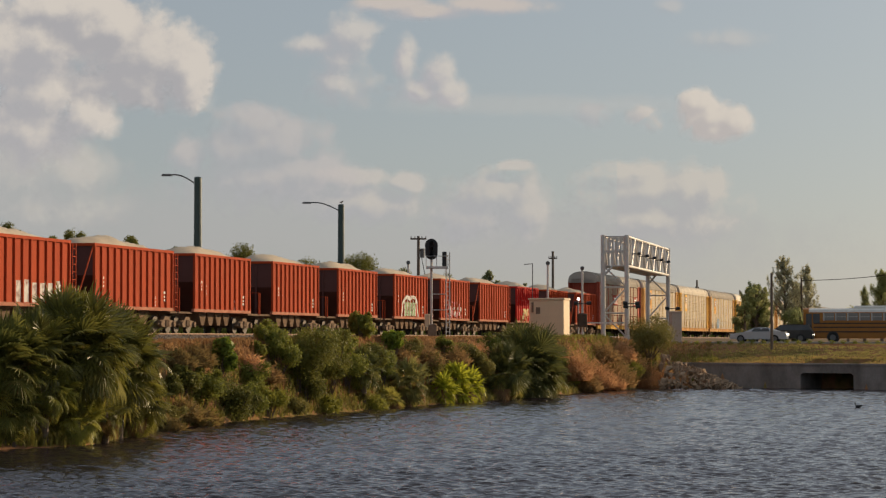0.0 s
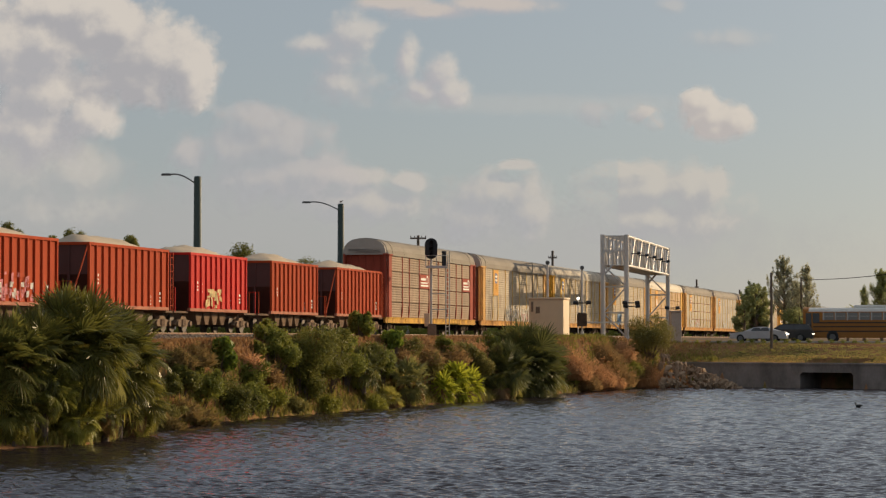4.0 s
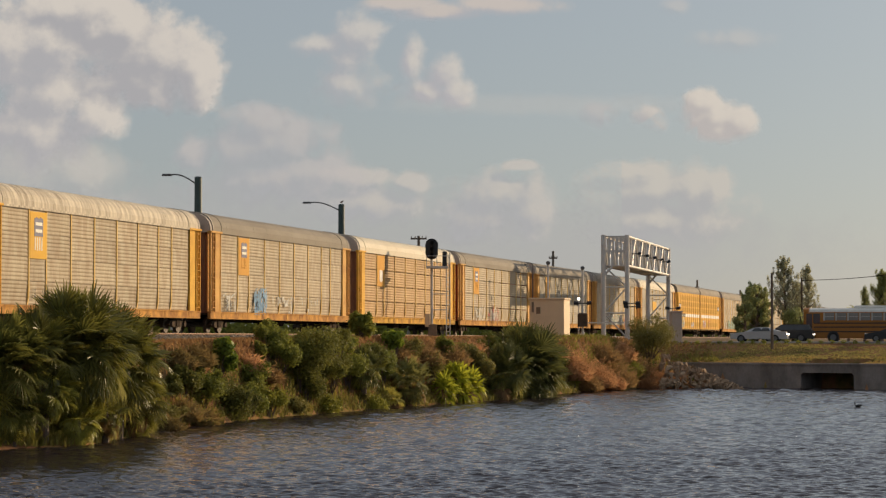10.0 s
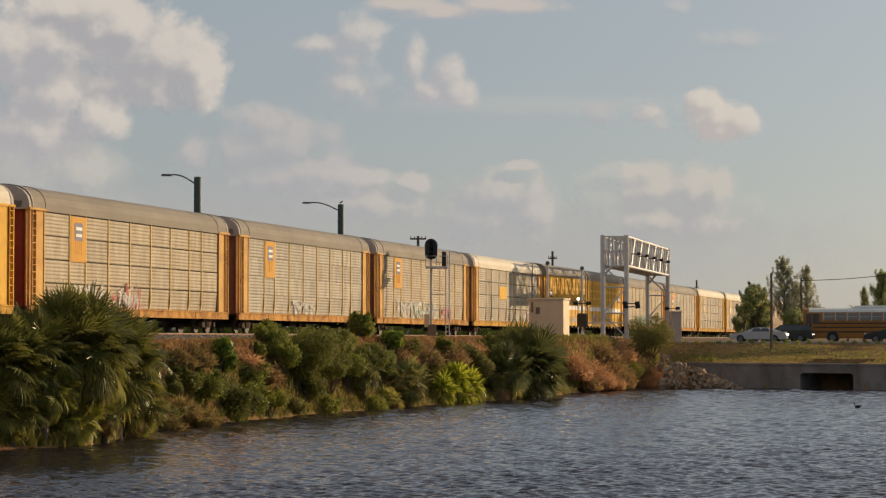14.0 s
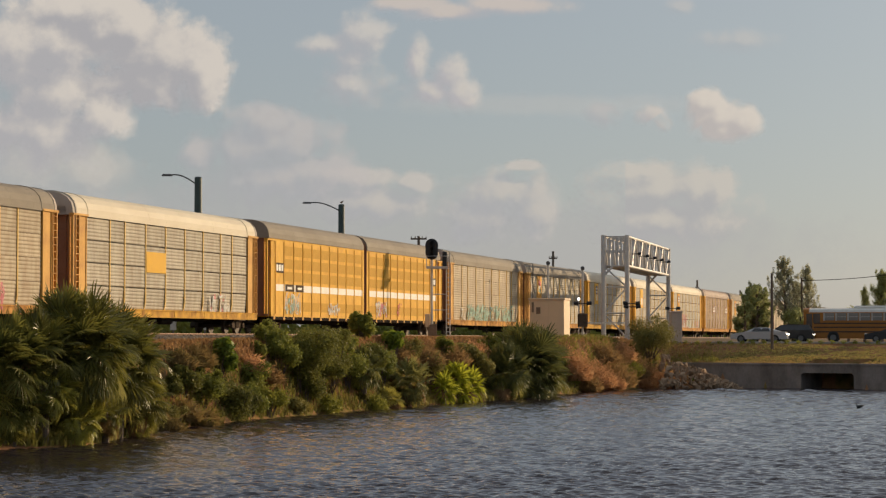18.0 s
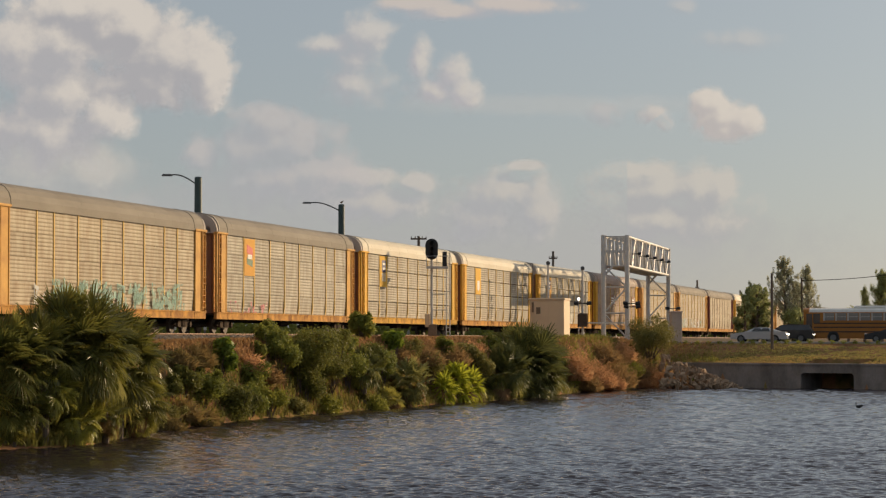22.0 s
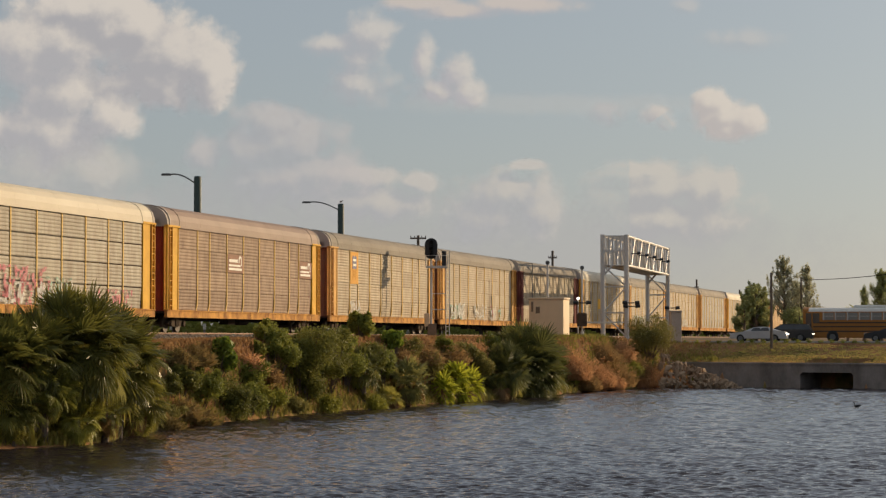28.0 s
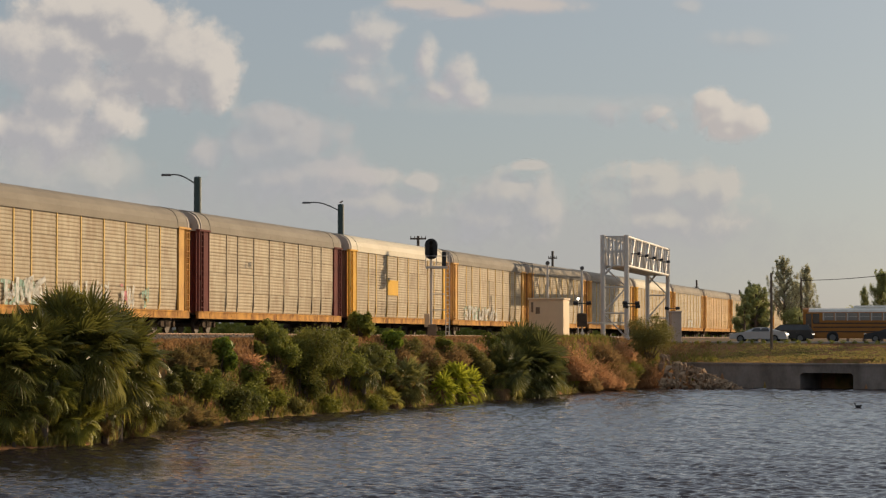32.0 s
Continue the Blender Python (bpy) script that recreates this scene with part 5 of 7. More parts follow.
def cabinet(x0, x1, xr, top_y, depth, label, door=True, turn=0, paint=None):
    paint = paint or BOX_TAN
    p, q, r = place(x0, top_y, depth), place(x1, top_y, depth), place(xr, top_y, depth + 2.2)
    g = ground_z(p.x, p.y) - 0.05
    ob = thing("relay_cabinet", pose(p.x, p.y, g, 0, 0, turn), label, "cabinet", "railway equipment cabinets")
    w, h, dd = q.x - p.x, p.z - g, 2.4
    part("housing", Shape().bevel_box(0, w, 0, dd, 0, h - 0.12, 0.03), paint, ob)
    part("lid", Shape().bevel_box(-0.08, w + 0.08, -0.08, dd + 0.08, h - 0.12, h, 0.04), paint, ob, "overhanging flat lid")
    if door:
        part("door", Shape().bevel_box(w * 0.1, w * 0.55, -0.03, 0.0, 0.15, h - 0.3, 0.01), paint, ob)
        part("vent", Shape().box(w * 0.2, w * 0.32, -0.05, -0.028, h * 0.62, h * 0.78), TRUCK, ob, "small dark vent")
        part("junction_box", Shape().box(w * 0.07, w * 0.13, -0.08, 0.0, h * 0.66, h * 0.9), TRUCK, ob)
    return ob


cabinet(936, 998, 1009, 527, 184.0, "tan sheet-steel relay cabinet beside the track", True, -13.6)
cabinet(1188, 1206, 1210, 550, 210, "grey-brown equipment cabinet beside the crossing", False, 0, BOX_GREY)


def block_signal():
    aside = HALF + 2.2
    m = on_track(along_for(763, aside), aside)
    y = m.y
    up = lambda py: EYE.z + (600.5 - py) / FOCAL * y
    g = ground_z(m.x, m.y)
    ob = thing("block_signal", pose(m.x, m.y, g, 0, 0, 0), "two black railway signal heads on a silver mast with ladder", "railway signal")
    px = y / FOCAL
    z = lambda py: up(py) - g
    part("mast", Shape().tube((0, 0, -0.2), (0, 0, z(428)), 0.085, n=10), GALV, ob)
    part("base_box", Shape().bevel_box(-0.25, 0.35, -0.3, 0.3, 0.1, 1.0, 0.04), TRUCK, ob)
    part("relay_box", Shape().bevel_box(-0.45, -0.1, -0.3, 0.2, z(578), z(555), 0.03), BOX_TAN, ob)
    pf = part("platform", Shape().box(-0.35, 1.1, -0.5, 0.4, z(475), z(471)), GALV, ob)
    for x in (-0.35, 0.35, 1.1):
        part("rail_post", Shape().tube((x, -0.45, z(472)), (x, -0.45, z(452)), 0.025, n=6), GALV, pf)
    part("handrail", Shape().tube((-0.35, -0.45, z(453)), (1.1, -0.45, z(453)), 0.025, n=6), GALV, pf)
    r = 0.44
    oval = [(math.cos(a) * 0.43, math.sin(a) * 0.42 + (0.28 if math.sin(a) >= 0 else -0.28)) for a in [i * math.pi / 10 for i in range(20)]]
    hd = part("signal_head", Shape().prism([(x, zz + z(440.5)) for x, zz in oval], -0.25, -0.18, "y"), BLACK, ob, "black oval backplate with three hooded lamps")
    for k in (-0.4, 0, 0.4):
        part("hood", Shape().tube((0, -0.25, z(440.5) + k), (0, -0.62, z(440.5) + k), 0.14, n=10, caps=False), BLACK, hd)
    part("head_back", Shape().box(-0.12, 0.14, -0.18, 0.1, z(452), z(429)), GALV, hd)
    h2 = part("signal_head", Shape().bevel_box(0.72, 1.02, -0.35, 0.35, z(471), z(445), 0.04), BLACK, ob, "second head seen edge-on")
    lx = (790 - 763) * px
    ld = part("ladder", Shape().tube((lx - 0.04, -0.1, 0), (lx - 0.04, -0.1, z(445)), 0.035, n=6).tube((lx + 0.2, 0.15, 0), (lx + 0.2, 0.15, z(445)), 0.035, n=6), GALV, ob)
    for i in range(18):
        zz = 0.5 + i * 0.3
        part("rung", Shape().tube((lx - 0.04, -0.1, zz), (lx + 0.2, 0.15, zz), 0.02, n=5), GALV, ld)
    part("brace", Shape().tube((0, 0, z(520)), (lx, 0, z(520)), 0.03, n=6).tube((0, 0, z(548)), (lx, 0, z(548)), 0.03, n=6), GALV, ob)


block_signal()

for x_, w_, h_ in ((306, 0.34, 1.05), (362, 0.16, 0.9)):
    spot_ = on_track(along_for(x_, -6), -6)
    spot_.z = ground_z(spot_.x, spot_.y)
    post_ = thing("marker_post", pose(spot_.x, spot_.y, spot_.z), "short white painted marker box behind the track", "marker", "white markers behind the track")
    part("box", Shape().bevel_box(-w_ / 2, w_ / 2, -0.12, 0.12, 0.55, h_, 0.02), WHITE, post_)
    part("post", Shape().box(-0.05, 0.05, -0.05, 0.05, -0.1, 0.55), POST_GREY, post_)

# ============ lamp posts, power poles, wires ============
POLE_GREEN = surface("dark green pole paint", (0.05, 0.085, 0.08), (0.035, 0.055, 0.05), rough=0.5, scale=1)
POLE_WOOD = surface("weathered pole timber", (0.16, 0.12, 0.09), (0.09, 0.07, 0.055), rough=0.9, scale=1, stretch=(1, 1, 0.2))


def lamp_post(x, top_y, depth, reach):
    p = place(x, top_y, depth)
    g = ground_z(p.x, p.y)
    h = p.z - g
    ob = thing("street_lamp", pose(p.x, p.y, g), "thick dark green street lamp pole with a curved arm", "street lamp", "street lamps along the road")
    part("pole", Shape().tube((0, 0, 0), (0, 0, h), 0.36, 0.3, n=14).tube((0, 0, h), (0, 0, h + 0.08), 0.32, 0.2, n=14), POLE_GREEN, ob)
    pts = []
    for i in range(9):
        u = i / 8
        pts.append((-reach * u, 0, h - 0.65 + 0.9 * math.sin(u * 1.8)))
    part("arm", Shape().path(pts, 0.06), ARM_GREY, ob)
    e = pts[-1]
    part("lamp_head", Shape().bevel_box(e[0] - 0.75, e[0] + 0.05, -0.18, 0.18, e[2] - 0.1, e[2] + 0.08, 0.07), ARM_GREY, ob, "grey cobra-head lamp")
    return ob


lamp_post(349, 313.5, 200, 2.2)
lamp_post(603, 362, 238, 3.0)
b_ = place(603, 361, 238)
bird = thing("bird", pose(b_.x, b_.y, b_.z + 0.02), "small dark bird perched on the lamp pole", "bird")
part("body", Shape().tube((-0.14, 0, 0.14), (0.02, 0, 0.2), 0.04, 0.09, n=8).tube((0.02, 0, 0.2), (0.14, 0, 0.24), 0.09, 0.03, n=8).tube((0, 0, 0), (0, 0, 0.16), 0.012, n=5), TRUCK, bird)
part("head", Shape().tube((0.1, 0, 0.28), (0.18, 0, 0.3), 0.055, 0.05, n=8).tube((0.18, 0, 0.3), (0.26, 0, 0.29), 0.02, 0.004, n=6), TRUCK, bird)


def power_pole(x, top_y, depth, arms=1, wide=2.6, drop=0.25, label="weathered timber power pole with a cross-arm"):
    p = place(x, top_y, depth)
    g = ground_z(p.x, p.y)
    h = p.z - g
    ob = thing("power_pole", pose(p.x, p.y, g), label, "power pole", "power poles")
    part("pole", Shape().tube((0, 0, -0.1), (0, 0, h), 0.17, 0.12, n=8), POLE_WOOD, ob)
    for k in range(arms):
        z = h - drop - 0.9 * k
        part("cross_arm", Shape().box(-wide / 2, wide / 2, -0.06, 0.06, z - 0.07, z + 0.07), POLE_WOOD, ob)
        for u in (-0.46, -0.22, 0.22, 0.46):
            part("insulator", Shape().tube((u * wide, 0, z + 0.07), (u * wide, 0, z + 0.24), 0.05, 0.03, n=6), ARM_GREY, ob)
    return ob, h


pw, ph = power_pole(740, 417, 215, 1, 1.4)
part("transformer", Shape().tube((0.35, 0, ph - 1.9), (0.35, 0, ph - 1.1), 0.2, n=10), ARM_GREY, pw)
part("guy_wire", Shape().path([(0, 0, ph - 0.6), (0.4, 0, ph - 2.5), (0.7, 0, ph - 4.2)], 0.03), DARK, pw)
power_pole(978, 444, 260, 1, 0.9, 0.75)
power_pole(1233, 495, 330, 1, 0.5, 1.1)
power_pole(1309, 513, 370, 1, 0.5, 0.9)
sign_p = place(942, 466, 205)
ant = thing("antenna_mast", pose(sign_p.x, sign_p.y, ground_z(sign_p.x, sign_p.y)), "thin grey mast with a short side arm", "mast")
ah = sign_p.z - ground_z(sign_p.x, sign_p.y)
part("mast", Shape().tube((0, 0, 0), (0, 0, ah), 0.04, n=6), ARM_GREY, ant)
part("arm", Shape().tube((0, 0, ah), (-0.75, 0, ah - 0.08), 0.03, n=6), ARM_GREY, ant)
road_pole_p = foot(place(1365, 625, 205))
rp = thing("utility_pole", pose(road_pole_p.x, road_pole_p.y, road_pole_p.z - 0.1), "plain grey utility pole on the grass slope", "utility pole")
part("pole", Shape().tube((0, 0, 0), (0, 0, (625 - 488) / FOCAL * road_pole_p.y), 0.13, 0.10, n=10), POLE_WOOD, rp)
w0, w1 = place(1418, 496, 268), place(1640, 476, 230)
wire = Shape()
wp = [w0.lerp(w1, i / 10) - Vector((0, 0, 0.25 * math.sin(math.pi * i / 10))) for i in range(11)]
wire.path(wp, 0.035, 5)
we = thing("overhead_wire", pose(0, 0, 0), "thin sagging black overhead wire with end poles", "wire")
part("wire", wire, DARK, we)
for p in (w0, w1):
    part("pole", Shape().tube((p.x, p.y, BANK_TOP), (p.x, p.y, p.z + 0.3), 0.1, n=8), POLE_WOOD, we)

# ============ vehicles at the crossing ============
CARPAINT = {"silver": surface("silver car paint", (0.46, 0.46, 0.47), (0.38, 0.38, 0.39), rough=0.3, metal=0.3, bump=0), "black": surface("near-black car paint", (0.02, 0.017, 0.016), rough=0.35, bump=0), "dark": surface("dark blue car paint", (0.012, 0.013, 0.02), rough=0.35, bump=0)}
GLASS = surface("tinted window glass", (0.06, 0.065, 0.07), rough=0.08, bump=0)
# bright reflection in the bus windows is put into this pale base colour
GLASS_REFLECT = surface("window glass, pale reflection in the colour", (0.24, 0.23, 0.21), (0.16, 0.155, 0.15), rough=0.12, bump=0)
TYRE = surface("tyre rubber", (0.02, 0.02, 0.02), rough=0.85)
RIM = surface("dusty alloy rim", (0.16, 0.16, 0.155), rough=0.5, metal=0.3)
CHROME = surface("chrome and lamp glass", (0.75, 0.72, 0.65), rough=0.15, metal=0.6, bump=0)
BUS_YELLOW = surface("school bus yellow", (0.40, 0.165, 0.03), (0.32, 0.125, 0.03), rough=0.5, spec=0.3, scale=1)
SASH = surface("pale aluminium sash", (0.5, 0.47, 0.42), rough=0.5)
ROAD_Z = BANK_TOP + 0.07
HEAD = math.degrees(math.atan2(-DX, DY))     # along the crossing road


def glow(name, colour, strength):
    m, n, l, b = nodes_of(name)
    b.inputs["Base Color"].default_value = (*colour, 1)
    b.inputs["Emission Color"].default_value = (*colour, 1)
    b.inputs["Emission Strength"].default_value = strength
    return m


LIT = glow("lit lamp glass", (1.0, 0.9, 0.75), 4.0)


def wheel_part(car, x, y, r, label=""):
    w = part("wheel", Shape().disc((x, y, r), r * 0.55, 0.2, "y", 14), RIM, car)
    part("tyre", Shape().tube((x, y - 0.11, r), (x, y + 0.11, r), r, n=20), TYRE, w)
    part("rim", Shape().disc((x, y - 0.115, r), r * 0.62, 0.02, "y", 14), RIM, w)


def car_at(px, depth, length, body, roofline, paint, label, tall, kind):
    c = place(px, 600, depth)
    ob = thing(kind, pose(c.x, c.y, ROAD_Z, 0, 0, HEAD), label, "car", "vehicles waiting at the crossing")
    w = 0.88
    n = len(body)
    v = [(x, -w, z) for x, z in body] + [(x, w, z) for x, z in body]
    part("body", Shape().prism(body, -w, w, "y").prism([(x, z) for x, z in body if z > 0.5] , -w - 0.02, w + 0.02, "y"), CARPAINT[paint], ob)
    cab = Shape()
    k = len(roofline)
    lo = [(x, -w + 0.04, z) if z < tall - 0.25 else (x, -w + 0.2, z) for x, z in roofline]
    hi = [(x, -y, z) for x, y, z in lo]
    cab.add(lo + hi, [(i, (i + 1) % k, k + (i + 1) % k, k + i) for i in range(k)] + [tuple(range(k - 1, -1, -1)), tuple(range(k, 2 * k))])
    part("cabin", cab, CARPAINT[paint], ob)
    cx = sum(x for x, z in roofline) / k
    zb = min(z for x, z in roofline) + 0.06
    xs_ = [x for x, z in roofline if z > tall - 0.25]
    x0, x1 = min(xs_), max(xs_)
    for a, b in ((x0 - 0.1, (x0 + x1) / 2 - 0.05), ((x0 + x1) / 2 + 0.05, x1 + 0.1)):
        for sy in (-1, 1):
            win = Shape().add([(a - 0.15, sy * (w - 0.03), zb + 0.02), (b + 0.12, sy * (w - 0.03), zb + 0.02), (b, sy * (w - 0.17), tall - 0.1), (a + 0.1, sy * (w - 0.17), tall - 0.1), (a - 0.15, sy * (w - 0.08), zb + 0.02), (b + 0.12, sy * (w - 0.08), zb + 0.02), (b, sy * (w - 0.22), tall - 0.1), (a + 0.1, sy * (w - 0.22), tall - 0.1)], [(0, 1, 2, 3), (7, 6, 5, 4), (0, 4, 5, 1), (1, 5, 6, 2), (2, 6, 7, 3), (3, 7, 4, 0)])
            part("window", win, GLASS, ob)
    for x in (-length / 2 + 0.9, length / 2 - 1.0):
        for y in (-w + 0.05, w - 0.05):
            wheel_part(ob, x, y, 0.33 if tall < 1.6 else 0.38)
    for x in (-length / 2 + 0.06, length / 2 - 0.06):
        for y in (-w + 0.16, w - 0.16):
            part("lamp", Shape().bevel_box(x - 0.12, x + 0.12, y - 0.15, y + 0.21, 0.64, 0.78, 0.02), LIT if x > 0 and paint != "dark" else CHROME, ob)
    part("bumper", Shape().bevel_box(-length / 2 - 0.05, -length / 2 + 0.15, -w + 0.05, w - 0.05, 0.3, 0.52, 0.04).bevel_box(length / 2 - 0.15, length / 2 + 0.05, -w + 0.05, w - 0.05, 0.3, 0.52, 0.04), CARPAINT[paint], ob)
    return ob


SEDAN = [(-2.4, 0.3), (-2.4, 0.68), (-1.9, 0.82), (-0.9, 0.92), (1.5, 0.96), (2.25, 0.93), (2.4, 0.7), (2.4, 0.3)]
SEDAN_ROOF = [(-1.3, 0.88), (-0.35, 1.26), (0.15, 1.32), (0.75, 1.28), (1.95, 0.9)]
SUV = [(-2.3, 0.35), (-2.3, 0.8), (-1.9, 1.0), (-0.9, 1.08), (2.2, 1.1), (2.35, 0.9), (2.35, 0.35)]
SUV_ROOF = [(-1.25, 1.0), (-0.45, 1.52), (0.2, 1.6), (1.9, 1.56), (2.25, 1.05)]
car_at(1343, 211, 4.8, SEDAN, SEDAN_ROOF, "silver", "silver saloon car waiting on the road", 1.33, "saloon_car")
car_at(1391, 214.8, 4.6, SUV, SUV_ROOF, "black", "black sport utility vehicle waiting on the road", 1.6, "suv")


def school_bus():
    L = 11.4
    c = place(1423, 600, 219.5)
    ob = thing("school_bus", pose(c.x, c.y, ROAD_Z, 0, 0, HEAD), "orange-yellow school bus with black rub rails and white roof", "bus", "vehicles waiting at the crossing")
    part("body", Shape().bevel_box(0.0, L, -1.2, 1.2, 0.5, 2.75, 0.1).box(0.1, L - 0.1, -1.16, 1.16, 0.35, 0.5), BUS_YELLOW, ob)
    roof = [(-1.18, 2.68), (-1.1, 2.88), (-0.8, 3.0), (0, 3.06), (0.8, 3.0), (1.1, 2.88), (1.18, 2.68)]
    part("roof", Shape().prism(roof, 0.35, L - 0.1, "x"), WHITE, ob, "white painted roof")
    part("roof_hatch", Shape().bevel_box(4.4, 10.8, -0.8, 0.8, 2.98, 3.26, 0.1), WHITE, ob, "raised white roof unit")
    part("front_cap", Shape().prism([(y * 1.01, z + 0.02) for y, z in roof], -0.02, 0.5, "x"), BUS_YELLOW, ob)
    for z in (0.95, 1.35, 1.7):
        part("rub_rail", Shape().box(0.9, L - 0.1, -1.23, -1.195, z - 0.05, z + 0.05).box(0.9, L - 0.1, 1.195, 1.23, z - 0.05, z + 0.05), BLACK, ob, "black rub rail")
    for i in range(9):
        x = 1.85 + i * 1.05
        for y in (-1.205, 1.205):
            wd = part("window", Shape().box(x, x + 0.86, y - 0.012, y + 0.012, 1.95, 2.6), GLASS_REFLECT, ob)
            part("window_bar", Shape().box(x, x + 0.86, y - 0.022, y + 0.022, 2.26, 2.30).box(x - 0.11, x + 0.02, y - 0.026, y + 0.026, 1.93, 2.62), SASH, wd, "pale aluminium sash")
    part("windscreen", Shape().box(-0.02, 0.01, -1.0, 1.0, 1.65, 2.6), GLASS_REFLECT, ob)
    part("door_window", Shape().box(0.25, 0.75, -1.215, -1.19, 1.1, 2.55).box(0.85, 1.45, -1.215, -1.19, 1.75, 2.55), GLASS, ob, "folding glass door")
    part("bumper", Shape().bevel_box(-0.2, 0.0, -1.15, 1.15, 0.4, 0.75, 0.04), BLACK, ob)
    part("headlamp", Shape().disc((-0.03, -0.85, 0.95), 0.14, 0.06, "x", 10).disc((-0.03, 0.85, 0.95), 0.14, 0.06, "x", 10), CHROME, ob)
    part("mirror", Shape().box(-0.3, -0.22, -1.5, -1.25, 1.9, 2.3).tube((0, -1.2, 2.3), (-0.26, -1.4, 2.2), 0.025, n=5), BLACK, ob)
    part("wheel_arch", Shape().disc((2.6, -1.2, 0.5), 0.52, 0.06, "y", 16).disc((8.6, -1.2, 0.5), 0.52, 0.06, "y", 16), BLACK, ob)
    for x in (2.6, 8.6):
        for y in (-1.05, 1.05):
            wheel_part(ob, x, y - 0.1 if y < 0 else y + 0.02, 0.44)


school_bus()
lp_ = place(1023, 528.5, 203.0)
lt_ = thing("warning_light", pose(lp_.x, lp_.y, ground_z(lp_.x, lp_.y)), "lit white crossing light on a slim post", "crossing signal")
part("post", Shape().tube((0, 0, -0.1), (0, 0, lp_.z - ground_z(lp_.x, lp_.y)), 0.05, n=8), GALV, lt_)
part("lamp", Shape().disc((0, -0.1, lp_.z - ground_z(lp_.x, lp_.y)), 0.11, 0.08, "y", 12), LIT, lt_, "glowing lamp")
BLACK_CAR = car_at(1580, 207.5, 4.6, SEDAN, SEDAN_ROOF, "dark", "dark saloon car rolling up to the crossing", 1.33, "saloon_car")

# the two water birds
duck_p = lap(1516, 722, 0.0)
duck = thing("cormorant", pose(duck_p.x, duck_p.y, 0.0), "black long-necked water bird swimming low", "bird")
part("body", Shape().tube((-0.14, 0, 0.05), (0.12, 0, 0.08), 0.10, 0.13, n=10).tube((0.12, 0, 0.08), (0.36, 0, 0.14), 0.13, 0.03, n=10), BLACK, duck)
part("neck", Shape().path([(-0.1, 0, 0.08), (-0.17, 0, 0.17), (-0.155, 0, 0.26), (-0.18, 0, 0.32)], 0.035).tube((-0.16, 0, 0.31), (-0.25, 0, 0.32), 0.045, 0.035, n=8).tube((-0.25, 0, 0.32), (-0.34, 0, 0.31), 0.014, 0.006, n=5), BLACK, duck)
for piece in duck.children:
    piece.data.transform(Matrix.Scale(0.76, 4))

# ============ plants ============
FROND = leafy("palm frond", (0.29, 0.275, 0.055), (0.06, 0.066, 0.02), 0.38, 0.36, dry=(0.50, 0.38, 0.12), dry_part=0.1, spec=0.45)
FROND_YELLOW = leafy("yellowing palm frond", (0.54, 0.48, 0.11), (0.22, 0.21, 0.05), 0.5, 0.6, dry=(0.45, 0.30, 0.12), dry_part=0.15, spec=0.25)
FROND_PALE = leafy("pale palm frond", (0.38, 0.36, 0.12), (0.12, 0.125, 0.04), 0.42, 0.45, dry=(0.5, 0.42, 0.2), dry_part=0.12, spec=0.4)
# lighter golden-green frond colour that stands for sunlit hanging strands
FROND_LIT = leafy("yellow-green palm frond, sunlight in the colour", (0.46, 0.44, 0.085), (0.17, 0.18, 0.04), 0.45, 0.4, dry=(0.5, 0.38, 0.14), dry_part=0.12, spec=0.5)
FROND_DEEP = leafy("deep grey-green palm frond", (0.23, 0.235, 0.065), (0.065, 0.072, 0.026), 0.34, 0.5, dry=(0.40, 0.32, 0.12), dry_part=0.1, spec=0.35)
LEAF_LIME = leafy("yellow-green weeds", (0.36, 0.35, 0.06), (0.15, 0.16, 0.035), 0.4, 0.6, dry=(0.34, 0.24, 0.08), dry_part=0.12)
STRAP_LEAF = leafy("yellow-green strap leaves", (0.54, 0.54, 0.05), (0.20, 0.23, 0.03), 0.5, 0.45)
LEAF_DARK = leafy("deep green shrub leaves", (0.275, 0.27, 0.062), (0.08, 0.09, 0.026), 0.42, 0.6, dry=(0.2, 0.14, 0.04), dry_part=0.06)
DRY_FROND = leafy("dead palm frond", (0.34, 0.22, 0.10), (0.18, 0.10, 0.05), 0.3, 0.7, spec=0.2)
LEAF = leafy("shrub leaves", (0.35, 0.355, 0.07), (0.125, 0.15, 0.036), 0.42, 0.6, dry=(0.16, 0.11, 0.03), dry_part=0.08)
LEAF_BRIGHT = leafy("fresh shrub leaves", (0.30, 0.37, 0.05), (0.10, 0.15, 0.03), 0.36, 0.5)
LEAF_OLIVE = leafy("olive scrub leaves", (0.33, 0.29, 0.085), (0.15, 0.14, 0.042), 0.38, 0.6, dry=(0.32, 0.19, 0.08), dry_part=0.2)
LEAF_BROWN = leafy("withered scrub", (0.66, 0.38, 0.19), (0.34, 0.185, 0.095), 0.52, 0.8, dry=(0.30, 0.25, 0.09), dry_part=0.15, spec=0.1)
# distance haze is put into the pale colours of LEAF_FAR and LEAF_HAZY
LEAF_FAR = leafy("distant tree leaves, haze in the colour", (0.40, 0.42, 0.22), (0.28, 0.30, 0.16), 0.65, 0.7)
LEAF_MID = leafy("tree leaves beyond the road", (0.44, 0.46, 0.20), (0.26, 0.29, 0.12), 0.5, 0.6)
LEAF_HAZY = leafy("casuarina needles, haze in the colour", (0.56, 0.55, 0.37), (0.38, 0.38, 0.26), 0.55, 0.7)
STRAW = leafy("dry grass", (0.44, 0.27, 0.125), (0.22, 0.125, 0.06), 0.5, 0.8, dry=(0.12, 0.13, 0.03), dry_part=0.12)
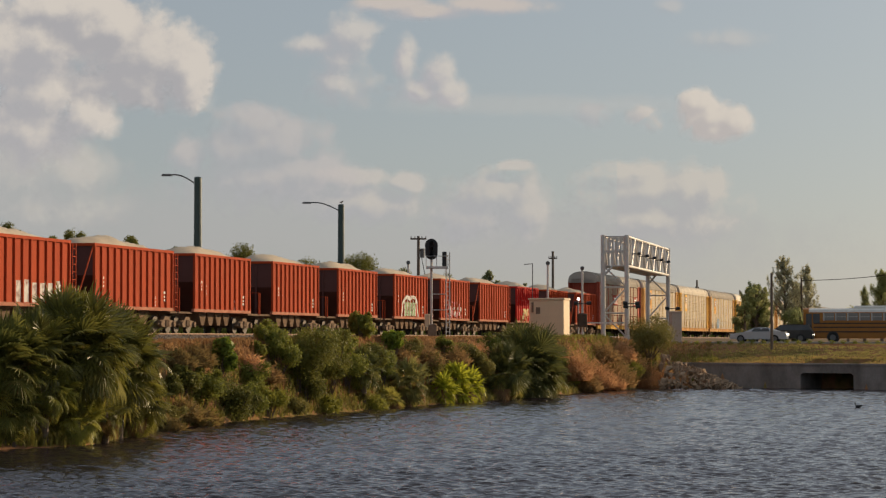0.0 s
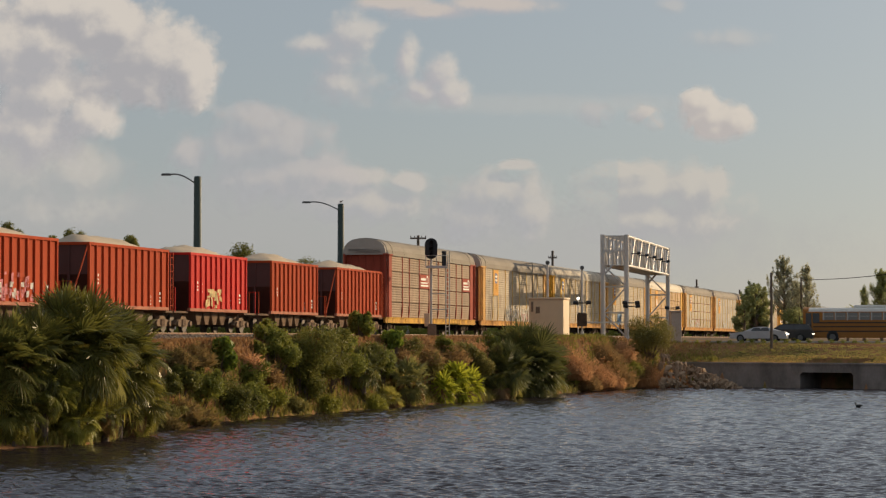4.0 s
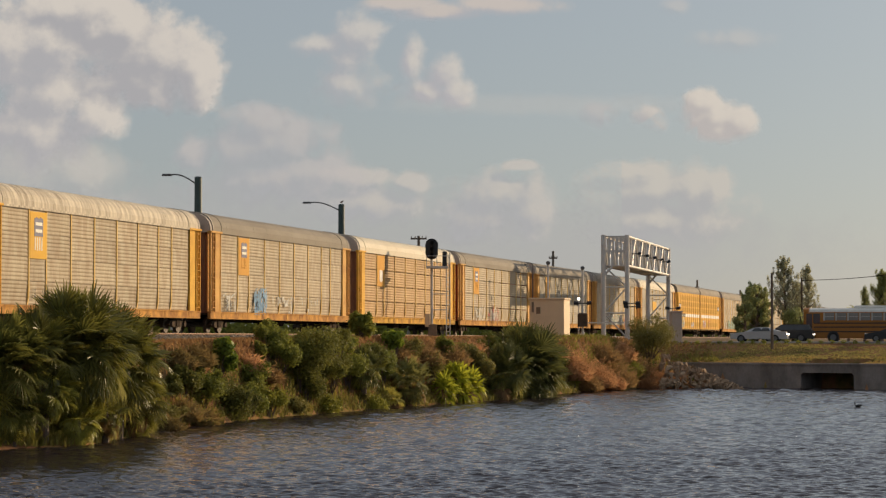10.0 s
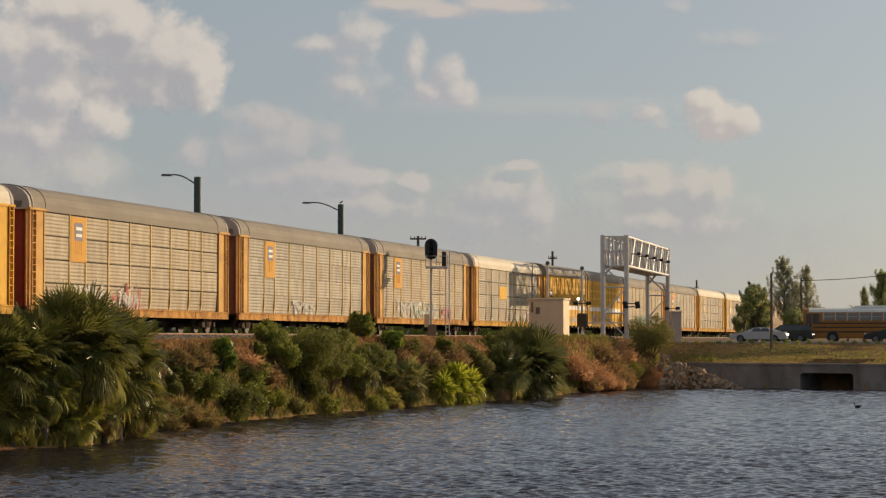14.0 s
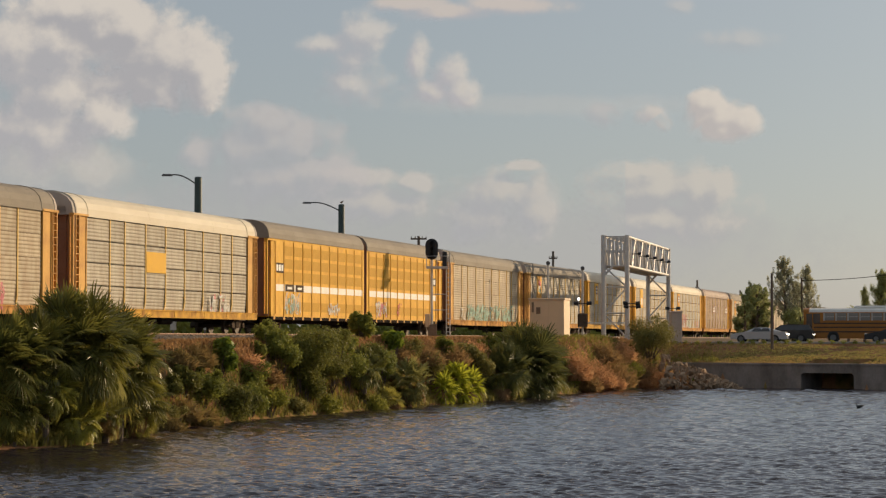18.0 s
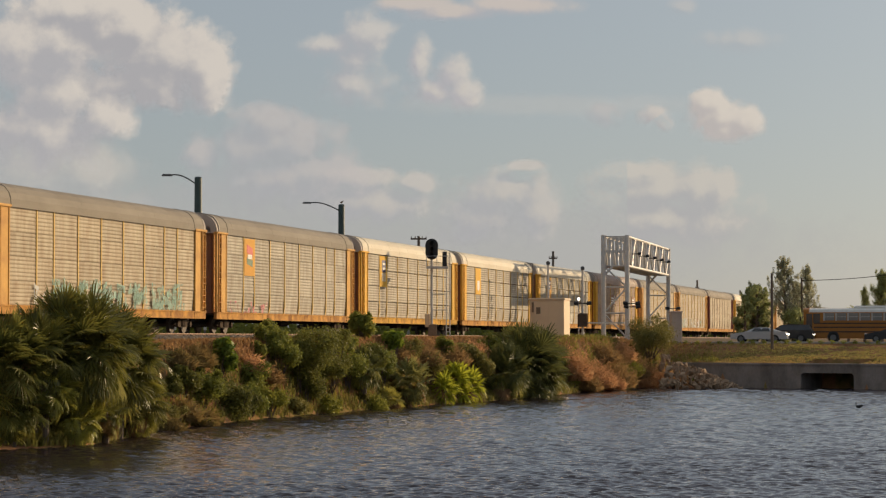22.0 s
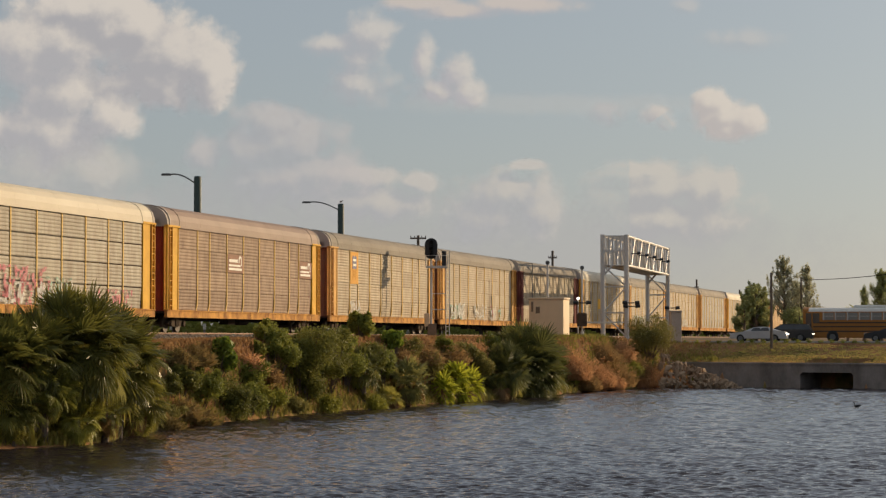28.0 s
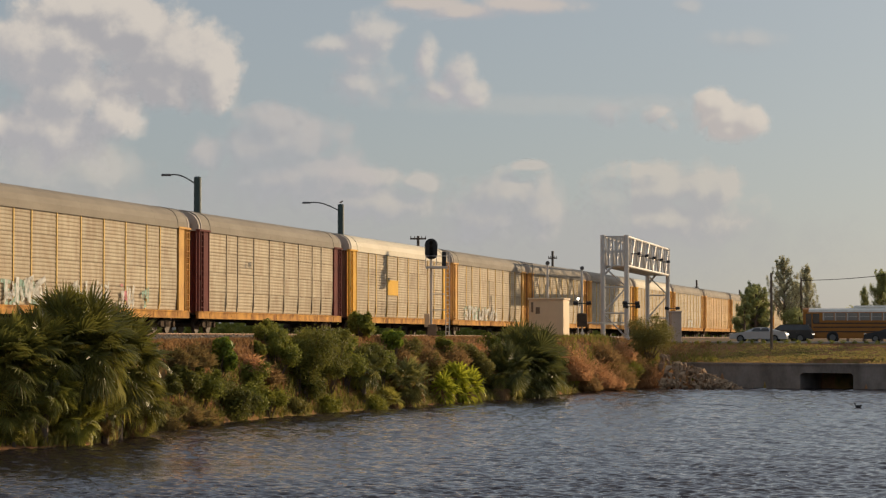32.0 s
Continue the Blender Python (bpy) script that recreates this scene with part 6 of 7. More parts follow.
GRASS = leafy("rough green grass", (0.29, 0.27, 0.065), (0.13, 0.13, 0.036), 0.45, 0.7, dry=(0.24, 0.17, 0.06), dry_part=0.25)
GRASS_DRY = leafy("tired lawn edge", (0.58, 0.38, 0.15), (0.36, 0.26, 0.09), 0.45, 0.8, spec=0.1)
LAWN = leafy("short worn lawn", (0.46, 0.39, 0.13), (0.31, 0.27, 0.085), 0.45, 0.8, spec=0.1)
WEED_STRAW = leafy("mixed straw and green weeds", (0.30, 0.205, 0.085), (0.12, 0.105, 0.035), 0.4, 0.8, dry=(0.2, 0.2, 0.05), dry_part=0.3, spec=0.1)
DRY_WEED = leafy("dull dry weeds", (0.40, 0.26, 0.115), (0.19, 0.12, 0.055), 0.45, 0.8, dry=(0.2, 0.19, 0.06), dry_part=0.25, spec=0.1)
BARK = surface("grey-brown bark", (0.16, 0.12, 0.09), (0.08, 0.06, 0.045), rough=0.95, scale=2, stretch=(1, 1, 0.3))


def fan_mesh(seed, bend, n=34, half=125, wide=0.03, droop=0.35, stalk=1.5):
    """A fan palm leaf of unit blade: a stalk along +x, then stiff folded leaflets whose tips hang; bend turns the blade down."""
    rnd = random.Random(seed)
    v, f = [], []
    turn = Matrix.Rotation(radians(bend), 3, "Y")

    def ribbon(pts, widths, side):
        k = len(v)
        for p, w in zip(pts, widths):
            v.extend([p - side * w, p + side * w])
        f.extend([(k + 2 * i, k + 2 * i + 1, k + 2 * i + 3, k + 2 * i + 2) for i in range(len(pts) - 1)])
    hub = Vector((stalk, 0, -0.1 * stalk))
    ribbon([Vector((0, 0, 0)), Vector((stalk * 0.5, 0, 0.03)), hub], (0.03, 0.022, 0.016), Vector((0, 1, 0)))
    for i in range(n):
        a = radians(-half + 2 * half * (i + rnd.uniform(-0.35, 0.35)) / (n - 1))
        ln = (1 - 0.3 * (abs(a) / radians(half)) ** 2) * rnd.uniform(0.82, 1.1)
        d = turn @ Vector((math.cos(a), math.sin(a), 0.12 * math.cos(2 * a)))
        side = turn @ Vector((-math.sin(a), math.cos(a), 0.6 * (1 if i % 2 else -1))).normalized()
        hang = droop * rnd.uniform(0.5, 1.5)
        p1 = hub + d * ln * 0.42
        p2 = hub + d * ln * 0.78 - Vector((0, 0, hang * ln * 0.12))
        p3 = hub + d * ln * 0.98 - Vector((0, 0, hang * ln * 0.45))
        ribbon([hub, p1, p2, p3], (0.006, wide, 0.7 * wide, 0.003), side)
    me = bpy.data.meshes.new("frond")
    me.from_pydata(v, [], f)
    me.update()
    return me


FANS = [fan_mesh(i, b, 36, 128, 0.035, 0.15 + 0.12 * i) for i, b in enumerate((-12, 5, 22, 40, 58, 72))]
FANS_FAR = [fan_mesh(20 + i, b, 24, 122, 0.052, 0.15 + 0.13 * i, 1.3) for i, b in enumerate((-12, 5, 22, 40, 58, 72))]
STRAPS = [fan_mesh(40 + i, b, 7, 62, 0.075, 0.4 + 0.1 * i, 0.5) for i, b in enumerate((-8, 0, 12, 24, 36, 48))]


def palm(p, hub, radius, n, label, seed, low=-60, leaf=None, dead=0.12, gold=0.15, leaves=None, high=88):
    """A fan palm: a trunk in old leaf bases, and fans that spray from its head, the older ones hanging."""
    rnd = random.Random(seed)
    ob = thing("fan_palm", pose(p.x, p.y, p.z - 0.15), label, "palm", "fan palms on the bank")
    thick = 0.07 * radius + 0.06
    part("trunk", Shape().tube((0, 0, 0), (0.04, 0.02, hub * 0.6), thick * 1.15, thick, n=9).tube((0.04, 0.02, hub * 0.6), (0, 0, hub + 0.12), thick, thick * 0.7, n=9), BARK, ob)
    fans = leaves or FANS
    n = int(n * (1.0 if leaves is STRAPS else 1.3))
    for i in range(n):
        u = (i + rnd.random()) / n
        el = radians(high + (low - high) * u ** 0.85)
        az = i * 2.39996 + rnd.uniform(-0.4, 0.4)
        k = max(0, min(5, int(5.4 * u + rnd.uniform(-0.8, 1.0))))
        sc = radius / (1.9 if leaves is STRAPS else 2.4) * rnd.uniform(0.72, 1.12)
        m = Matrix.Translation((0, 0, hub + rnd.uniform(-0.12, 0.1) * radius)) @ Matrix.Rotation(az, 4, "Z") @ Matrix.Rotation(-el, 4, "Y") @ Matrix.Rotation(radians(rnd.uniform(-38, 38)), 4, "X") @ Matrix.Diagonal((sc, sc, sc, 1))
        old = u > 0.55
        mat = DRY_FROND if old and rnd.random() < dead else FROND_YELLOW if old and rnd.random() < gold else leaf or FROND
        part("frond", fans[k], mat, ob, "", m)
    return ob


def leaf_cloud(centres, n, size, seed, thin=1.0, flat=0.0):
    """Many small bent leaves on the shells of uneven clumps; centres: (x, y, z, rx, ry, rz)."""
    rnd = np.random.default_rng(seed)
    c = np.array(centres, float)
    wts = c[:, 3] * c[:, 5]
    pick = rnd.choice(len(c), n, p=wts / wts.sum())
    d = rnd.normal(size=(n, 3))
    d /= np.linalg.norm(d, axis=1)[:, None]
    r = rnd.random(n) ** 0.3 * (1 + 0.16 * rnd.normal(size=n))
    pos = c[pick, :3] + d * c[pick, 3:] * r[:, None]
    face = 0.75 * d + 0.8 * rnd.normal(size=(n, 3)) + np.array((0, 0, 0.25))     # leaves face outwards and up
    face /= np.linalg.norm(face, axis=1)[:, None]
    a = np.cross(face, rnd.normal(size=(n, 3)))
    a[:, 2] *= 1 - flat
    a /= np.linalg.norm(a, axis=1)[:, None] + 1e-9
    b = np.cross(face, a)
    b /= np.linalg.norm(b, axis=1)[:, None] + 1e-9
    ln = size * (0.6 + 0.8 * rnd.random(n))[:, None]
    w = ln * 0.36 * thin
    bow = np.cross(a, b) * ln * 0.12
    v = np.stack([pos - a * ln * 0.5, pos + b * w + bow, pos + a * ln * 0.5, pos - b * w + bow], 1).reshape(-1, 3)
    f = np.arange(4 * n).reshape(-1, 4)
    me = bpy.data.meshes.new("leaves")
    me.vertices.add(4 * n)
    me.vertices.foreach_set("co", v.ravel())
    me.loops.add(4 * n)
    me.loops.foreach_set("vertex_index", f.ravel().astype(np.int32))
    me.polygons.add(n)
    me.polygons.foreach_set("loop_start", (np.arange(n) * 4).astype(np.int32))
    me.update(calc_edges=True)
    me.validate()
    return me


def shrub(p, w, h, label, material, seed, n=1500, size=0.16, thin=1.0, clumps=9, name="shrub", category="shrub"):
    """A bush of a few large lobes with small sprigs breaking its outline."""
    rnd = random.Random(seed)
    ob = thing(name, pose(p.x, p.y, p.z - 0.1), label, category, "shrubs on the bank" if name == "shrub" else "")
    cs = []
    big = max(4, int(clumps * 0.8))
    for i in range(big):
        a = 6.28 * (i + rnd.random() * 0.7) / big
        r = rnd.uniform(0.15, 0.85) * w * 0.36
        k = w * rnd.uniform(0.12, 0.25)
        rz = min(k * rnd.uniform(0.75, 1.05), h * 0.42)
        z = max(rz * 0.75, (h - rz) * rnd.uniform(0.45, 0.97))
        cs.append((r * math.cos(a), r * math.sin(a), z, k, k, rz))
    for i in range(clumps):
        x, y, z, k, _, rz = rnd.choice(cs[:big])
        a, e = rnd.random() * 6.28, rnd.uniform(-0.5, 1.3)
        q = rnd.uniform(0.8, 1.05)
        s_ = k * rnd.uniform(0.22, 0.42)
        cs.append((x + q * k * math.cos(a) * math.cos(e), y + q * k * math.sin(a) * math.cos(e), max(s_, z + q * rz * math.sin(e)), s_, s_, s_ * rnd.uniform(0.8, 1.5)))
    for i, q in enumerate(cs):
        part("stem", Shape().tube((q[0] * 0.25, q[1] * 0.25, 0), q[:3], 0.05 if i < big else 0.025, 0.012, n=5), BARK, ob)
    part("foliage", leaf_cloud(cs, n, size, seed, thin), material, ob)
    return ob


def dry_clump(p, w, h, label, material, seed, n=900):
    """A stand of thin withered stalks with side twigs."""
    rnd = np.random.default_rng(seed)
    ob = thing("dry_weeds", pose(p.x, p.y, p.z - 0.05), label, "weeds", "withered weeds on the bank")
    v, f = [], []
    for _ in range(n):
        r, a = w * 0.5 * rnd.random() ** 0.6, rnd.random() * 6.28
        x, y = r * math.cos(a), r * math.sin(a)
        tall = h * (1 - 0.75 * (2 * r / w) ** 1.5) * (0.25 + 0.85 * rnd.random() ** 1.3)
        lx, ly = (rnd.normal(size=2) * 0.28 + np.array((x, y)) / w * 0.5) * tall
        t = rnd.random() * 3.14
        cw, sw = math.cos(t) * 0.016, math.sin(t) * 0.016
        k = len(v)
        v += [(x - cw, y - sw, 0), (x + cw, y + sw, 0), (x + lx * 0.4 + cw, y + ly * 0.4 + sw, tall * 0.6), (x + lx * 0.4 - cw, y + ly * 0.4 - sw, tall * 0.6), (x + lx, y + ly, tall)]
        f += [(k, k + 1, k + 2, k + 3), (k + 3, k + 2, k + 4)]
        for _ in range(3):
            g = 0.35 + 0.55 * rnd.random()
            bx, by, bz = x + lx * g * g, y + ly * g * g, tall * g
            dx, dy, dz = rnd.normal(size=3) * 0.09
            k = len(v)
            v += [(bx, by, bz), (bx + dx + cw * 1.5, by + dy + sw * 1.5, bz + abs(dz) + 0.03), (bx + dx * 2, by + dy * 2, bz + abs(dz) * 1.4)]
            f.append((k, k + 1, k + 2))
    part("stalks", Shape().add(v, f), material, ob)
    return ob


def bank_spot(x, y):
    """The bank point seen at (x, y): march along the sight line until it meets the ground."""
    d = place(x, y, 1.0) - EYE
    t = 60.0
    while t < 260:
        q = EYE + d * t
        if ground_z(q.x, q.y) >= q.z:
            return q
        t += 0.2
    return EYE + d * t


def blob(x, top, bottom, width, label, material, seed, **kw):
    """A shrub from its outline: its foot on the bank, its height and width."""
    p = bank_spot(x, bottom)
    k = p.y / FOCAL
    kw["n"] = int(kw.get("n", 1500) * 3)
    kw["size"] = kw.get("size", 0.16) * 0.64
    return shrub(p, width * k * 1.25, (bottom - top) * k * 1.12, label, material, seed, **kw)


def palm_at(x, hub, bottom, reach, n, label, seed, **kw):
    """A palm by its head, foot and crown radius."""
    p = bank_spot(x, bottom)
    k = p.y / FOCAL
    if x > 500:
        kw.setdefault("leaves", FANS_FAR)
    return palm(p, (bottom - hub) * k, reach * k, n, label, seed, **kw)


def dry_at(x, top, bottom, width, label, material, seed, n=900):
    p = bank_spot(x, bottom)
    k = p.y / FOCAL
    return dry_clump(p, width * k, (bottom - top) * k * 1.1, label, material, seed, n)


palm_at(128, 618, 776, 116, 190, "large dense fan palm with dark glossy leaves beside the water", 1, low=-58, dead=0.05, gold=0.1)
palm_at(208, 640, 774, 96, 150, "leaning fan palm with hanging lit leaves over the water", 2, low=-80, gold=0.2)
palm_at(238, 706, 778, 66, 80, "low fan palm with drooping yellowish leaves at the water", 3, low=-82, dead=0.25, gold=0.4)
# sunlit strands low in the big crowns are put into this leaf colour
palm_at(78, 672, 786, 64, 80, "drooping fan palm at the foot of a larger one, sunlight put into golden leaves", 9, low=-88, leaf=FROND_LIT, gold=0.4, high=40)
palm_at(136, 736, 784, 56, 60, "small fan palm hanging into the water", 11, low=-82, leaf=FROND_LIT, gold=0.3)
palm_at(60, 622, 774, 84, 110, "fan palm crowded between larger ones", 15, low=-70, dead=0.05, gold=0.1)
# shade over the next two palms is put into their dark leaf colour
palm_at(4, 640, 776, 92, 120, "fan palm at the water's edge, shade put into its dark leaf colour", 8, low=-82, leaf=LEAF_DARK)
palm_at(22, 714, 784, 66, 80, "low fan palm at the water's edge, shade put into its dark leaf colour", 12, low=-84, leaf=LEAF_DARK)
palm_at(186, 722, 786, 50, 50, "low fan palm with dead leaves at the water", 16, low=-84, dead=0.4, gold=0.3)
palm_at(926, 646, 704, 80, 210, "bushy fan palm with fine grey-green leaves on the bank", 4, low=-84, leaf=FROND_DEEP, dead=0.05, gold=0.12, leaves=FANS, high=72)
palm_at(950, 658, 704, 50, 100, "low fan palm leaning over the water", 13, low=-84, leaf=FROND_DEEP, gold=0.3, leaves=FANS)
palm_at(890, 656, 708, 58, 100, "low dark fan palm on the bank", 14, low=-80, leaf=FROND_DEEP, leaves=FANS)
palm_at(642, 650, 720, 46, 52, "young fan palm with a dark round crown on a short trunk", 5, low=-48, leaf=FROND_DEEP, gold=0.1)
palm_at(722, 668, 722, 50, 54, "young fan palm with spiky pale leaves", 6, low=-78, leaf=FROND_PALE, gold=0.4, dead=0.25)
palm_at(690, 702, 724, 34, 30, "low palm clump with yellowed leaves", 7, low=-60, leaf=FROND_YELLOW, dead=0.4)
for x_, y_, b_, r_ in ((784, 684, 716, 44), (806, 668, 710, 50), (832, 678, 712, 46), (818, 694, 716, 38)):
    palm_at(x_, y_, b_, r_, 60, "yellow-green strap-leaved plant overhanging the water", int(x_), low=-35, leaves=STRAPS, leaf=STRAP_LEAF, dead=0.1, gold=0.1)

DENSE = "dense dark green shrub on the canal bank"
blob(387, 600, 668, 56, "bright green young shrub on the bank", LEAF_BRIGHT, 20, n=1200, size=0.36, clumps=16)
blob(322, 642, 698, 66, DENSE, LEAF_DARK, 21, n=2400, size=0.2)
blob(356, 660, 722, 84, DENSE, LEAF, 39, n=2600)
blob(408, 668, 742, 116, DENSE, LEAF_DARK, 22, n=4200, clumps=12)
blob(440, 676, 742, 70, DENSE, LEAF, 44, n=2400)
blob(474, 682, 740, 62, "yellow-green low shrub at the waterline", LEAF_LIME, 23, n=2300)
blob(488, 572, 672, 84, DENSE, LEAF, 24, n=3200, size=0.18)
blob(530, 578, 692, 118, DENSE, LEAF_DARK, 25, n=5200, size=0.17, clumps=14)
blob(582, 580, 694, 112, DENSE, LEAF_DARK, 45, n=4800, size=0.17, clumps=14)
blob(612, 588, 690, 84, DENSE, LEAF, 28, n=3200, size=0.18)
blob(540, 640, 716, 90, DENSE, LEAF_DARK, 46, n=3200, size=0.17)
blob(575, 694, 730, 96, "low yellow-green weeds at the waterline", LEAF_LIME, 26, n=2400)
blob(520, 700, 734, 60, "low olive weeds at the waterline", LEAF_OLIVE, 47, n=1400)
blob(636, 552, 600, 48, "small upright green shrub beside the track", LEAF, 27, n=1000, size=0.34, clumps=16)
blob(694, 586, 634, 38, "small leafy green shrub on the bank", LEAF_BRIGHT, 29, n=700, size=0.34, clumps=16)
blob(660, 696, 726, 66, "low yellow-green weeds at the waterline", LEAF_LIME, 31, n=1500)
blob(676, 620, 680, 70, DENSE, LEAF, 48, n=2400)
blob(456, 602, 634, 50, "small yellow-green shrub on the bank", LEAF_LIME, 32, n=1400)
blob(760, 620, 680, 70, "olive scrub on the bank", LEAF_OLIVE, 49, n=2000)
blob(786, 594, 644, 40, "thin green shrub among dry weeds", LEAF, 38, n=1000)
blob(846, 616, 694, 56, "olive scrub on the bank", LEAF_OLIVE, 42, n=2000)
blob(862, 588, 648, 60, "leafy green scrub on the bank", LEAF, 43, n=1900)
blob(720, 600, 648, 60, "olive scrub on the bank", LEAF_OLIVE, 51, n=1800)
blob(660, 606, 660, 66, DENSE, LEAF_DARK, 52, n=2200)
blob(440, 640, 690, 70, DENSE, LEAF, 53, n=2000)
blob(300, 660, 704, 52, DENSE, LEAF_DARK, 54, n=1500)
blob(812, 606, 654, 60, "olive scrub among dry weeds", LEAF_OLIVE, 55, n=1700)
blob(1147, 563, 632, 94, "rounded feathery olive-green bush on the bank shoulder", LEAF_OLIVE, 33, n=5200, size=0.22, clumps=18, thin=0.45)
blob(1116, 640, 686, 46, "small bright green shrub above the water", LEAF_LIME, 34, n=1200, thin=0.6)
blob(1014, 662, 688, 34, "small green shrub above the water", LEAF_LIME, 37, n=800, thin=0.6)
blob(306, 716, 754, 58, "straw-green scrub at the waterline", LEAF_OLIVE, 40, n=1300, thin=0.5)

RED_WEEDS = "withered reddish weeds on the bank"
for k_, (x_, a_, b_, w_, m_) in enumerate(((1010, 608, 672, 70, "r"), (1046, 630, 684, 84, "r"), (1082, 622, 684, 84, "d"), (1060, 600, 640, 70, "d"), (1150, 640, 687, 84, "r"), (1188, 650, 689, 66, "r"), (1098, 600, 640, 50, "r"), (1030, 650, 690, 64, "d"), (1070, 652, 688, 70, "r"), (1120, 620, 668, 70, "d"),
                                              (740, 600, 646, 84, "d"), (790, 602, 646, 80, "d"), (836, 600, 640, 70, "r"), (706, 608, 650, 60, "d"), (310, 612, 650, 70, "s"), (344, 606, 648, 60, "s"), (440, 624, 660, 60, "r"), (320, 704, 744, 70, "s"), (354, 722, 754, 60, "s"), (296, 734, 766, 56, "s"), (470, 640, 676, 50, "d"))):
    dry_at(x_, a_, b_, w_, RED_WEEDS if m_ == "r" else "dull dry weeds on the bank" if m_ == "d" else "straw-coloured dry grass clump on the bank", {"r": LEAF_BROWN, "d": DRY_WEED, "s": WEED_STRAW}[m_], 600 + k_, 1500)

rs = random.Random(77)
KINDS = ((LEAF_OLIVE, "low olive weed clump on the bank"), (LEAF, "low green weed clump on the bank"), (LEAF_DARK, "low dark green weed clump on the bank"))
for i_ in range(24):
    x_ = rs.uniform(290, 1000)
    lo_ = 752 - (x_ - 310) * 0.085
    y_ = lo_ - 4 - (lo_ - 640) * rs.random() ** 1.5
    m_, l_ = KINDS[rs.choices((0, 1, 2), (0.45, 0.3, 0.25))[0]]
    hgt = rs.uniform(12, 26)
    blob(x_, y_ - hgt, y_, rs.uniform(24, 48), l_, m_, 300 + i_, n=420, size=0.17, clumps=5)


def tuft_field(name, label, material, spots, n, tall, seed, blades=5):
    """Thousands of bent blades scattered over a stretch of the bank."""
    rnd = np.random.default_rng(seed)
    v, f = [], []
    for _ in range(n):
        p = spots(rnd)
        if p is None:
            continue
        for _ in range(blades):
            a = rnd.random() * 6.28
            h = tall * (0.5 + 0.8 * rnd.random())
            lean = rnd.random() * 1.1 * h
            w = 0.012 + 0.02 * rnd.random()
            x, y = p[0] + rnd.normal() * 0.1, p[1] + rnd.normal() * 0.1
            ca, sa = math.cos(a), math.sin(a)
            k = len(v)
            v += [(x - sa * w, y + ca * w, p[2] - 0.05), (x + sa * w, y - ca * w, p[2] - 0.05), (x + ca * lean * 0.4 + sa * w, y + sa * lean * 0.4 - ca * w, p[2] + h * 0.6), (x + ca * lean * 0.4 - sa * w, y + sa * lean * 0.4 + ca * w, p[2] + h * 0.6), (x + ca * lean, y + sa * lean, p[2] + h)]
            f += [(k, k + 1, k + 2, k + 3), (k + 3, k + 2, k + 4)]
    me = bpy.data.meshes.new(name)
    me.from_pydata(v, [], f)
    me.update()
    return tagged(put(name, me, material), label, "grass", kind="stuff")


def on_bank(lo, hi, a0, a1):
    def spot(rnd):
        a = rnd.uniform(a0, a1)
        sh = shore_at(a)
        q = 3.6 + (sh - 3.6) * rnd.uniform(lo, hi)
        p = on_track(a, q)
        z = ground_z(p.x, p.y)
        return (p.x, p.y, z) if z > 0.02 else None
    return spot


tuft_field("dry_grass", "reddish dry grass over the railway bank", STRAW, on_bank(0.03, 0.95, 95, 225), 12000, 0.2, 1)
tuft_field("bank_grass", "mixed green and straw grass low on the bank", GRASS, on_bank(0.62, 1.03, 90, 215), 6000, 0.36, 2)


def on_slope(rnd):
    t = rnd.uniform(0, 62)
    q = rnd.uniform(0.8, 9.3) if rnd.random() < 0.75 else rnd.uniform(11.2, 14.5)
    p = WALL_A + WALL_DIR * t + WALL_OUT * q
    if axes(p.x, p.y)[0] > cross0 - 0.3:
        return None
    return (p.x, p.y, ground_z(p.x, p.y))


tuft_field("slope_grass", "short patchy green-brown grass above the headwall", LAWN, on_slope, 9000, 0.09, 3, 5)
hedge = thing("hedge_row", pose(0, 0, 0), "row of low clipped shrubs along the pavement", "hedge")
for i_ in range(26):
    q = on_track(cross0 - 0.6, 12 + i_ * 0.95, 0)
    q.z = ground_z(q.x, q.y)
    part("low_shrub", leaf_cloud([(0, 0, 0.14, 0.24, 0.24, 0.16)], 90, 0.1, i_), LEAF, hedge, "", Matrix.Translation(q))


def tree(x, base_depth, top, width, seed, label, leaf=None, n=5000, size=0.4, clumps=16, spread=0.5, low=0.25, spot=None, clump=1.0, thin=0.6):
    p = place(x, 600, base_depth)
    if spot is not None:
        p = spot
    p.z = ground_z(p.x, p.y)
    rnd = random.Random(seed)
    k = base_depth / FOCAL
    h, w = (600.5 - top) * k + EYE.z - p.z, width * k
    ob = thing("tree", pose(p.x, p.y, p.z - 0.1), label, "tree", "trees beyond the road")
    part("trunk", Shape().tube((0, 0, 0), (0.1, 0, h * 0.45), 0.05 * h ** 0.7 + 0.06, 0.1, n=8).tube((0.1, 0, h * 0.45), (0, 0, h * 0.9), 0.1, 0.03, n=6), BARK, ob)
    cs = []
    for i in range(clumps):
        z = h * (low + (0.93 - low) * (i + 0.5) / clumps)
        shape = math.sin(math.pi * min(1, 0.25 + 0.75 * (z / h - low) / (1 - low))) ** spread
        a = rnd.random() * 6.28
        r = w * 0.36 * shape * rnd.uniform(0.3, 1)
        s_ = w * rnd.uniform(0.10, 0.2) * (0.5 + 0.5 * shape) * clump
        c = (r * math.cos(a), r * math.sin(a), z)
        cs.append((*c, s_, s_, s_ * rnd.uniform(0.7, 1.2)))
        part("limb", Shape().tube((0.05, 0, z * 0.8), c, 0.06, 0.02, n=5), BARK, ob)
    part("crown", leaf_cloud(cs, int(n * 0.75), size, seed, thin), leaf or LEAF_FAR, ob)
    return ob


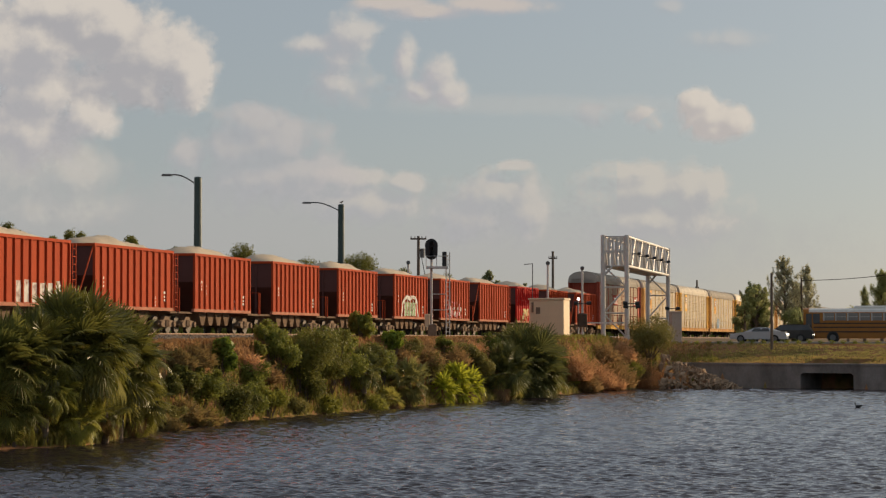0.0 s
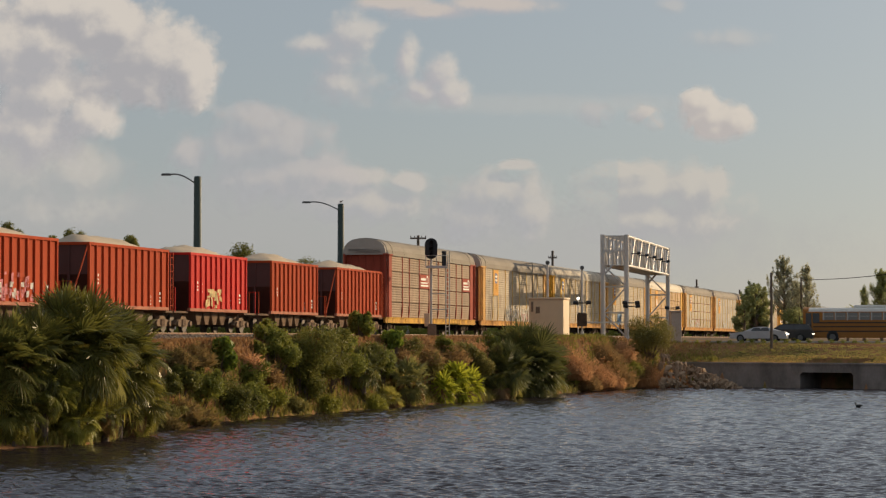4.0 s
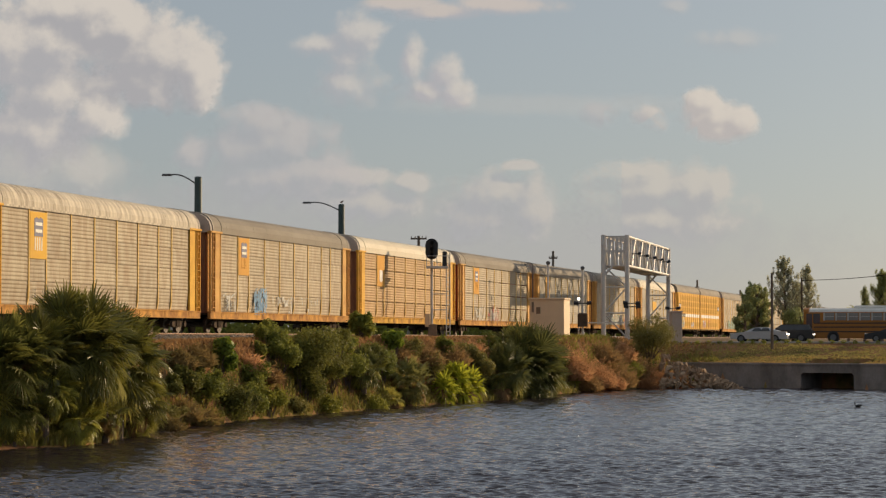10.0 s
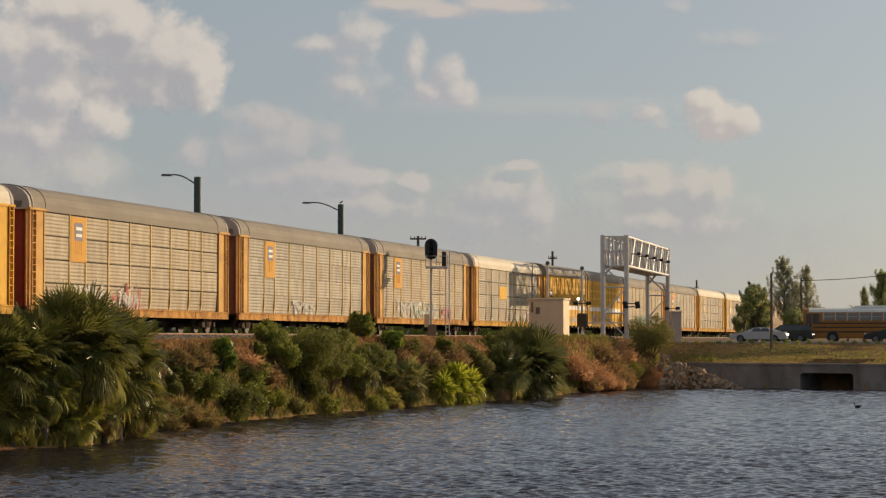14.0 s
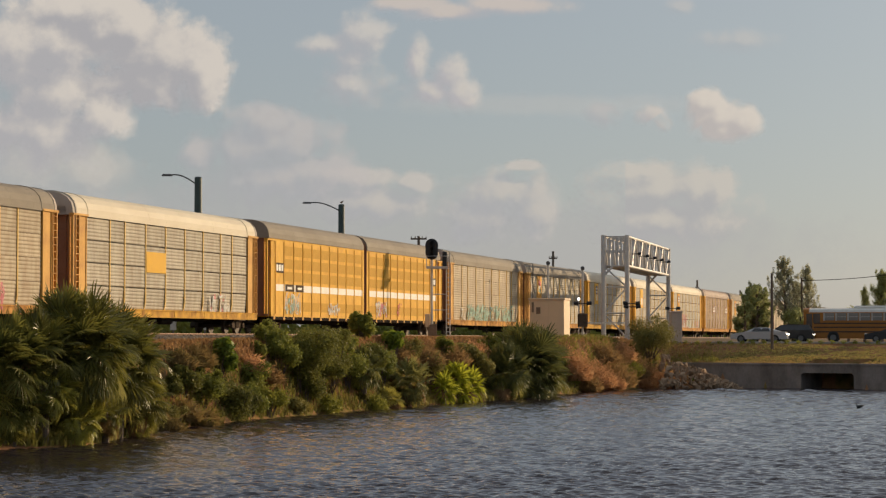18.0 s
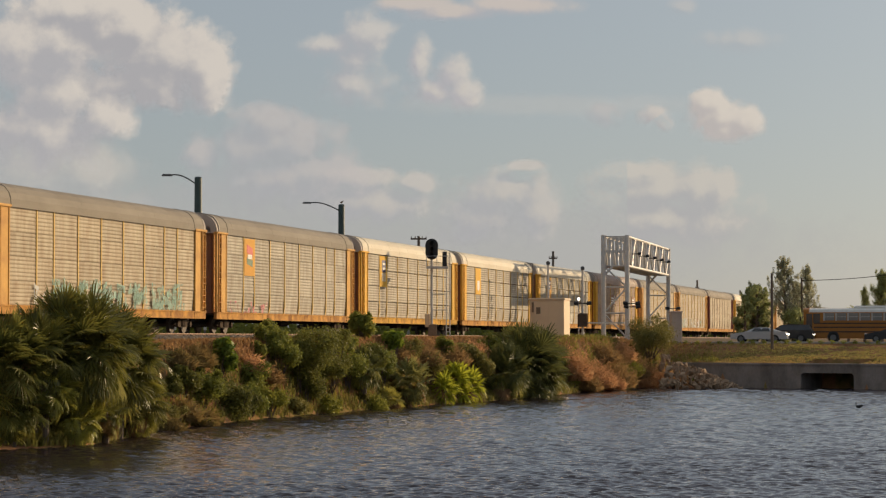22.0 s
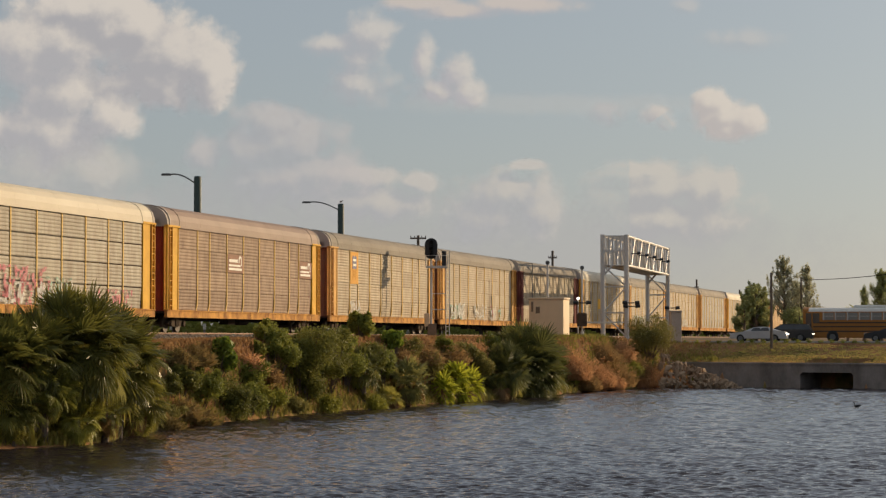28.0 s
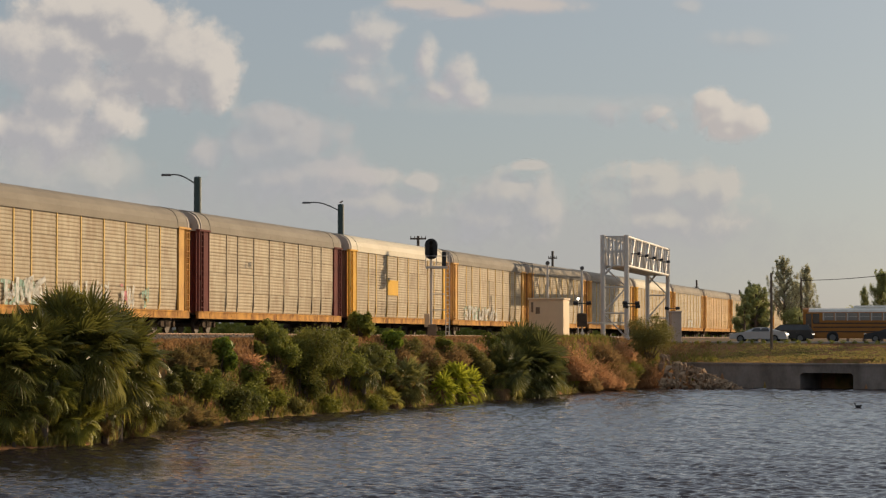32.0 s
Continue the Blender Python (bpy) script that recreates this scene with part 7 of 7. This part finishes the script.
def casuarina(x, depth, top, width, seed, label, leaf=None, n=5000, low=0.22):
    """A feathery tree: a leader with steep limbs, each hung with narrow plumes of needles, gaps between."""
    p = place(x, 600, depth)
    p.z = ground_z(p.x, p.y)
    rnd = random.Random(seed)
    k = depth / FOCAL
    h, w = (600.5 - top) * k + EYE.z - p.z, width * k
    ob = thing("tree", pose(p.x, p.y, p.z - 0.1), label, "tree", "trees beyond the road")
    part("trunk", Shape().tube((0, 0, 0), (0.08, 0, h * 0.5), 0.22, 0.12, n=8).tube((0.08, 0, h * 0.5), (0, 0, h * 0.98), 0.12, 0.02, n=6), BARK, ob)
    cs = [(0, 0, h * u, 0.16, 0.16, 0.45) for u in (0.84, 0.9, 0.95)]
    limbs = 42
    for i in range(limbs):
        u = low + (0.92 - low) * (i + rnd.random() * 0.6) / limbs
        a = i * 2.4 + rnd.uniform(-0.5, 0.5)
        reach = w * 0.5 * (1 - u) ** 0.8 / (1 - low) ** 0.8 * rnd.uniform(0.5, 1.1)
        root = Vector((0.05, 0, h * u))
        tip = root + Vector((reach * math.cos(a), reach * math.sin(a), reach * rnd.uniform(0.7, 1.3)))
        part("limb", Shape().tube(root, tip, 0.05, 0.015, n=5), BARK, ob)
        for j in range(6):
            g = 0.25 + 0.16 * j
            q = root.lerp(tip, g)
            s_ = rnd.uniform(0.08, 0.17) * (1.15 - 0.3 * g)
            cs.append((q.x + rnd.uniform(-0.12, 0.12), q.y + rnd.uniform(-0.12, 0.12), q.z + rnd.uniform(-0.15, 0.3), s_, s_, s_ * rnd.uniform(2.0, 3.4)))
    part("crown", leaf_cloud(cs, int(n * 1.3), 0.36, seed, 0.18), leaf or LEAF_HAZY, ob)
    return ob


tree(1337, 262, 500, 74, 50, "broad green tree beyond the road", n=15000, size=0.22, clumps=90, spread=0.22, low=0.05, clump=0.5, leaf=LEAF_MID)
tree(1316, 258, 528, 40, 51, "low green shrubby tree beyond the road", n=5000, size=0.24, clumps=16, low=0.05, leaf=LEAF_MID)
casuarina(1334, 264, 502, 96, 49, "spreading feathery tree beyond the road", leaf=LEAF_MID, n=15000, low=0.04)
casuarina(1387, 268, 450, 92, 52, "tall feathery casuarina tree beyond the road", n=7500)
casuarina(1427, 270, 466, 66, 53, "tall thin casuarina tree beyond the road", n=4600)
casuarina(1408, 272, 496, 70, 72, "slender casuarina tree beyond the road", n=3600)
tree(1402, 266, 543, 78, 54, "low green shrubby tree beyond the road", n=8000, size=0.22, clumps=22, low=0.05, leaf=LEAF_MID)
casuarina(1560, 275, 474, 84, 55, "dark feathery casuarina tree beyond the road", leaf=LEAF_MID, n=9000, low=0.15)
casuarina(1529, 276, 503, 34, 56, "thin dark casuarina sapling beyond the road", leaf=LEAF_MID, n=2600, low=0.15)
tree(870, 300, 468, 62, 57, "green broadleaf tree behind the railway", n=3600, size=0.4, clumps=14)
tree(926, 300, 487, 22, 58, "small dark palm-like tree behind the railway", n=900, size=0.45, clumps=6)
BEHIND = "dark green tree showing above the train"
for k_, (x_, d_, top_, w_, n_) in enumerate(((632, 250, 440, 84, 4200), (236, 210, 400, 44, 2600), (130, 215, 390, 50, 2600), (18, 215, 378, 50, 2600), (88, 220, 396, 40, 1800), (420, 225, 424, 80, 3000), (545, 240, 446, 70, 2200), (325, 222, 420, 50, 1800), (700, 262, 462, 60, 2000), (790, 280, 474, 60, 1800))):
    tree(x_, d_, top_ + 7, w_ * 1.4, 59 + 20 * k_, BEHIND, leaf=LEAF_DARK, n=n_ * 5, size=0.2, clumps=26, spread=0.3, low=0.4)
tree(1138, 330, 484, 30, 66, "dark tree behind the railway", n=900, size=0.4, clumps=6)
tree(1500, 320, 541, 60, 67, "far treetops behind the bus", n=900, size=0.4, clumps=8)

shade_p = on_track(251.5 + 57 * 0.8, HALF + 57 * 0.6)
shade_p.z = ground_z(shade_p.x, shade_p.y)
tall_tree = thing("tree", pose(shade_p.x, shade_p.y, shade_p.z - 0.1), "tall tree beside the crossing road with a dense round crown", "tree", "trees beyond the road")
part("trunk", Shape().tube((0, 0, 0), (0.2, 0, 14), 0.5, 0.35, n=10).tube((0.2, 0, 14), (0, 0, 21), 0.35, 0.1, n=8), BARK, tall_tree)
rs_ = random.Random(70)
lobes = [(0, 0, 21.6, 4.6, 4.6, 4.6)]
for i_ in range(16):
    a_, e_ = i_ * 2.4, rs_.uniform(-0.6, 1.2)
    lobes.append((3.7 * math.cos(a_) * math.cos(e_), 3.7 * math.sin(a_) * math.cos(e_), 21.6 + 3.7 * math.sin(e_), 2.3, 2.3, 2.0))
    part("limb", Shape().tube((0.1, 0, 13.5), lobes[-1][:3], 0.16, 0.05, n=5), BARK, tall_tree)
part("crown", leaf_cloud(lobes, 9000, 0.9, 70), LEAF_DARK, tall_tree)


def far_hedge():
    rnd = random.Random(9)
    cs = []
    a = 80.0
    while a < 560:
        p = on_track(a, -8.5 + rnd.uniform(-1, 1))
        w = rnd.uniform(1.0, 2.2)
        cs.append((p.x, p.y, BANK_TOP + rnd.uniform(0.5, 1.0), w, w, rnd.uniform(0.6, 1.15)))
        a += w * 1.1
    ob = put("hedge_belt", leaf_cloud(cs, 60000, 0.36, 9), LEAF, None)
    return tagged(ob, "belt of low dark scrub behind the railway", "scrub", kind="stuff")


far_hedge()

tuft_field("waterline_weeds", "yellow-green weeds fringing the waterline", LEAF_OLIVE, on_bank(0.86, 1.04, 92, 205), 6000, 0.34, 5, 6)


def wall_edge(rnd):
    p = WALL_A + WALL_DIR * rnd.uniform(0, 62) + WALL_OUT * (0.7 + 3.5 * rnd.random() ** 2.5)
    return (p.x, p.y, ground_z(p.x, p.y))


tuft_field("slope_straw", "straw-brown dry grass above the headwall", GRASS_DRY, wall_edge, 3500, 0.10, 6, 4)
# ============ clouds: soft far sheets that drift with the wind ============
CLOUD_SHEETS = []


def cloud(blobs, depth, drift, seed, bright=(0.66, 0.57, 0.49), shade=(0.41, 0.395, 0.405), thick=1.0, rough=1.0, soft=0.35):
    """A far cloud from soft round masses (x, y, rx, ry) of the picture at the start."""
    blobs = [(x, y, 1.28 * rx, 1.28 * ry) for x, y, rx, ry in blobs]
    x0, x1 = min(b[0] - b[2] * 2.6 for b in blobs), max(b[0] + b[2] * 2.6 for b in blobs)
    y0, y1 = min(b[1] - b[3] * 2.6 for b in blobs), max(b[1] + b[3] * 2.6 for b in blobs)
    cx, cy = (x0 + x1) / 2, (y0 + y1) / 2
    m, n, l, b = nodes_of("cloud")
    n.remove(b)
    k = FOCAL / depth
    tc = n.new("ShaderNodeTexCoord")
    sc = n.new("ShaderNodeVectorMath")
    sc.operation = "SCALE"
    sc.inputs["Scale"].default_value = k            # object metres -> picture units
    l.new(tc.outputs["Object"], sc.inputs[0])

    def math_(op, a, c=None, d=None):
        q = n.new("ShaderNodeMath")
        q.operation = op
        for i, val in enumerate((a, c, d)):
            if val is None:
                continue
            if isinstance(val, (int, float)):
                q.inputs[i].default_value = val
            else:
                l.new(val, q.inputs[i])
        return q.outputs[0]

    def density(shift):
        ad = n.new("ShaderNodeVectorMath")
        ad.operation = "ADD"
        l.new(sc.outputs[0], ad.inputs[0])
        ad.inputs[1].default_value = shift
        fb = None
        nz = n.new("ShaderNodeTexNoise")
        nz.inputs["Scale"].default_value = 0.024
        nz.inputs["Detail"].default_value = 8
        nz.inputs["Roughness"].default_value = 0.52
        off = n.new("ShaderNodeVectorMath")
        off.operation = "ADD"
        l.new(ad.outputs[0], off.inputs[0])
        off.inputs[1].default_value = (seed * 137.0, seed * 31.0, 0)
        l.new(off.outputs[0], nz.inputs["Vector"])
        for bx, by, rx, ry in blobs:
            mp = n.new("ShaderNodeVectorMath")
            mp.operation = "SUBTRACT"
            l.new(ad.outputs[0], mp.inputs[0])
            mp.inputs[1].default_value = (bx - cx, 0, cy - by)
            dv = n.new("ShaderNodeVectorMath")
            dv.operation = "MULTIPLY"
            l.new(mp.outputs[0], dv.inputs[0])
            dv.inputs[1].default_value = (1 / rx, 0, 1 / ry)
            ln = n.new("ShaderNodeVectorMath")
            ln.operation = "LENGTH"
            l.new(dv.outputs[0], ln.inputs[0])
            one = math_("SUBTRACT", 1.0, ln.outputs["Value"])
            fb = one if fb is None else math_("SMOOTH_MAX", fb, one, 0.35)
        nn = math_("MULTIPLY_ADD", nz.outputs["Fac"], 2.1 * rough, -1.05 * rough)
        return math_("ADD", fb, nn)

    d0 = density((0, 0, 0))
    size = sum(b[2] + b[3] for b in blobs) / len(blobs) / 2
    d1 = density((0.42 * size, 0, 0.42 * size))
    al = n.new("ShaderNodeMapRange")
    al.interpolation_type = "SMOOTHSTEP"
    l.new(d0, al.inputs["Value"])
    al.inputs["From Min"].default_value, al.inputs["From Max"].default_value = -0.25, soft
    al.inputs["To Max"].default_value = thick
    edge = n.new("ShaderNodeMapRange")               # crisp towards the light, frayed away from it
    edge.inputs["To Min"].default_value, edge.inputs["To Max"].default_value = 0.8 * soft, 1.15 * soft
    sh = n.new("ShaderNodeMapRange")
    sh.interpolation_type = "SMOOTHSTEP"
    l.new(math_("SUBTRACT", d1, math_("MULTIPLY", d0, 0.8)), sh.inputs["Value"])
    sh.inputs["From Min"].default_value, sh.inputs["From Max"].default_value = -0.62, 0.32
    l.new(sh.outputs[0], edge.inputs["Value"])
    l.new(edge.outputs[0], al.inputs["From Max"])
    mix = n.new("ShaderNodeMix")
    mix.data_type = "RGBA"
    mix.inputs["A"].default_value, mix.inputs["B"].default_value = (*bright, 1), (*shade, 1)
    l.new(sh.outputs[0], mix.inputs["Factor"])
    em = n.new("ShaderNodeEmission")
    l.new(mix.outputs["Result"], em.inputs["Color"])
    tr = n.new("ShaderNodeBsdfTransparent")
    ms = n.new("ShaderNodeMixShader")
    l.new(al.outputs[0], ms.inputs[0])
    l.new(tr.outputs[0], ms.inputs[1])
    l.new(em.outputs[0], ms.inputs[2])
    l.new(ms.outputs[0], n["Material Output"].inputs["Surface"])
    hw, hh = (x1 - x0) / 2 / k, (y1 - y0) / 2 / k
    me = Shape().add([(-hw, 0, -hh), (hw, 0, -hh), (hw, 0, hh), (-hw, 0, hh)], [(0, 1, 2, 3)]).mesh("cloud")
    c = place(cx, cy, depth)
    ob = put("cloud_backdrop", me, m, Matrix.Translation(c))
    tagged(ob, "soft drifting cumulus cloud lit warm from one side", "cloud", "drifting clouds", "structure")
    CLOUD_SHEETS.append((ob, c, drift / k))
    return ob


CREAM, LILAC = (0.63, 0.575, 0.515), (0.415, 0.405, 0.415)
cloud([(110, 18, 105, 34), (190, 52, 92, 42), (262, 92, 80, 48), (325, 112, 42, 48), (335, 148, 34, 40), (230, 140, 90, 40)], 4000, 46, 1, rough=0.62, bright=CREAM, shade=(0.40, 0.39, 0.40))
cloud([(20, 90, 110, 66), (80, 160, 80, 56), (150, 200, 44, 42), (30, 225, 110, 56), (90, 70, 60, 40)], 4020, 46, 14, rough=0.62, bright=CREAM, shade=LILAC, soft=0.5)
cloud([(30, 300, 130, 66), (125, 300, 52, 44), (60, 365, 130, 44)], 4050, 42, 2, thick=0.75, bright=(0.56, 0.52, 0.47), shade=(0.44, 0.43, 0.42), rough=0.55, soft=0.7)
cloud([(618, 62, 40, 32), (560, 78, 46, 20), (605, 105, 36, 32), (600, 145, 48, 34)], 4100, 38, 3, thick=0.72, soft=0.75, rough=0.75, bright=CREAM, shade=(0.43, 0.415, 0.43))
cloud([(718, 104, 19, 30), (776, 135, 28, 34), (790, 166, 30, 28), (742, 162, 36, 22)], 4120, 38, 15, thick=0.8, soft=0.65, rough=0.75, bright=CREAM, shade=(0.45, 0.425, 0.44))
cloud([(1232, 182, 28, 24), (1255, 208, 46, 28), (1296, 214, 30, 22), (1262, 228, 40, 18)], 4150, 28, 4, thick=0.95, soft=0.4, rough=0.6, bright=(0.66, 0.595, 0.52), shade=(0.49, 0.45, 0.43))
cloud([(1143, 206, 25, 17), (1155, 216, 18, 12)], 4150, 28, 5, thick=0.85, soft=0.5, rough=0.55, bright=(0.60, 0.545, 0.49), shade=(0.46, 0.435, 0.43))
cloud([(1050, 202, 28, 17)], 4150, 30, 6, thick=0.5, soft=0.7, rough=0.55, bright=(0.52, 0.48, 0.46), shade=(0.44, 0.42, 0.43))
cloud([(445, 222, 62, 32), (488, 252, 72, 40), (420, 262, 56, 40), (330, 275, 34, 28), (540, 300, 72, 30), (480, 320, 130, 40)], 4250, 34, 7, thick=0.75, bright=(0.52, 0.48, 0.46), shade=(0.405, 0.40, 0.415), rough=0.65, soft=0.6)
cloud([(872, 345, 66, 36), (930, 368, 42, 48), (825, 388, 66, 38), (722, 322, 32, 17), (620, 315, 60, 16), (640, 360, 90, 30), (912, 292, 28, 9)], 4300, 26, 8, thick=0.8, bright=(0.56, 0.515, 0.465), shade=(0.41, 0.405, 0.415), rough=0.65, soft=0.55)
cloud([(1100, 303, 50, 16), (1130, 335, 96, 38), (1228, 338, 48, 38), (1262, 335, 18, 30), (1062, 352, 50, 42), (1150, 385, 130, 40)], 4300, 25, 9, thick=0.85, bright=(0.57, 0.525, 0.465), shade=(0.42, 0.41, 0.41), rough=0.65, soft=0.5)
cloud([(870, 6, 76, 16), (760, 18, 64, 14), (690, 4, 60, 14)], 3950, 62, 10, thick=0.8, soft=0.6, rough=0.5, bright=(0.60, 0.52, 0.46), shade=(0.46, 0.43, 0.44))
cloud([(950, 183, 240, 16)], 4400, 32, 11, thick=0.16, soft=0.9, rough=0.4)
cloud([(1290, 70, 60, 18), (1185, 8, 24, 14)], 4400, 34, 12, thick=0.3, soft=0.9, rough=0.5)
cloud([(400, 400, 460, 75), (900, 430, 460, 60)], 4450, 22, 13, thick=0.55, soft=1.0, bright=(0.43, 0.415, 0.41), shade=(0.40, 0.39, 0.40), rough=0.45)


# ============ what moves ============
def motions():
    ends = (0.0, 0.1, 31.9, 32.0)
    for car, along in CARS:
        rows = []
        for t in ends:
            p = on_track(along - SPEED * t, 0, RAIL)
            rows.append((t, pose(p.x, p.y, p.z, 0, 0, 90 - TURN)))
        walk(car, rows)
    for ob, c, way in CLOUD_SHEETS:
        walk(ob, [(t, Matrix.Translation(c + Vector((way * t / 32.0, 0, 0)))) for t in ends])
    walk(water, [(t, pose(0.22 * t - 3, -0.10 * t, 0)) for t in ends])
    base = BLACK_CAR.matrix_basis.copy()
    go = Vector((DY, -DX, 0))
    walk(BLACK_CAR, [(t, Matrix.Translation(go * d) @ base) for t, d in ((0, 40.0), (3.0, 22.0), (5.0, 10.0), (6.0, 4.4), (6.6, 2.0), (7.2, 0.6), (8.0, 0.0), (32.0, 0.0))])
    walk(duck, [(t, pose(duck_p.x + 0.04 * math.sin(t * 0.4), duck_p.y, 0.07 + 0.015 * math.sin(t * 1.3), 0, 1.2 * math.sin(t * 1.1), 3 * math.sin(t * 0.3))) for t in range(0, 33, 2)])


motions()
